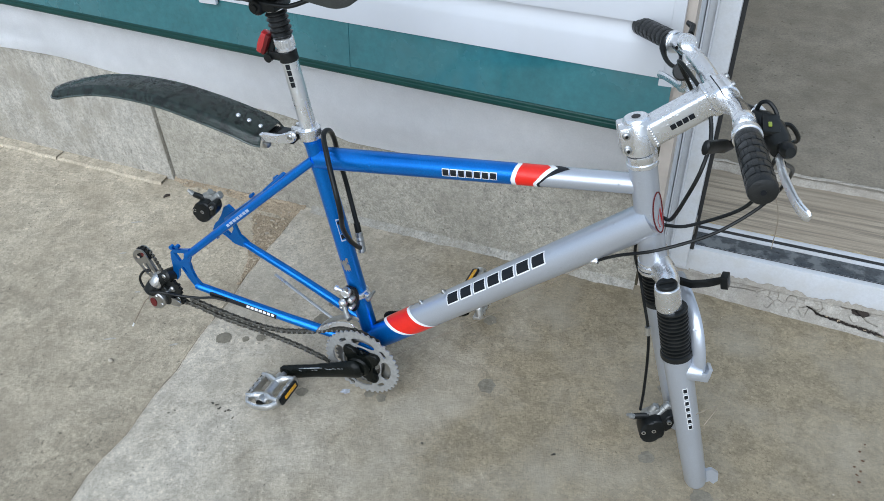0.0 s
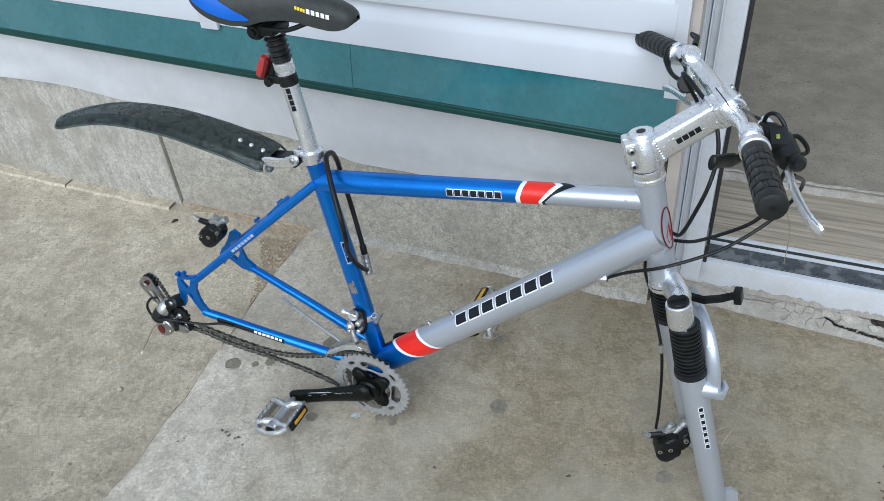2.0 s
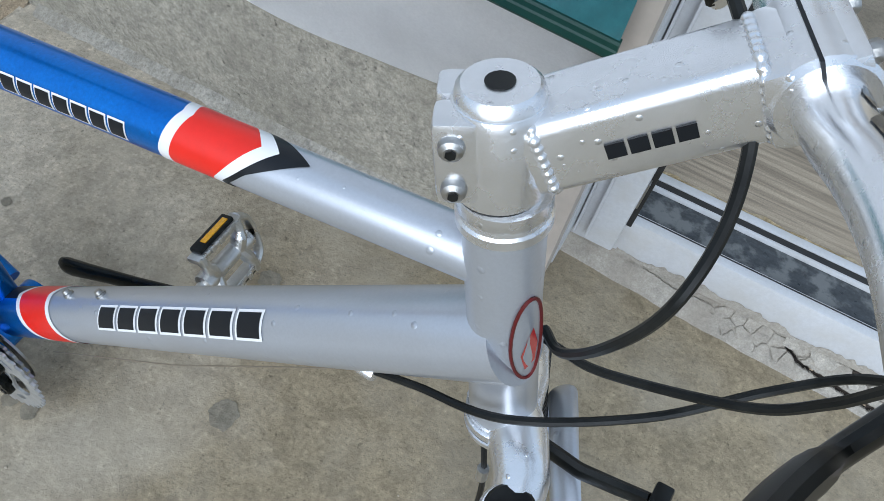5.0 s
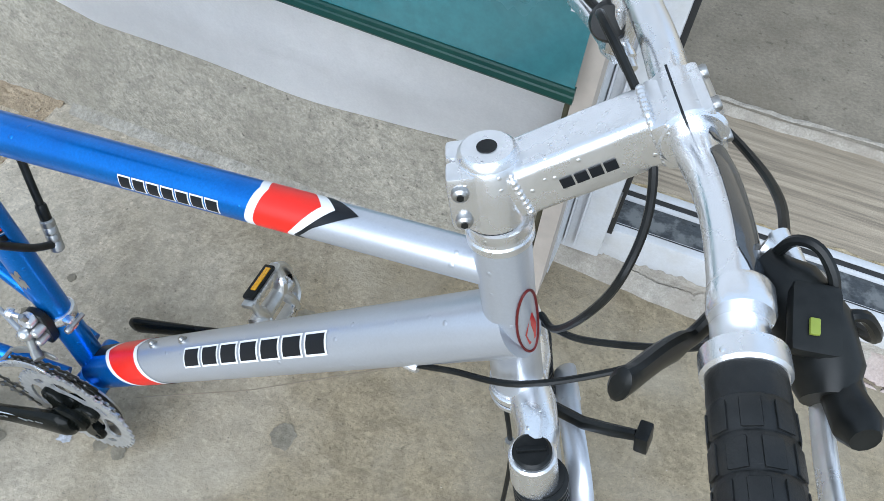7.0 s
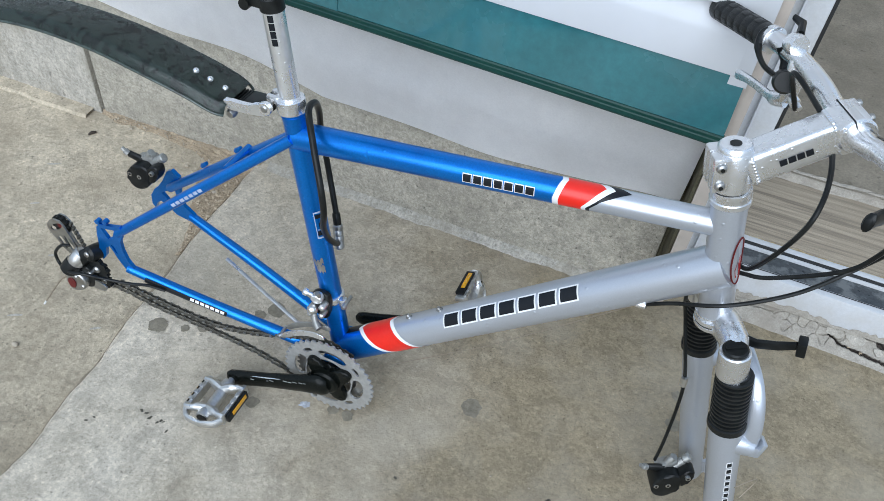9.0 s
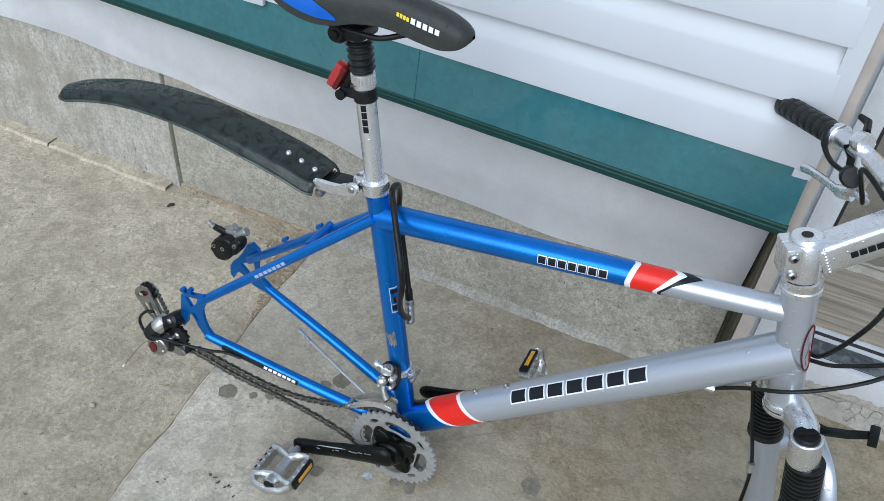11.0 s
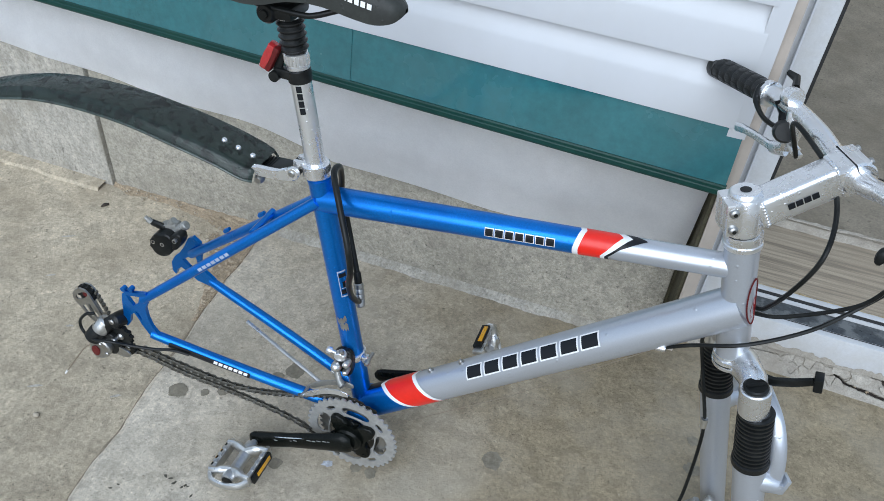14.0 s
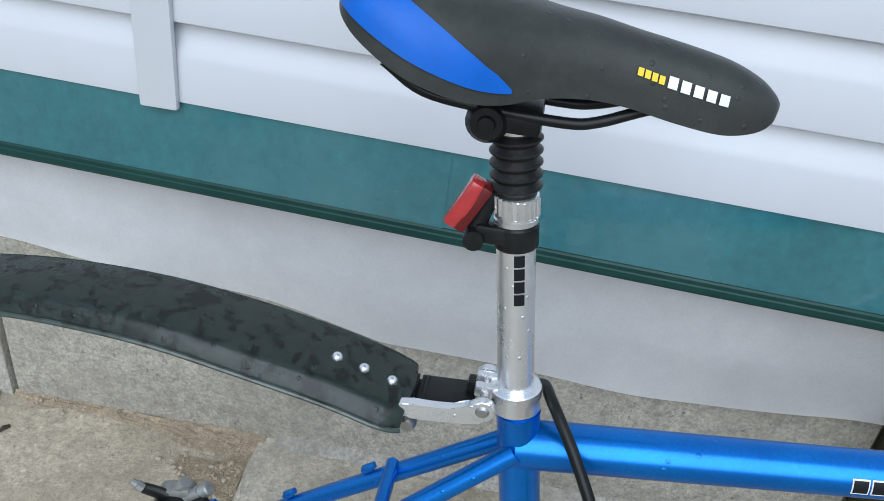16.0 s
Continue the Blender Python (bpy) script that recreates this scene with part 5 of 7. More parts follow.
post = tube_part("seatpost", [on_post(0.50), on_post(0.738)], 0.0136, M_POST, "scratched alloy seatpost", 28)
glyph0, glyph1 = on_post(0.52), on_post(0.66)
for k in range(4):
    bm = B()
    wrap(bm, glyph0, glyph1, 0.0136, 0.0136, 0.645 + 0.070 * k, 0.706 + 0.070 * k, 62, 92, 0.0005, 6, 1)
    part("mark_bar", bm, M_INK, post)
bm = B()
lathe(bm, on_post(0.516), on_post(0.535), [(0, 0.0184), (0.05, 0.0194), (0.95, 0.0194), (1, 0.0184), (1.0, 0.0137)], 32)
clamp = part("seat_clamp", bm, M_ALU, bike, "silver quick-release seat clamp")
bm = B()
box(bm, (0.058, -0.006, 0.529), (0.018, 0.007, 0.011), None, 0.0025)
part("clamp_ear", bm, M_ALU, clamp)
bm = B()
box(bm, (0.058, 0.008, 0.529), (0.018, 0.007, 0.011), None, 0.0025)
part("clamp_ear", bm, M_ALU, clamp)
bm = B()
pad(bm, [(0.067, 0.527), (0.063, 0.5335), (0.056, 0.5345), (0.049, 0.5310), (0.042, 0.5255), (0.022, 0.5225), (0.000, 0.5215), (-0.004, 0.5175), (-0.003, 0.5105), (0.006, 0.5085), (0.030, 0.5105), (0.052, 0.5140), (0.064, 0.5185)], 0.0075, at_y(-0.025), 0.0016)
lever = part("quick_release_lever", bm, M_ALU, clamp, "silver lever with droplets")
bm = B()
lathe(bm, V(0.0575, -0.0305, 0.526), V(0.0575, 0.014, 0.527), [(0, 0.0036), (0.04, 0.0052), (0.12, 0.0056), (0.3, 0.0056), (0.32, 0.0036), (1, 0.0036)], 16)
part("lever_pivot", bm, M_STEEL, lever)
bm = B()
lathe(bm, V(0.0575, 0.012, 0.527), V(0.0575, 0.021, 0.527), [(0, 0.0085), (0.7, 0.0085), (1, 0.006)], 16)
part("end_nut", bm, M_ALU, clamp)

FC = [(-0.480, 0.515), (-0.452, 0.525), (-0.41, 0.538), (-0.35, 0.552), (-0.28, 0.559), (-0.20, 0.558), (-0.13, 0.549), (-0.06, 0.536), (-0.02, 0.525), (0.000, 0.519)]
path = bezier([V(x, 0, z) for x, z in FC], 6)
path = [path[0].lerp(path[1], (k / 6) ** 2) for k in range(6)] + [path[1 + k // 2].lerp(path[2 + k // 2], 0.5 * (k % 2)) for k in range(12)] + path[7:]
reach = path[-1].x - path[0].x
bm = B()
rows = []
N = len(path)
for i, p in enumerate(path):
    s = (p.x - path[0].x) / reach
    wid = 0.0300 + 0.0120 * min(1.0, s * 1.3)
    if s < 0.05:
        wid *= max(0.004, 1 - (1 - s / 0.05) ** 2.6) ** 0.5
    if s > 0.93:
        wid *= 1 - 0.16 * ((s - 0.93) / 0.07) ** 4
    row = []
    for j in range(25):
        a = -1 + 2 * j / 24
        drop = 0.004 * a * a + 0.011 * min(1.0, 0.25 + s / 0.08) * (1 - math.cos(1.5708 * max(0.0, abs(a) - 0.72) / 0.28)) + (0.003 if abs(a) > 0.99 else 0)
        front = 0.009 * (1 - a * a) if s > 0.985 else 0
        row.append(bm.verts.new((p.x + front * 0.5, a * wid, p.z - drop)))
    rows.append(row)
rim = [r[0].co.copy() for r in rows[::-1]] + [r[-1].co.copy() for r in rows]
for a, b in zip(rows, rows[1:]):
    for j in range(24):
        bm.faces.new((a[j], b[j], b[j + 1], a[j + 1]))
bmesh.ops.solidify(bm, geom=bm.faces[:], thickness=0.0028)
guard = part("mudguard", bm, M_FENDER, bike, "wet black plastic rear mudguard")
bm = B()
sweep(bm, [p + V(0, 0.0006 if p.y > 0 else -0.0006, 0.0005) for p in rim], 0.0021, 8)
part("rolled_rim", bm, M_FENDER, guard)
for x, z in ((-0.056, 0.536), (-0.035, 0.530), (-0.013, 0.5235)):
    bm = B()
    lathe(bm, V(x, -0.008, z - 0.001), V(x + 0.001, -0.008, z + 0.0035), [(0, 0.0043), (0.5, 0.0041), (0.8, 0.003), (1, 0.0012)], 14)
    part("rivet", bm, M_ALU, guard)
bm = B()
box(bm, (0.030, 0.004, 0.508), (0.044, 0.034, 0.013), None, 0.003, (0, -4, 0))
bracket = part("mudguard_bracket", bm, M_BLACK, bike, "black plastic hinged bracket")
bm = B()
box(bm, (0.006, 0.004, 0.506), (0.030, 0.028, 0.008), None, 0.002, (0, -8, 0))
part("hinge_tongue", bm, M_BLACK, bracket)
bm = B()
box(bm, (0.056, 0.010, 0.520), (0.026, 0.012, 0.012), None, 0.003)
part("bracket_arm", bm, M_BLACK, bracket)
for k in range(5):
    bm = B()
    box(bm, (-0.004 + 0.0042 * k, 0.004, 0.5118), (0.0020, 0.029, 0.0045), None, 0.0006)
    part("ridge", bm, M_BLACK, bracket)
bm = B()
lathe(bm, V(0.004, -0.018, 0.500), V(0.004, -0.028, 0.499), [(0, 0.007), (0.6, 0.007), (1, 0.005)], 12)
part("bracket_screw", bm, M_STEEL, bracket)

# suspension seatpost top, light and saddle
bm = B()
lathe(bm, on_post(0.667), on_post(0.688), [(0, 0.0140), (0.05, 0.0150), (0.2, 0.0150), (0.24, 0.0138), (0.28, 0.0138), (0.32, 0.0152), (0.95, 0.0152), (1, 0.0135)], 36)
ring_l = part("lock_ring", bm, M_ALU, bike, "knurled alloy lock ring")
for k in range(22):
    th = 6.28318531 * k / 22
    o = V(math.cos(th), math.sin(th), 0) * 0.0151
    bm = B()
    sweep(bm, [on_post(0.6745) + o, on_post(0.6865) + o], 0.0011, 5)
    part("flute", bm, M_ALU, ring_l)
prof = [(0, 0.0140)]
for k in range(5):
    s = 0.04 + 0.19 * k
    prof += [(s, 0.0141), (s + 0.075, 0.0174), (s + 0.105, 0.0174), (s + 0.18, 0.0141)]
prof += [(1, 0.0141)]
bm = B()
lathe(bm, on_post(0.688), on_post(0.730), prof, 28)
part("rubber_boot", bm, M_RUBBER, bike, "black ribbed rubber boot")
bm = B()
lathe(bm, on_post(0.730), on_post(0.739), [(0, 0.0138), (1, 0.0138)], 24)
part("post_head", bm, M_ALU, bike)
bm = B()
lathe(bm, on_post(0.650), on_post(0.667), [(0, 0.0145), (0.08, 0.0155), (0.92, 0.0155), (1, 0.0145)], 28)
box(bm, (0.044, -0.008, 0.660), (0.024, 0.012, 0.013), None, 0.003)
lathe(bm, V(0.032, -0.018, 0.656), V(0.032, 0.006, 0.656), [(0, 0.007), (1, 0.007)], 16)
sweep(bm, [V(0.032, -0.008, 0.657), V(0.035, -0.006, 0.672), V(0.042, -0.006, 0.688)], [0.006, 0.006, 0.004], 10, 0.6)
light = part("rear_light", bm, M_BLACK, bike, "small red rear light on a black clamp")
bm = B()
box(bm, (0.0290, -0.008, 0.6770), (0.008, 0.0170, 0.037), None, 0.003, (0, 26, 0))
part("light_housing", bm, M_DARKRED, light)
bm = B()
pad(bm, [(-0.0205, -0.005), (-0.016, -0.0088), (0.016, -0.0088), (0.0205, -0.004), (0.0205, 0.004), (0.016, 0.0088), (-0.016, 0.0088), (-0.0205, 0.005)], 0.011, Matrix.Translation((0.0225, -0.0085, 0.6795)) @ Matrix.Scale(0.9, 4) @ pose(0, 0, 0, 0, 26, 0) @ Matrix(((0, 0, 1, 0), (0, 1, 0, 0), (-1, 0, 0, 0), (0, 0, 0, 1))), 0.003)
part("lens", bm, M_REDLENS, light, "glossy red lens")

# saddle: lofted sections
SEC = [(-0.063, 0.026, 0.815, 0.803, 1), (-0.056, 0.048, 0.822, 0.795, 1), (-0.041, 0.060, 0.825, 0.784, 1), (-0.015, 0.064, 0.823, 0.770, 1), (0.015, 0.058, 0.818, 0.7605, 1), (0.038, 0.047, 0.812, 0.7565, 1), (0.060, 0.036, 0.8075, 0.7575, 1),
       (0.085, 0.0285, 0.804, 0.7585, 1), (0.110, 0.0250, 0.799, 0.7585, 1), (0.140, 0.0238, 0.7935, 0.7535, 1), (0.169, 0.0225, 0.787, 0.7495, 1), (0.189, 0.0190, 0.779, 0.752, 1), (0.199, 0.0130, 0.772, 0.757, 1), (0.2035, 0.004, 0.767, 0.762, 1)]


SEC = [(a, b, c, d + 0.006 * max(0.0, 1 - abs(a - 0.070) / 0.05), e) for a, b, c, d, e in SEC]
SEC = [(a - 0.055 * max(0.0, a - 0.09), b, c, d, e) for a, b, c, d, e in SEC]
SEC = [(a, b, c + 0.0055 * max(0.0, a - 0.05) / 0.15, d + 0.0055 * max(0.0, a - 0.05) / 0.15, e) for a, b, c, d, e in SEC]


def saddle_rows(n=22, grow=0.0, lo=0, hi=None):
    rows = []
    P = bezier([V(a, b, c) for a, b, c, d, e in SEC], 5)
    D = bezier([V(a, b, d) for a, b, c, d, e in SEC], 5)
    for p, d in zip(P, D):
        row = []
        for j in range(n + 1):
            a = math.pi * (-0.5 + j / n)
            y = math.sin(a)
            sx = math.copysign(abs(y) ** 0.75, y)
            prof = max(0.0, math.cos(a)) ** 0.62
            row.append(V(p.x, sx * (p.y + grow), d.z - 0.0 + (p.z + grow - d.z) * prof))
        rows.append(row)
    return rows


R = saddle_rows()
bm = B()
vv = [[bm.verts.new(q) for q in row] for row in R]
for a, b in zip(vv, vv[1:]):
    for j in range(len(a) - 1):
        bm.faces.new((a[j], b[j], b[j + 1], a[j + 1]))
for a, b in zip(vv, vv[1:]):
    bm.faces.new((a[-1], b[-1], b[0], a[0]))
bm.faces.new(vv[0])
bmesh.ops.remove_doubles(bm, verts=bm.verts[:], dist=0.0004)
bmesh.ops.recalc_face_normals(bm, faces=bm.faces[:])
saddle = part("saddle", bm, M_SADDLE, bike, "black padded saddle with blue side panels", 50)
Rg = saddle_rows(grow=0.0016)
for sgn in (0, 1):
    bm = B()
    n = 22
    rows = []
    for i, row in enumerate(Rg):
        x = row[0].x
        if -0.063 <= x <= 0.044:
            t = (x + 0.063) / 0.107
            lo_j, hi_j = 0.85 - 0.45 * t, max(8.2 - 7.75 * t ** 0.85, 0.87 - 0.45 * t)
            out = []
            for k in range(7):
                jj = lo_j + (hi_j - lo_j) * k / 6
                j0 = int(jj)
                q = row[j0].lerp(row[min(j0 + 1, n)], jj - j0)
                out.append(bm.verts.new((q.x, q.y if sgn == 0 else -q.y, q.z)))
            rows.append(out)
    for a, b in zip(rows, rows[1:]):
        for j in range(6):
            bm.faces.new((a[j], b[j], b[j + 1], a[j + 1]))
    bmesh.ops.recalc_face_normals(bm, faces=bm.faces[:])
    part("side_panel", bm, M_SBLUE, saddle, "bright blue vinyl side panel", 60)
# print on the nose
def on_saddle(x, ang_share, lift=0.0018):
    rows = Rg
    i = min(range(len(rows) - 1), key=lambda k: abs(rows[k][0].x - x))
    if rows[i][0].x > x and i > 0:
        i -= 1
    t = (x - rows[i][0].x) / max(rows[i + 1][0].x - rows[i][0].x, 1e-6)
    jj = ang_share
    j0 = int(jj)
    a = rows[i][j0].lerp(rows[i][j0 + 1], jj - j0)
    b = rows[i + 1][j0].lerp(rows[i + 1][j0 + 1], jj - j0)
    return a.lerp(b, t)


def print_bar(x0, x1, j0, j1, mt):
    bm = B()
    g = [[bm.verts.new(on_saddle(x0 + (x1 - x0) * i / 3, j0 + (j1 - j0) * k / 3) ) for i in range(4)] for k in range(4)]
    for a, b in zip(g, g[1:]):
        for i in range(3):
            bm.faces.new((a[i], a[i + 1], b[i + 1], b[i]))
    bmesh.ops.recalc_face_normals(bm, faces=bm.faces[:])
    part("mark_bar", bm, mt, saddle)


for k in range(4):
    print_bar(0.110 + 0.0042 * k, 0.1133 + 0.0042 * k, 2.25 - 0.06 * k, 3.15 - 0.06 * k, M_YELLOW)
for k in range(5):
    print_bar(0.1280 + 0.0076 * k, 0.1335 + 0.0076 * k, 1.95 - 0.03 * k, 3.25 - 0.05 * k, M_WHITE)
for yy in (-0.021, 0.021):
    tube_part("saddle_rail", bezier([V(-0.035, yy * 1.2, 0.768), V(-0.01, yy, 0.752), V(0.03, yy, 0.7475), V(0.075, yy, 0.746), V(0.095, yy * 0.9, 0.749), V(0.125, yy * 0.6, 0.760), V(0.15, yy * 0.4, 0.764)], 6), 0.0036, M_BLACK, "", 12, parent=saddle)
bm = B()
lathe(bm, V(0.030, -0.027, 0.7395), V(0.030, 0.027, 0.7395), [(0, 0.010), (0.1, 0.0135), (0.9, 0.0135), (1, 0.010)], 20)
box(bm, (0.046, 0, 0.742), (0.034, 0.048, 0.016), None, 0.004)
lathe(bm, V(0.030, -0.030, 0.7395), V(0.030, -0.026, 0.7395), [(0, 0.005), (1, 0.006)], 12)
part("saddle_clamp", bm, M_BLACK, bike, "black saddle clamp")

# looped cable beside the seat tube
tube_part("loose_cable", bezier([V(0.1300, 0.040, 0.268), V(0.136, 0.012, 0.296), V(0.140, -0.014, 0.330), V(0.150, -0.045, 0.378), V(0.159, -0.060, 0.420), V(0.154, -0.059, 0.460), V(0.132, -0.036, 0.500), V(0.108, -0.004, 0.527), V(0.101, 0.026, 0.520), V(0.092, 0.052, 0.488), V(0.084, 0.072, 0.440), V(0.094, 0.072, 0.385), V(0.114, 0.056, 0.330), V(0.1235, 0.0485, 0.302)], 7), 0.0045, M_BLACK, "black cable lock looped over the top tube", 12)
bm = B()
lathe(bm, V(0.1185, 0.0525, 0.316), V(0.1240, 0.0475, 0.297), [(0, 0.0055), (0.1, 0.0062), (0.9, 0.0062), (1, 0.005)], 14)
part("lock_sleeve", bm, M_BLACK, bike)
bm = B()
lathe(bm, V(0.1235, 0.0480, 0.299), V(0.1325, 0.0390, 0.260), [(0, 0.006), (0.05, 0.0078), (0.2, 0.0078), (0.23, 0.0064), (0.28, 0.0078), (0.42, 0.0078), (0.45, 0.0064), (0.50, 0.0078), (0.64, 0.0078), (0.67, 0.0064), (0.72, 0.0078), (0.96, 0.0076), (1, 0.006)], 16)
part("combination_barrel", bm, M_STEEL, bike, "knurled steel lock barrel")

# ---- fork, in the steering frame ----
def SP(x, y, z):
    return STEER @ V(x, y, z)


def FP(x, y, z):
    return FORK @ V(x, y, z)


def LP(x, y, z):
    return LEGS @ V(x, y, z)


def MP(x, y, z):
    return STEM @ V(x, y, z)


LEGY, LEGX = 0.068, 0.006
bm = B()
lathe(bm, FP(0, 0, -0.020), FP(0, 0, 0.0), [(0, 0.0215), (1, 0.0225)], 28)
for sg in (-1, 1):
    sweep(bm, [FP(0.004, 0, -0.012), FP(0.010, sg * 0.022, -0.010), FP(0.012, sg * 0.045, -0.013), FP(LEGX, sg * LEGY, -0.024)], [0.0225, 0.0215, 0.0195, 0.0190], 24, 0.85)
    lathe(bm, FP(LEGX, sg * LEGY, -0.004), FP(LEGX, sg * LEGY, -0.043), [(0, 0.0165), (0.04, 0.0182), (0.9, 0.0188), (1, 0.0182)], 28)
crown = part("fork_crown", bm, M_ALU, bike, "polished aluminium fork crown")
for sg in (-1, 1):
    bm = B()
    lathe(bm, FP(LEGX, sg * LEGY, -0.008), FP(LEGX, sg * LEGY, 0.0012), [(0, 0.0150), (0.8, 0.0150), (1, 0.0130)], 24)
    cap = part("leg_cap", bm, M_BLACK, crown, "black adjuster cap")
    bm = B()
    box(bm, (LEGX, sg * LEGY, 0.002), (0.022, 0.004, 0.003), FORK, 0.001)
    part("cap_ridge", bm, M_BLACK, crown)
for sg in (-1, 1):
    bm = B()
    prof = [(0, 0.0185)]
    for k in range(12):
        s = 0.03 + 0.071 * k
        prof += [(s, 0.0178), (s + 0.012, 0.0178), (s + 0.024, 0.0222), (s + 0.052, 0.0222), (s + 0.064, 0.0178)]
    prof += [(0.90, 0.0235), (0.98, 0.0240), (1, 0.022)]
    lathe(bm, LP(LEGX, sg * LEGY, -0.051), LP(LEGX, sg * LEGY, -0.149), prof, 28)
    leg = part("fork_boot", bm, M_RUBBER, bike, "black ribbed rubber fork boot")
    bm = B()
    lathe(bm, LP(LEGX, sg * LEGY, -0.144), LP(LEGX + 0.011, sg * LEGY, -0.440), [(0, 0.0200), (0.02, 0.0212), (0.35, 0.0204), (0.7, 0.0195), (0.97, 0.0185), (1, 0.0155)], 28)
    low = part("fork_leg", bm, M_SILVER, bike, "silver fork lower leg")
    bm = B()
    plate(bm, [(-0.010, 0.016), (0.010, 0.018), (0.020, 0.006), (0.018, -0.012), (0.010, -0.018), (0.004, -0.010), (-0.004, -0.012), (-0.012, -0.004)], 0.006, LEGS @ Matrix.Translation((LEGX + 0.029, sg * LEGY, -0.430)) @ MD)
    part("fork_dropout", bm, M_SILVER, low)
    if sg < 0:
        la, lb = LP(LEGX + 0.0079, sg * LEGY, -0.36), LP(LEGX + 0.0003, sg * LEGY, -0.16)
        for k in range(7):
            bm = B()
            wrap(bm, la, lb, 0.0197, 0.0206, 0.80 - 0.066 * (k + 1) + 0.006, 0.80 - 0.066 * k - 0.006, 54, 76, 0.0006, 6, 1)
            part("mark_border", bm, M_WHITE, low)
            bm = B()
            wrap(bm, la, lb, 0.0197, 0.0206, 0.80 - 0.066 * (k + 1) + 0.014, 0.80 - 0.066 * k - 0.014, 57, 73, 0.0009, 6, 1)
            part("mark_bar", bm, M_INK, low)
# brace arch in front of the boots
bm = B()
half = [(0.032, 0.080, -0.186), (0.036, 0.079, -0.152), (0.038, 0.071, -0.118), (0.038, 0.055, -0.092), (0.037, 0.030, -0.078), (0.036, 0.0, -0.072)]
arch = [LP(x, -y, z) for x, y, z in half] + [LP(x, y, z) for x, y, z in half[-2::-1]]
sweep(bm, bezier(arch, 5), 0.0105, 14, 0.50, side=(1, 0, 0))
for sg in (-1, 1):
    sweep(bm, [LP(LEGX + 0.004, sg * LEGY, -0.176), LP(0.026, sg * 0.076, -0.178), LP(0.038, sg * 0.080, -0.182)], [0.0205, 0.017, 0.014], 16, 0.9)
    box(bm, (0.039, sg * 0.081, -0.185), (0.020, 0.016, 0.017), LEGS, 0.003, (0, 24, 0))
    box(bm, (0.0475, sg * 0.081, -0.179), (0.006, 0.018, 0.020), LEGS, 0.002, (0, 24, 0))
part("fork_brace", bm, M_SILVER, bike, "silver fork brace arch")
# reflector bracket in front of the crown
bm = B()
sweep(bm, [LP(0.018, -0.006, -0.050), LP(0.045, -0.022, -0.056), LP(0.066, -0.034, -0.050), LP(0.084, -0.046, -0.040)], [0.0075, 0.0075, 0.007, 0.006], 8, 0.6, side=(0, 0, 1))
ref = part("reflector_bracket", bm, M_BLACK, bike, "black reflector bracket without its reflector")
bm = B()
box(bm, (0.088, -0.048, -0.040), (0.011, 0.018, 0.021), LEGS, 0.002, (0, 0, -28))
part("bracket_end", bm, M_BLACK, ref)

MF = FORK @ Matrix.Translation((-0.034, 0.028, -0.384)) @ pose(0, 0, 0, 0, 0, 0)
caliper(MF)

# ---- stem and handlebar ----
bm = B()
lathe(bm, MP(0, 0, 0.163), MP(0, 0, 0.213), [(0, 0.0185), (0.04, 0.0205), (0.9, 0.0205), (0.97, 0.0190), (1, 0.0165)], 32)
stem = part("stem", bm, M_ALU, bike, "polished welded aluminium stem")
for y in (-0.010, 0.010):
    bm = B()
    box(bm, (-0.016, y, 0.190), (0.020, 0.018, 0.042), STEM, 0.004)
    part("clamp_jaw", bm, M_ALU, stem)
a0, a1 = V(0.012, 0, 0.1895), V(0.096, 0, 0.2200)
dd = (a1 - a0).normalized()
ext = STEM @ Matrix.Translation((a0 + a1) / 2) @ dd.to_track_quat("Z", "Y").to_matrix().to_4x4()
outl = []
for cx, cy, st in ((0.0120, 0.0125, 0), (-0.0120, 0.0125, 90), (-0.0120, -0.0125, 180), (0.0120, -0.0125, 270)):
    for k in range(5):
        th = radians(st + 22.5 * k)
        outl.append((cx + 0.0060 * math.cos(th), cy + 0.0060 * math.sin(th)))
bm = B()
plate(bm, outl, (a1 - a0).length, ext)
part("extension", bm, M_ALU, stem, "boxy polished extension tube")
bm = B()
lathe(bm, MP(0.112, -0.0235, 0.2245), MP(0.112, 0.0235, 0.2245), [(0, 0.0175), (0.06, 0.0195), (0.94, 0.0195), (1, 0.0175)], 28)
barclamp = part("bar_clamp", bm, M_ALU, stem)
bm = B()
box(bm, (0.1045, 0, 0.2217), (0.024, 0.0455, 0.036), STEM, 0.007, (0, -21, 0))
part("clamp_block", bm, M_ALU, barclamp)
bm = B()
box(bm, (0.1215, 0, 0.2279), (0.0125, 0.0455, 0.034), STEM, 0.004, (0, -21, 0))
part("face_plate", bm, M_ALU, barclamp)
for wz in (a0 + dd * 0.006, a1 - dd * 0.001):
    bm = B()
    mmw = STEM @ Matrix.Translation(wz) @ dd.to_track_quat("Z", "Y").to_matrix().to_4x4()
    ring_pts, ring_r = [], []
    for k in range(289):
        th = 6.28318531 * k / 288
        ring_pts.append(mmw @ V(0.0178 * max(-1, min(1, 1.22 * math.cos(th))), 0.0183 * max(-1, min(1, 1.22 * math.sin(th))), 0))
        ring_r.append(0.0023 + 0.0004 * math.cos(th * 32))
    sweep(bm, ring_pts, ring_r, 12)
    part("weld_bead", bm, M_ALU, stem)
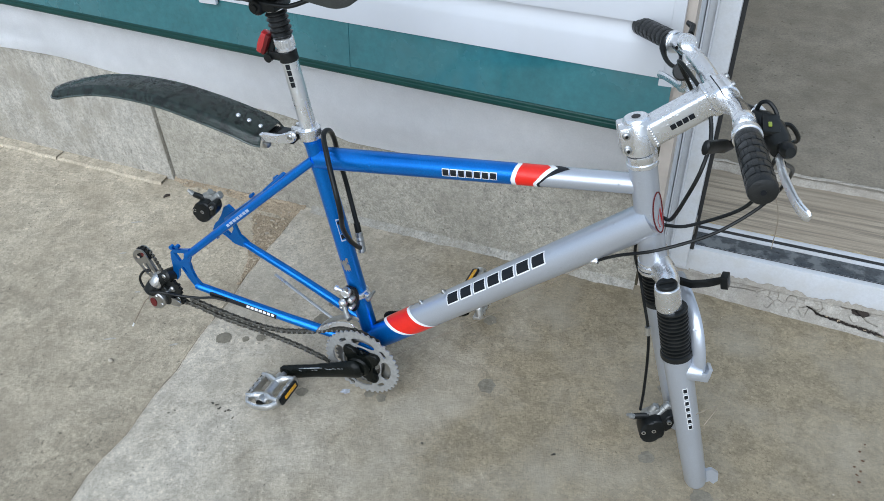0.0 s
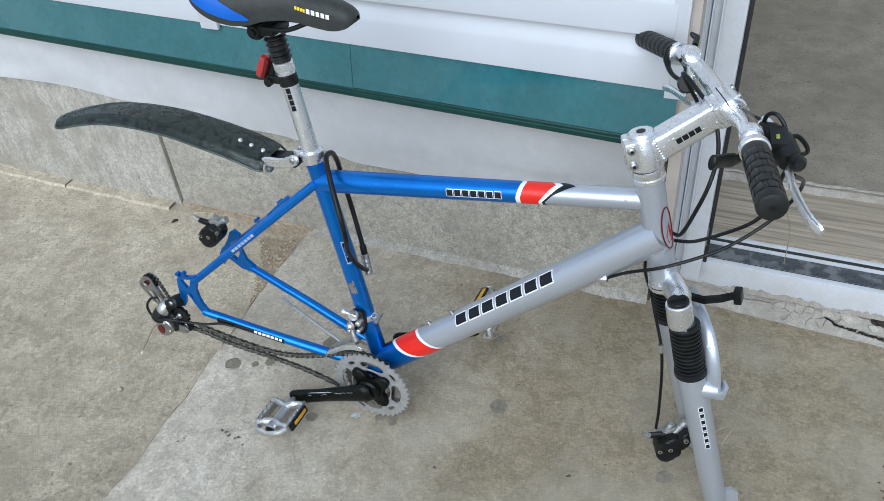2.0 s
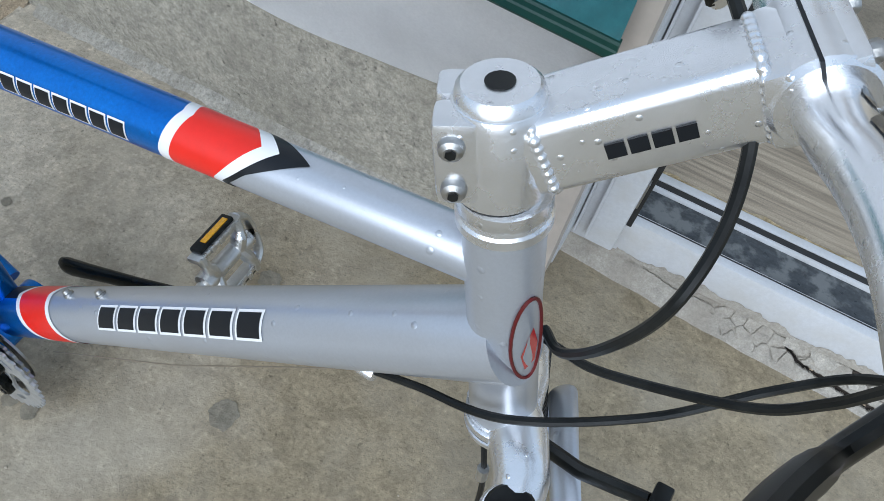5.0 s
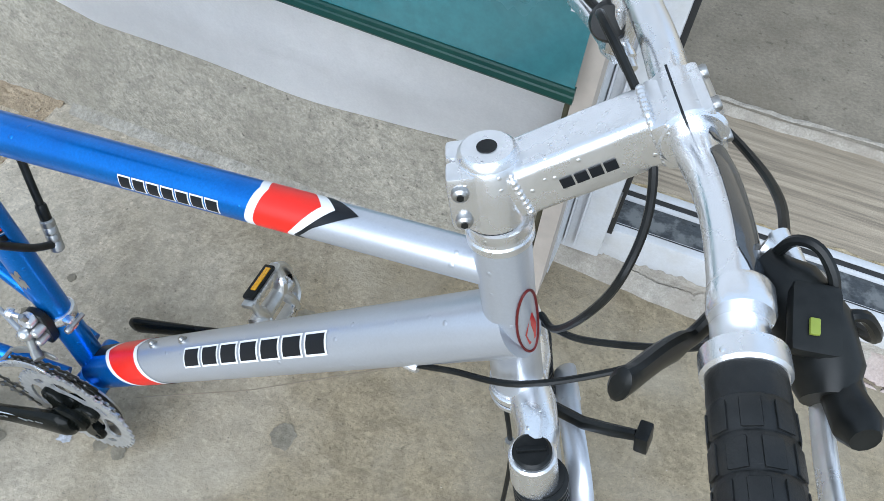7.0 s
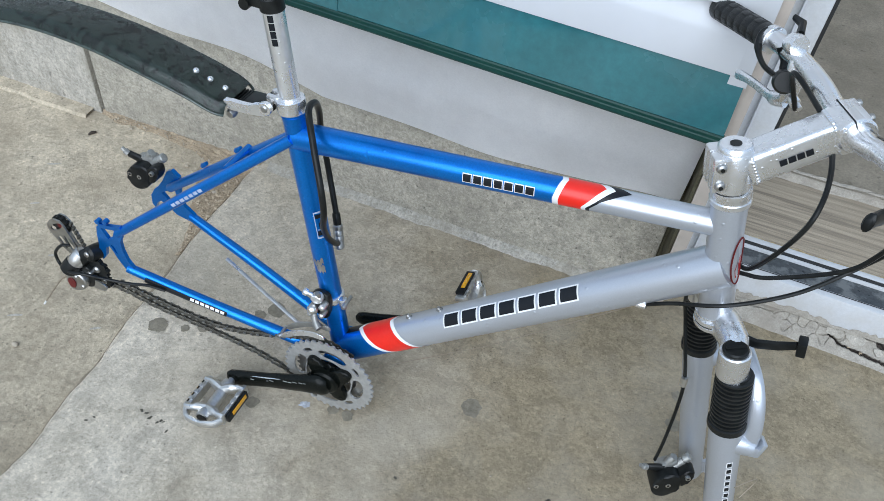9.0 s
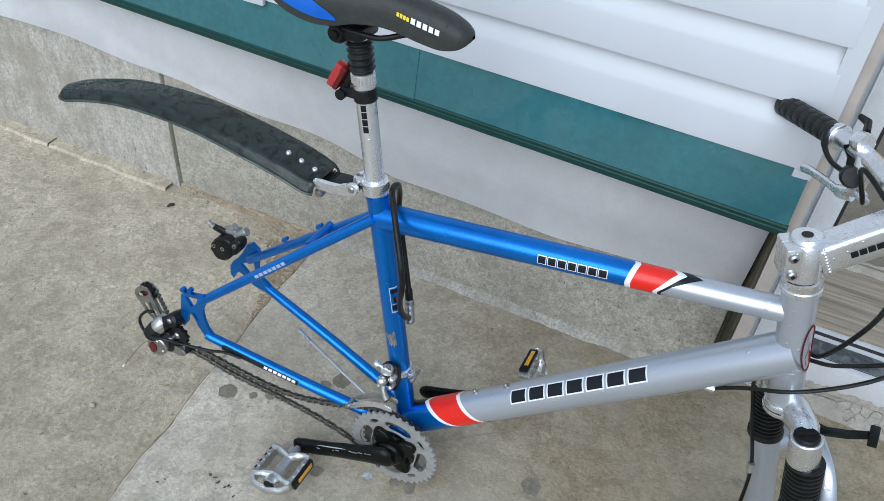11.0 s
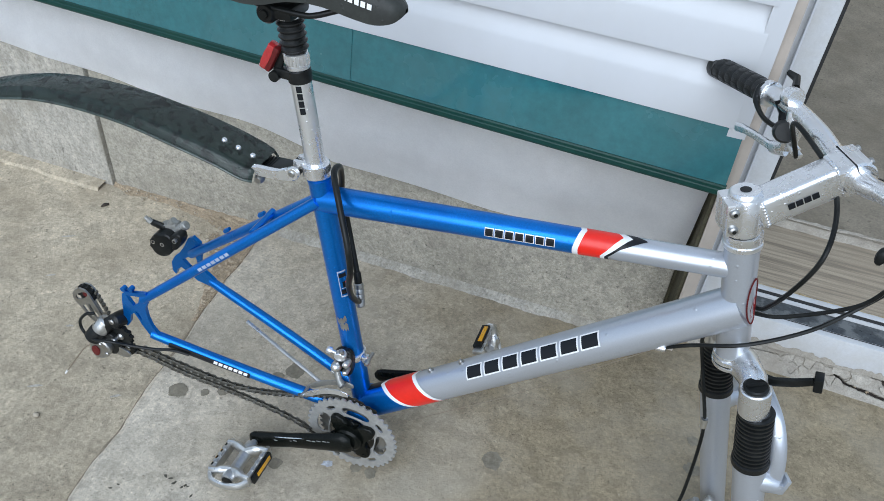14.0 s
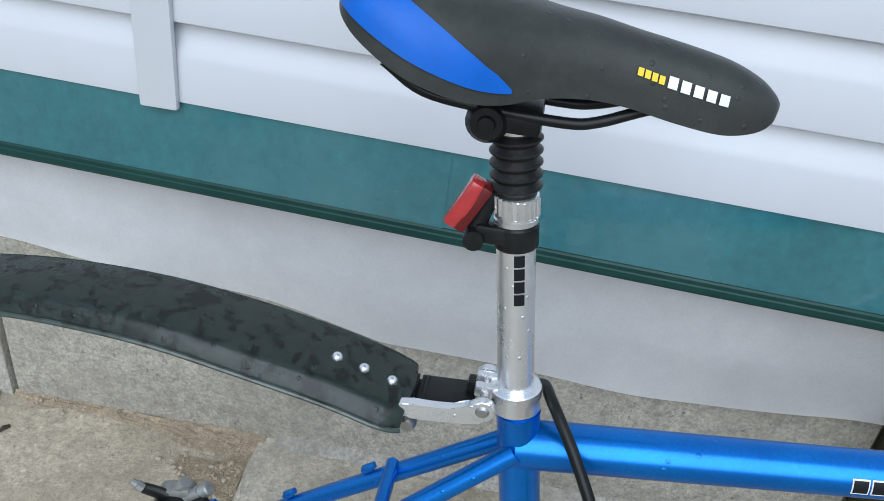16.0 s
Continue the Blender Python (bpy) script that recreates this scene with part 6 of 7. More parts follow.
for z in (0.1785, 0.2005):
    bm = B()
    lathe(bm, MP(-0.018, -0.0165, z), MP(-0.018, -0.0235, z), [(0, 0.0056), (0.5, 0.0056), (0.8, 0.0050), (1, 0.0030)], 14)
    bolt = part("clamp_bolt", bm, M_STEEL, stem)
    bm = B()
    lathe(bm, MP(-0.018, -0.0228, z), MP(-0.018, -0.0243, z), [(0, 0.0024), (1, 0.0024)], 6)
    part("bolt_socket", bm, M_BLACK, stem)
bm = B()
lathe(bm, MP(0, 0, 0.212), MP(0, 0, 0.2175), [(0, 0.0185), (0.6, 0.0178), (1, 0.0155)], 28)
tc = part("top_cap", bm, M_ALU, stem)
# black ring added to draw the dark gap between stem and headset cup
bm = B()
lathe(bm, MP(0, 0, 0.1595), MP(0, 0, 0.1632), [(0, 0.0192), (1, 0.0192)], 28)
part("stem_gap_ring", bm, M_GASKET, stem, "thin black ring in the gap under the stem")
bm = B()
lathe(bm, MP(0, 0, 0.217), MP(0, 0, 0.2182), [(0, 0.0062), (1, 0.0062)], 16)
part("cap_hole", bm, M_BLACK, tc, "dark round hole")
tilt = math.degrees(math.atan2(dd.z, dd.x))
for k in range(4):
    bm = B()
    s = -0.0105 + 0.0088 * k
    p = STEM @ ((a0 + a1) / 2 + dd * s + V(0.0, -0.0187, -0.001))
    box(bm, (0, 0, 0), (0.0074, 0.0006, 0.0072), Matrix.Translation(p) @ STEM.to_3x3().to_4x4() @ pose(0, 0, 0, 0, -tilt, 0), 0.0)
    part("mark_bar", bm, M_INK, stem)
bm = B()
box(bm, (0.112, 0, 0.2245), (0.0014, 0.0474, 0.0402), STEM, 0.0, (0, -21, 0))
part("face_gap", bm, M_INK, stem)
for y in (-0.015, 0.015):
    for z in (-0.011, 0.011):
        bm = B()
        lathe(bm, MP(0.1265 - 0.38 * z, y, 0.2298 + z), MP(0.1305 - 0.38 * z, y, 0.2313 + z), [(0, 0.0044), (0.7, 0.0044), (1, 0.0036)], 10)
        part("face_bolt", bm, M_STEEL, stem)

barp = [V(0.073, -0.290, 0.259), V(0.079, -0.240, 0.260), V(0.0910, -0.175, 0.258), V(0.1015, -0.120, 0.253), V(0.1075, -0.075, 0.242), V(0.110, -0.040, 0.2305), V(0.110, 0, 0.2285)]
barp = barp + [V(p.x, -p.y, p.z - 0.019 * (abs(p.y) / 0.3)) for p in reversed(barp[:-1])]
barp[-1] = V(0.064, 0.280, 0.243)
bar = bezier(barp, 6)
rad = [0.0112 + 0.0018 * max(0, 1 - abs(p.y) / 0.10) for p in bar]
bm = B()
sweep(bm, bar, rad, 20, m=STEER)
handlebar = part("handlebar", bm, M_CHROME, bike, "polished aluminium handlebar")
def bar_strip(lo, hi, a0, a1):
    """A dark skin along the near half of the bar, between two angles from ahead to above."""
    bm = B()
    rows = []
    pts = [(i, p) for i, p in enumerate(bar) if lo < -p.y < hi]
    for i, p in pts:
        t = (bar[i + 1] - bar[i - 1]).normalized()
        f = V(1, 0, 0)
        f = (f - t * f.dot(t)).normalized()
        u = f.cross(t).normalized()
        u = u if u.z > 0 else -u
        end = min(1.0, 0.35 + 0.65 * min(i - pts[0][0], pts[-1][0] - i) / 2)
        mid, half = (a0 + a1) / 2, (a1 - a0) / 2 * end
        rows.append([bm.verts.new(STEER @ (p + (f * math.cos(radians(mid - half + half * k / 4)) + u * math.sin(radians(mid - half + half * k / 4))) * (rad[i] + 0.0005))) for k in range(9)])
    for x, y in zip(rows, rows[1:]):
        for k in range(8):
            bm.faces.new((x[k], x[k + 1], y[k + 1], y[k]))
    bmesh.ops.recalc_face_normals(bm, faces=bm.faces[:])
    part("dark_band", bm, M_DARKBAND, handlebar, "glossy dark band")


bar_strip(0.044, 0.162, -15, 88)
bar_strip(0.024, 0.040, 15, 80)


def grip(sg):
    ends = [V(0.069, -0.309, 0.2570), V(0.0875, -0.196, 0.259)] if sg < 0 else [V(0.060, 0.300, 0.243), V(0.089, 0.188, 0.245)]
    p0, p1 = SP(*ends[0]), SP(*ends[1])
    bm = B()
    prof = [(0, 0.011), (0.01, 0.0142), (0.03, 0.0152), (0.12, 0.0152), (0.13, 0.0141)]
    for k in range(6):
        s = 0.14 + 0.125 * k
        prof += [(s, 0.0142), (s + 0.008, 0.0148), (s + 0.11, 0.0148), (s + 0.118, 0.0142)]
    prof += [(0.92, 0.0147), (1, 0.0143)]
    lathe(bm, p0, p1, prof, 28)
    g = part("grip", bm, M_RUBBER, bike, "ribbed black rubber grip")
    bm = B()
    lathe(bm, p0 - (p1 - p0) * 0.004, p0 + (p1 - p0) * 0.01, [(0, 0.003), (1, 0.003)], 10)
    part("end_hole", bm, M_INK, g)
    d = (p1 - p0)
    up = V(0, 0, 1)
    n1 = d.cross(up).normalized()
    n2 = n1.cross(d).normalized()
    for k in range(6):
        for q in range(8):
            th = 6.28318531 * (q + 0.5 * (k % 2)) / 8
            c = p0 + d * (0.19 + 0.125 * k) + (n1 * math.cos(th) + n2 * math.sin(th)) * 0.01463
            bm = B()
            nrm = (n1 * math.cos(th) + n2 * math.sin(th))
            rotm = Matrix((d.normalized(), nrm.cross(d.normalized()), nrm)).transposed().to_4x4()
            box(bm, (0, 0, 0), (0.0112, 0.0072, 0.0009), Matrix.Translation(c) @ rotm, 0.0006)
            part("grip_block", bm, M_RUBBER, g)
    bm = B()
    lathe(bm, p0 + d * 1.0, p0 + d * 1.10, [(0, 0.0150), (0.1, 0.0164), (0.9, 0.0164), (1, 0.0147)], 24)
    part("grip_collar", bm, M_ALU, g, "silver clamp collar")
    return g


grip(-1)
grip(1)


def controls(sg):
    z = 0.264 - (0.006 if sg > 0 else 0)
    P = lambda x, y, zz: SP(x, sg * y, zz)
    bm = B()
    # shifter housing
    sweep(bm, [P(0.108, 0.138, z - 0.008), P(0.117, 0.149, z - 0.012), P(0.123, 0.164, z - 0.019), P(0.124, 0.182, z - 0.026), P(0.122, 0.192, z - 0.029)], [0.009, 0.0150, 0.0172, 0.0160, 0.011], 18, 0.85)
    sh = part("shifter", bm, M_BLACK, bike, "black trigger shifter pod")
    bm = B()
    sweep(bm, bezier([P(0.094, 0.150, z - 0.016), P(0.080, 0.156, z - 0.030), P(0.062, 0.172, z - 0.020), P(0.048, 0.187, z - 0.011), P(0.042, 0.192, z - 0.008)], 4), [0.0065] * 6 + [0.0085] * 8 + [0.009] * 2 + [0.006], 12, 0.55)
    part("thumb_lever", bm, M_BLACK, sh)
    bm = B()
    sweep(bm, [P(0.128, 0.176, z - 0.026), P(0.127, 0.194, z - 0.026), P(0.127, 0.207, z - 0.024), P(0.127, 0.213, z - 0.023)], [0.009, 0.0085, 0.0095, 0.006], 12, 0.95)
    part("release_lever", bm, M_BLACK, sh)
    bm = B()
    box(bm, (0.1175, sg * 0.1760, z - 0.0032), (0.0040, 0.0068, 0.0020), STEER, 0.0008, (18, 10, -12))
    part("dial_mark", bm, M_LIME, sh, "lime green gear indicator")
    bm = B()
    box(bm, (0.120, sg * 0.170, z - 0.0075), (0.020, 0.030, 0.009), STEER, 0.0042, (18, 10, -12))
    part("shifter_cover", bm, M_BLACK, sh)

    bm = B()
    sweep(bm, bezier([P(0.113, 0.139, z - 0.003), P(0.118, 0.143, z + 0.009), P(0.125, 0.149, z + 0.010), P(0.130, 0.156, z + 0.001), P(0.131, 0.161, z - 0.011)], 5), 0.0024, 8)
    part("cable_loop", bm, M_BLACK, sh)
    # brake lever
    bm = B()
    lathe(bm, P(0.0945, 0.158, z), P(0.0915, 0.172, z), [(0, 0.0122), (0.15, 0.0130), (0.85, 0.0130), (1, 0.0122)], 20)
    sweep(bm, [P(0.110, 0.132, z - 0.006), P(0.128, 0.146, z - 0.014), P(0.134, 0.166, z - 0.022)], [0.0065, 0.007, 0.006], 12, 0.8)
    lathe(bm, P(0.120, 0.146, z - 0.006), P(0.118, 0.128, z - 0.002), [(0, 0.0055), (0.6, 0.0055), (0.62, 0.0042), (1, 0.0042)], 12)
    lv = part("brake_lever", bm, M_ALU, bike, "silver brake lever")
    bm = B()
    sweep(bm, bezier([P(0.128, 0.165, z - 0.034), P(0.120, 0.200, z - 0.040), P(0.115, 0.232, z - 0.044), P(0.115, 0.268, z - 0.054), P(0.121, 0.286, z - 0.062)], 5), [0.0070] * 6 + [0.0072] * 9 + [0.0078] * 5 + [0.0052], 14, 0.5)
    part("lever_blade", bm, M_POST, lv)
    return sh


controls(-1)
# left side: the dial and lever hang below the bar
bm = B()
lathe(bm, SP(0.084, 0.110, 0.226), SP(0.092, 0.134, 0.216), [(0, 0.0115), (0.15, 0.0140), (0.7, 0.0140), (1, 0.011)], 24)
sweep(bm, [SP(0.094, 0.128, 0.220), SP(0.100, 0.142, 0.236), SP(0.096, 0.150, 0.252)], [0.012, 0.012, 0.013], 12)
shl = part("shifter", bm, M_BLACK, bike, "black trigger shifter dial")
bm = B()
sweep(bm, bezier([SP(0.086, 0.186, 0.254), SP(0.078, 0.184, 0.250), SP(0.071, 0.172, 0.240), SP(0.073, 0.152, 0.228), SP(0.082, 0.132, 0.222)], 4), [0.0082] * 9 + [0.0070] * 8, 12, 0.45, side=(0, 0, 1))
part("thumb_lever", bm, M_BLACK, shl)
bm = B()
sweep(bm, [SP(0.108, 0.150, 0.262), SP(0.116, 0.166, 0.268), SP(0.112, 0.182, 0.270)], [0.007, 0.006, 0.004], 10, 0.7)
part("release_lever", bm, M_BLACK, shl)
bm = B()
lathe(bm, SP(0.100, 0.126, 0.259), SP(0.097, 0.142, 0.258), [(0, 0.0118), (0.25, 0.0128), (0.75, 0.0128), (1, 0.0118)], 18)
sweep(bm, [SP(0.098, 0.118, 0.246), SP(0.094, 0.112, 0.222), SP(0.092, 0.118, 0.200), SP(0.090, 0.136, 0.190)], [0.010, 0.011, 0.0095, 0.008], 12, 0.6)
lvl = part("brake_lever", bm, M_ALU, bike, "silver brake lever")
bm = B()
sweep(bm, bezier([SP(0.092, 0.120, 0.196), SP(0.088, 0.150, 0.186), SP(0.082, 0.185, 0.184), SP(0.076, 0.215, 0.182), SP(0.073, 0.236, 0.177)], 4), [0.0085] * 5 + [0.006] * 8 + [0.0065] * 4, 12, 0.5)
part("lever_blade", bm, M_ALU, lvl)
bm = B()
lathe(bm, SP(0.094, 0.112, 0.206), SP(0.098, 0.094, 0.198), [(0, 0.0055), (0.3, 0.0065), (0.6, 0.0065), (0.65, 0.0042), (1, 0.0042)], 12)
part("barrel_adjuster", bm, M_ALU, lvl)
bm = B()
lathe(bm, SP(0.105, 0.098, 0.238), SP(0.108, 0.080, 0.232), [(0, 0.0065), (0.5, 0.0065), (0.55, 0.0045), (1, 0.0045)], 12)
part("cable_stop", bm, M_BLACK, shl)
tube_part("control_cable", bezier([SP(0.094, 0.096, 0.198), V(0.640, 0.088, 0.702), V(0.666, 0.056, 0.694), V(0.692, 0.030, 0.674), V(0.706, 0.004, 0.640), V(0.704, -0.022, 0.605), V(0.692, -0.019, 0.555), V(0.677, 0.002, 0.502), V(0.664, 0.020, 0.488)], 8), 0.0029, M_BLACK, "black control cable passing under the stem", 8)



# ---- cables ----
tube_part("brake_hose", bezier([FP(-0.046, 0.036, -0.345), FP(-0.036, 0.034, -0.30), FP(-0.022, 0.032, -0.22), FP(-0.016, 0.032, -0.163), FP(-0.016, 0.044, -0.11), FP(-0.016, 0.056, -0.07), FP(-0.020, 0.050, -0.02), FP(-0.012, 0.034, 0.03)], 6), 0.0026, M_BLACK, "thin black front brake hose", 8)
bm = B()
lathe(bm, FP(-0.018, 0.031, -0.172), FP(-0.016, 0.031, -0.156), [(0, 0.005), (1, 0.005)], 10)
part("hose_clip", bm, M_ALUB, bike)
tube_part("control_cable", bezier([SP(0.117, -0.142, 0.256), SP(0.128, -0.112, 0.246), SP(0.139, -0.075, 0.230), SP(0.144, -0.028, 0.212), SP(0.136, 0.030, 0.200), SP(0.120, 0.058, 0.196), SP(0.104, 0.066, 0.192)], 7), 0.0026, M_BLACK, "", 8)
tube_part("control_cable", bezier([V(0.650, 0.030, 0.470), V(0.676, 0.020, 0.477), V(0.704, 0.010, 0.492), V(0.762, -0.003, 0.541), V(0.782, -0.010, 0.581), V(0.787, -0.028, 0.636), V(0.794, -0.058, 0.678), V(0.803, -0.090, 0.706), V(0.789, -0.100, 0.727), V(0.775, -0.106, 0.722)], 8), 0.0027, M_BLACK, "", 8)
tube_part("control_cable", bezier([V(0.580, -0.015, 0.409), V(0.613, -0.022, 0.434), V(0.667, -0.028, 0.463), V(0.732, -0.001, 0.489), V(0.778, 0.028, 0.519), V(0.805, 0.028, 0.562), V(0.812, -0.022, 0.626), V(0.794, -0.110, 0.684)], 8), 0.0026, M_BLACK, "", 8)
bm = B()
lathe(bm, V(0.584, -0.018, 0.411), V(0.571, -0.016, 0.408), [(0, 0.0042), (0.1, 0.0048), (0.9, 0.0048), (1, 0.003)], 12)
part("cable_ferrule", bm, M_ALU, bike, "white metal cable ferrule")
tube_part("bare_wire", [V(0.575, -0.017, 0.409), V(0.40, -0.014, 0.228), V(0.22, -0.012, 0.070)], 0.0006, M_WIRE, "", 6)
tube_part("rear_rod", [V(-0.0786, 0.0350, 0.1437), V(0.0919, -0.0200, 0.1207)], 0.0032, M_ALUB, "thin bare steel rod", 10)
tube_part("loose_wire", bezier([SP(0.110, -0.200, 0.205), SP(0.116, -0.205, 0.16), SP(0.108, -0.205, 0.115)], 5), 0.0005, M_WIRE, "", 6)
tube_part("loose_wire", bezier([FP(0.020, -0.085, -0.255), FP(0.055, -0.075, -0.250), FP(0.062, -0.070, -0.262), FP(0.040, -0.078, -0.285)], 5), 0.0005, M_WIRE, "", 6)

# ---- small things on the ground ----
def blot(x, y, r, seed, z=0.0012):
    bm = B()
    vs = []
    for k in range(44):
        th = 6.28318531 * k / 44
        rr = r * (1 + 0.30 * noise.noise(Vector((math.cos(th) * 1.6 + seed * 7.3, math.sin(th) * 1.6, seed))) + 0.12 * noise.noise(Vector((math.cos(th) * 6 + seed, math.sin(th) * 6, seed))))
        vs.append(bm.verts.new((x + rr * math.cos(th), y + rr * math.sin(th) * 0.95, z)))
    bm.faces.new(vs)
    return tagged(part("damp_spot", bm, M_WET, smooth=0), "small dark damp spot on the concrete", "stain", "damp spots on the slab", kind="structure")


for n, (x, y, r) in enumerate([(-0.183, -0.039, 0.016), (-0.137, -0.025, 0.008), (-0.108, -0.010, 0.010), (-0.012, 0.081, 0.018), (-0.034, 0.059, 0.011), (0.388, 0.039, 0.018), (0.716, 0.156, 0.014), (0.179, -0.063, 0.010), (0.206, -0.064, 0.010), (0.051, -0.107, 0.012),
                               (0.712, 0.217, 0.011), (0.713, -0.013, 0.014), (0.818, -0.060, 0.018), (0.331, 0.213, 0.015), (-0.016, 0.134, 0.007)]):
    blot(x, y, r, n + 1)


def mark(x, y, z, length, width, turn, seed, material, name, label):
    """A thin ragged scrape or drop on the concrete."""
    bm = B()
    vs = []
    for k in range(20):
        th = 6.28318531 * k / 20
        r = 1 + 0.45 * noise.noise(Vector((math.cos(th) * 2 + seed * 5.7, math.sin(th) * 2, seed)))
        a, b = length * r * math.cos(th), width * r * math.sin(th)
        vs.append(bm.verts.new((x + a * math.cos(turn) - b * math.sin(turn), y + a * math.sin(turn) + b * math.cos(turn), z)))
    bm.faces.new(vs)
    tagged(part(name, bm, material, smooth=0), label, "stain", "marks on the concrete", kind="structure")


mark(0.132, -0.074, 0.0012, 0.010, 0.006, 0.3, 2, M_DAB, "paint_dab", "pale blue-grey paint dab on the slab")
rng = random.Random(8)
for x, y, n in ((-0.054, -0.206, 5), (-0.090, -0.199, 4), (-0.160, -0.241, 2), (0.330, -0.130, 1), (0.560, -0.060, 2)):
    for k in range(n):
        mark(x + rng.uniform(-0.012, 0.012), y + rng.uniform(-0.009, 0.009), 0.0012, rng.uniform(0.0018, 0.0045), rng.uniform(0.0010, 0.0022), rng.uniform(0, 3), rng.random() * 40, M_FLECK, "dirt_fleck", "tiny dark fleck of dirt on the slab")
for x, y in ((1.062, 0.137), (1.054, 0.100), (1.064, 0.094), (1.062, 0.070), (1.070, 0.156), (1.067, 0.118), (1.058, 0.084)):
    mark(x, y, 0.0012, rng.uniform(0.002, 0.0035), rng.uniform(0.0015, 0.003), rng.uniform(0, 3), rng.random() * 40, M_RUST, "rust_drop", "small dried rust-brown drop on the slab")
for x, y, L, a in ((-0.428, -0.123, 0.013, 0.5), (-0.283, -0.086, 0.010, 0.6), (-0.652, 0.233, 0.014, 0.5), (-0.600, 0.120, 0.010, 0.6), (-0.470, 0.020, 0.008, 0.3)):
    mark(x, y, -0.0108, L, 0.0028, a, x * 31, M_LIP, "pale_scuff", "short pale scuff on the old concrete")


def pebble(x, y, z, r, seed, material, squash=0.6):
    bm = B()
    bmesh.ops.create_icosphere(bm, subdivisions=2, radius=r)
    for v in bm.verts:
        f = 1 + 0.35 * noise.noise(v.co * (0.9 / r) + Vector((seed * 3.1, seed, 0)))
        v.co = Vector((x + v.co.x * f, y + v.co.y * f * 0.8, z + (v.co.z * f + r) * squash))
    return bm


def twig(x, y, L, ang, z=-0.012):
    bm = B()
    d = V(math.cos(ang), math.sin(ang), 0)
    sweep(bm, [V(x, y, z + 0.003) - d * L / 2, V(x, y, z + 0.006), V(x, y, z + 0.004) + d * L / 2], [0.002, 0.0045, 0.003], 8, 0.7)
    return tagged(part("bark_scrap", bm, M_DARK), "small dark scrap of bark on the paving", "debris", "loose scraps")


twig(-0.648, 0.352, 0.018, 1.0)
for n, (x, y, r) in enumerate([(-0.380, -0.174, 0.006), (-0.40, 0.355, 0.005), (-0.372, 0.345, 0.006), (-0.352, 0.335, 0.004), (-0.318, 0.36, 0.005), (-0.585, 0.405, 0.005), (-0.30, 0.31, 0.006), (-0.285, 0.32, 0.004), (-0.335, 0.295, 0.004)]):
    tagged(part("pebble", pebble(x, y, -0.012, r, n, M_STONE), M_STONE, smooth=50), "small pale pebble on the paving", "pebble", "loose pebbles")

# dirt and sand in the corner by the wall
bm = B()
def dirt(x, s):
    t = (x + 0.66) / 0.40
    wid = 0.018 + 0.090 * max(0, t - 0.35) ** 1.3 + 0.012 * noise.noise(Vector((x * 20, 0, 4)))
    y = 0.432 - wid * s
    return (x, y, -0.013 + 0.016 * (1 - s) ** 1.2 * (0.6 + 0.5 * t) + 0.004 * noise.noise(Vector((x * 60, s * 8, 0))) * (1 - s))
grid(bm, -0.68, -0.256, 90, 0.0, 1.0, 18, dirt)
tagged(part("sand_drift", bm, M_SAND, smooth=0), "brown sand and dirt swept against the wall foot", "dirt", kind="stuff")
bm = B()
rng = random.Random(5)
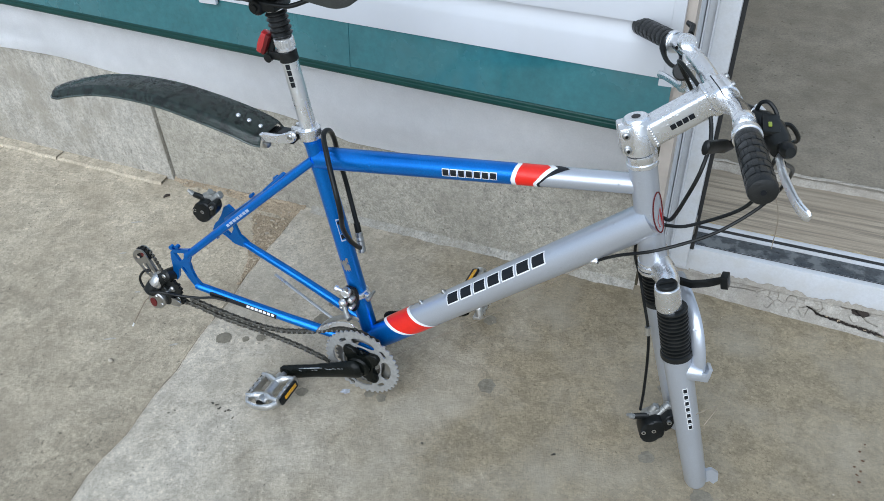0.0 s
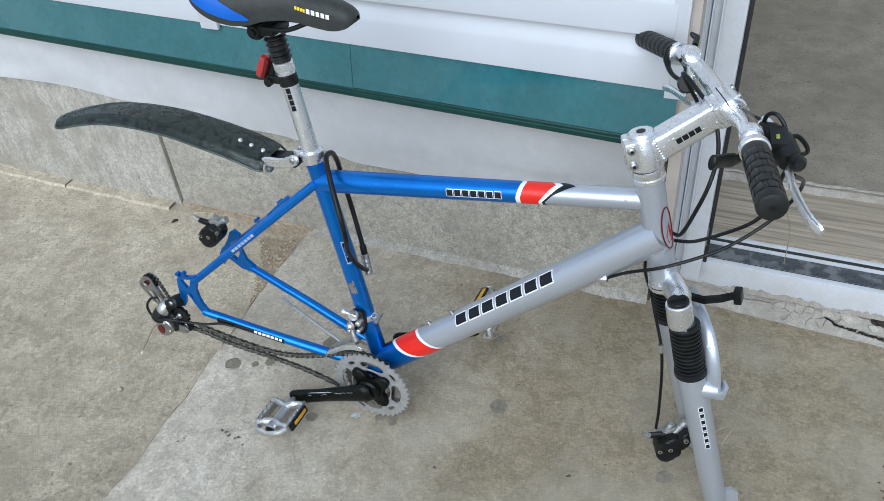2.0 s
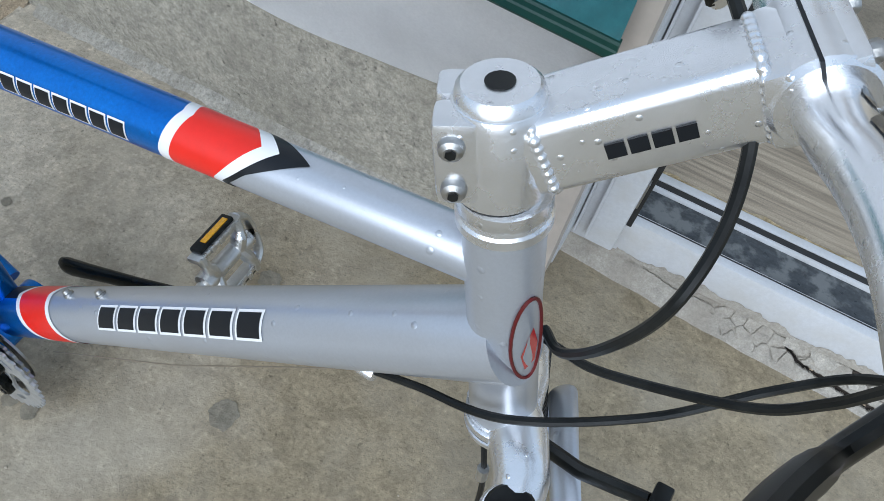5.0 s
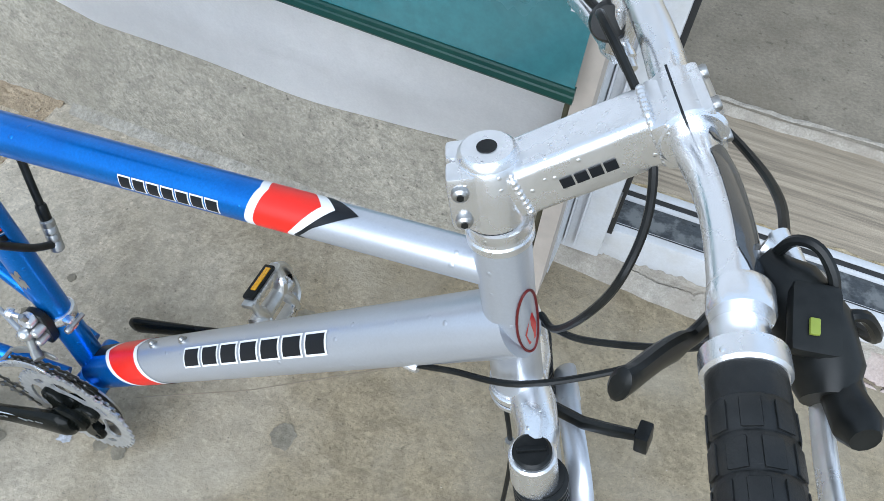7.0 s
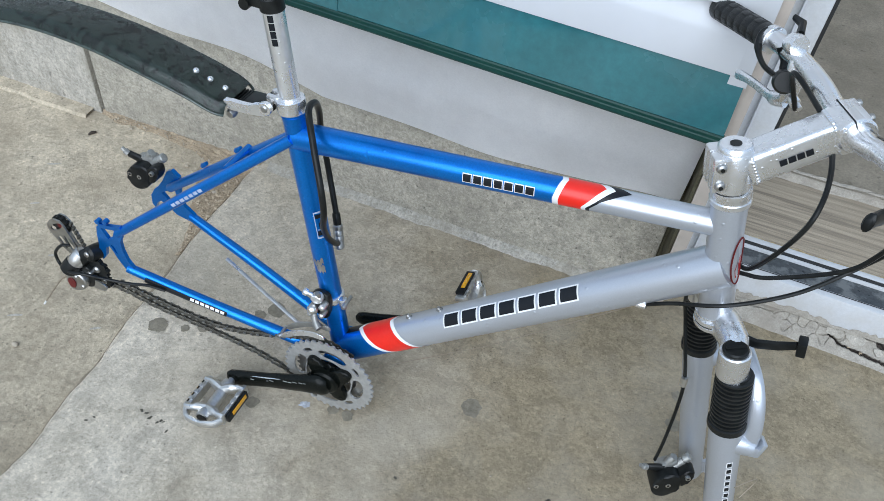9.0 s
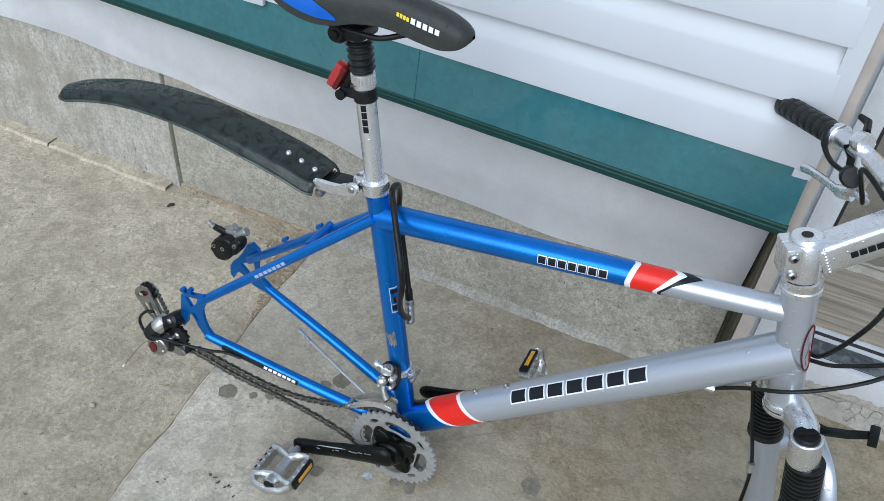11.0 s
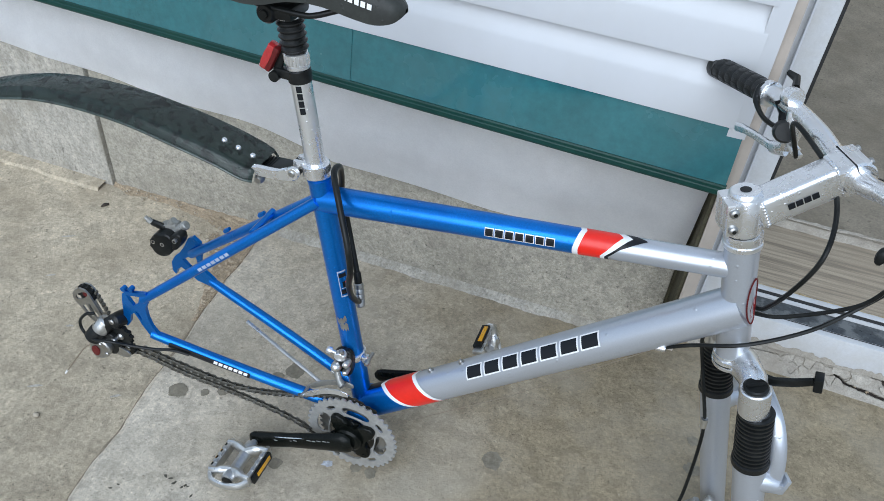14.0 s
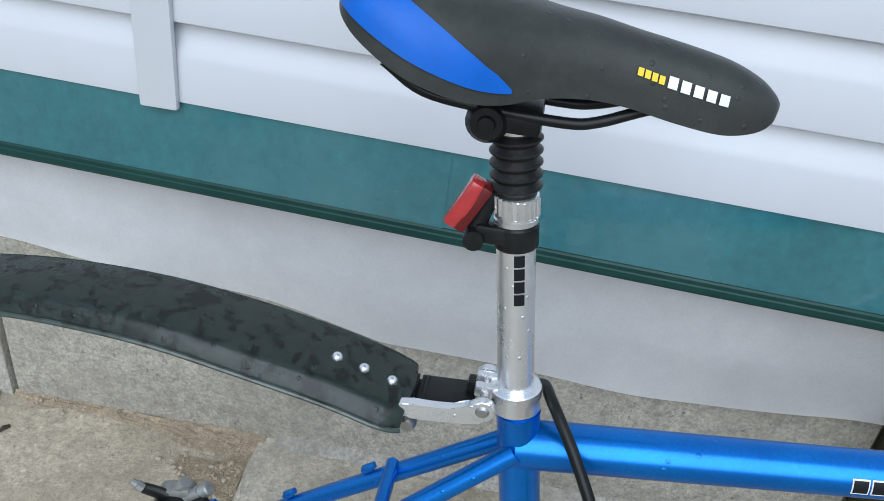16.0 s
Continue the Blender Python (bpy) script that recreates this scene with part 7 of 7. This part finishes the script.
for k in range(240):
    t = rng.random() ** 0.7
    x = -0.66 + 0.40 * t
    y = 0.425 - (0.02 + 0.15 * max(0, t - 0.3)) * rng.random()
    r = 0.0010 + 0.0030 * rng.random() ** 3
    m4 = Matrix.Translation((x, y, -0.008 + 0.012 * (y - 0.33) / 0.1 * (0.5 if y > 0.33 else 0.2) + r * 0.3)) @ Euler((rng.random() * 6, rng.random() * 6, rng.random() * 6)).to_matrix().to_4x4() @ Matrix.Diagonal((1, 0.7, 0.5, 1))
    bmesh.ops.create_icosphere(bm, subdivisions=1, radius=r, matrix=m4)
tagged(part("grit", bm, M_STONE, smooth=0), "loose grit and small stones in the dirt", "grit", kind="stuff")
bm = B()
for k in range(420):
    x, y = rng.uniform(-1.4, 1.4), rng.uniform(-0.9, 0.40)
    z = 0.0 if x > slab_edge(y) + 0.02 else -0.012
    r = 0.0006 + 0.0016 * rng.random() ** 3
    bmesh.ops.create_icosphere(bm, subdivisions=1, radius=r, matrix=Matrix.Translation((x, y, z + r * 0.4)) @ Matrix.Diagonal((1, 0.8, 0.5, 1)))
tagged(part("crumbs", bm, M_STONE, smooth=0), "tiny crumbs scattered over the concrete", "grit", kind="stuff")


# broken rubble lying against the slab's edge
def heap_width(y):
    s = max(0.0, min(1.0, (y - 0.125) / 0.235))
    return 0.008 + 0.104 * s ** 1.35 + 0.012 * noise.noise(Vector((y * 30, 0, 9)))


def heap(y, s):
    w = heap_width(y)
    lift = (1 - s) ** 0.7 * 0.0060 + 0.0035 * noise.noise(Vector((y * 55, s * 5, 3))) * (1 - s)
    return (slab_edge(y) - 0.002 - w * s, y, -0.0125 + lift)


bm = B()
grid(bm, 0.125, 0.372, 60, 0.0, 1.0, 20, heap)
tagged(part("rubble_bed", bm, M_SAND, smooth=0), "sandy brown crumbled bed beside the slab edge", "dirt", kind="stuff")
bm = B()
rng = random.Random(11)
for k in range(260):
    y = 0.372 - 0.245 * rng.random() ** 1.25
    s = rng.random() ** 1.2 * 1.05
    p = heap(y, min(s, 1.0))
    r = 0.0012 + 0.0048 * rng.random() ** 2.6
    m4 = Matrix.Translation((p[0] - 0.002, y, p[2] + r * 0.25)) @ Euler((rng.uniform(-0.5, 0.5), rng.uniform(-0.5, 0.5), rng.random() * 6)).to_matrix().to_4x4() @ Matrix.Diagonal((1, 0.75, 0.42, 1))
    bmesh.ops.create_icosphere(bm, subdivisions=1, radius=r, matrix=m4)
tagged(part("rubble", bm, M_RUBBLE, smooth=0), "pale broken concrete chips in sandy dirt", "rubble", kind="stuff")
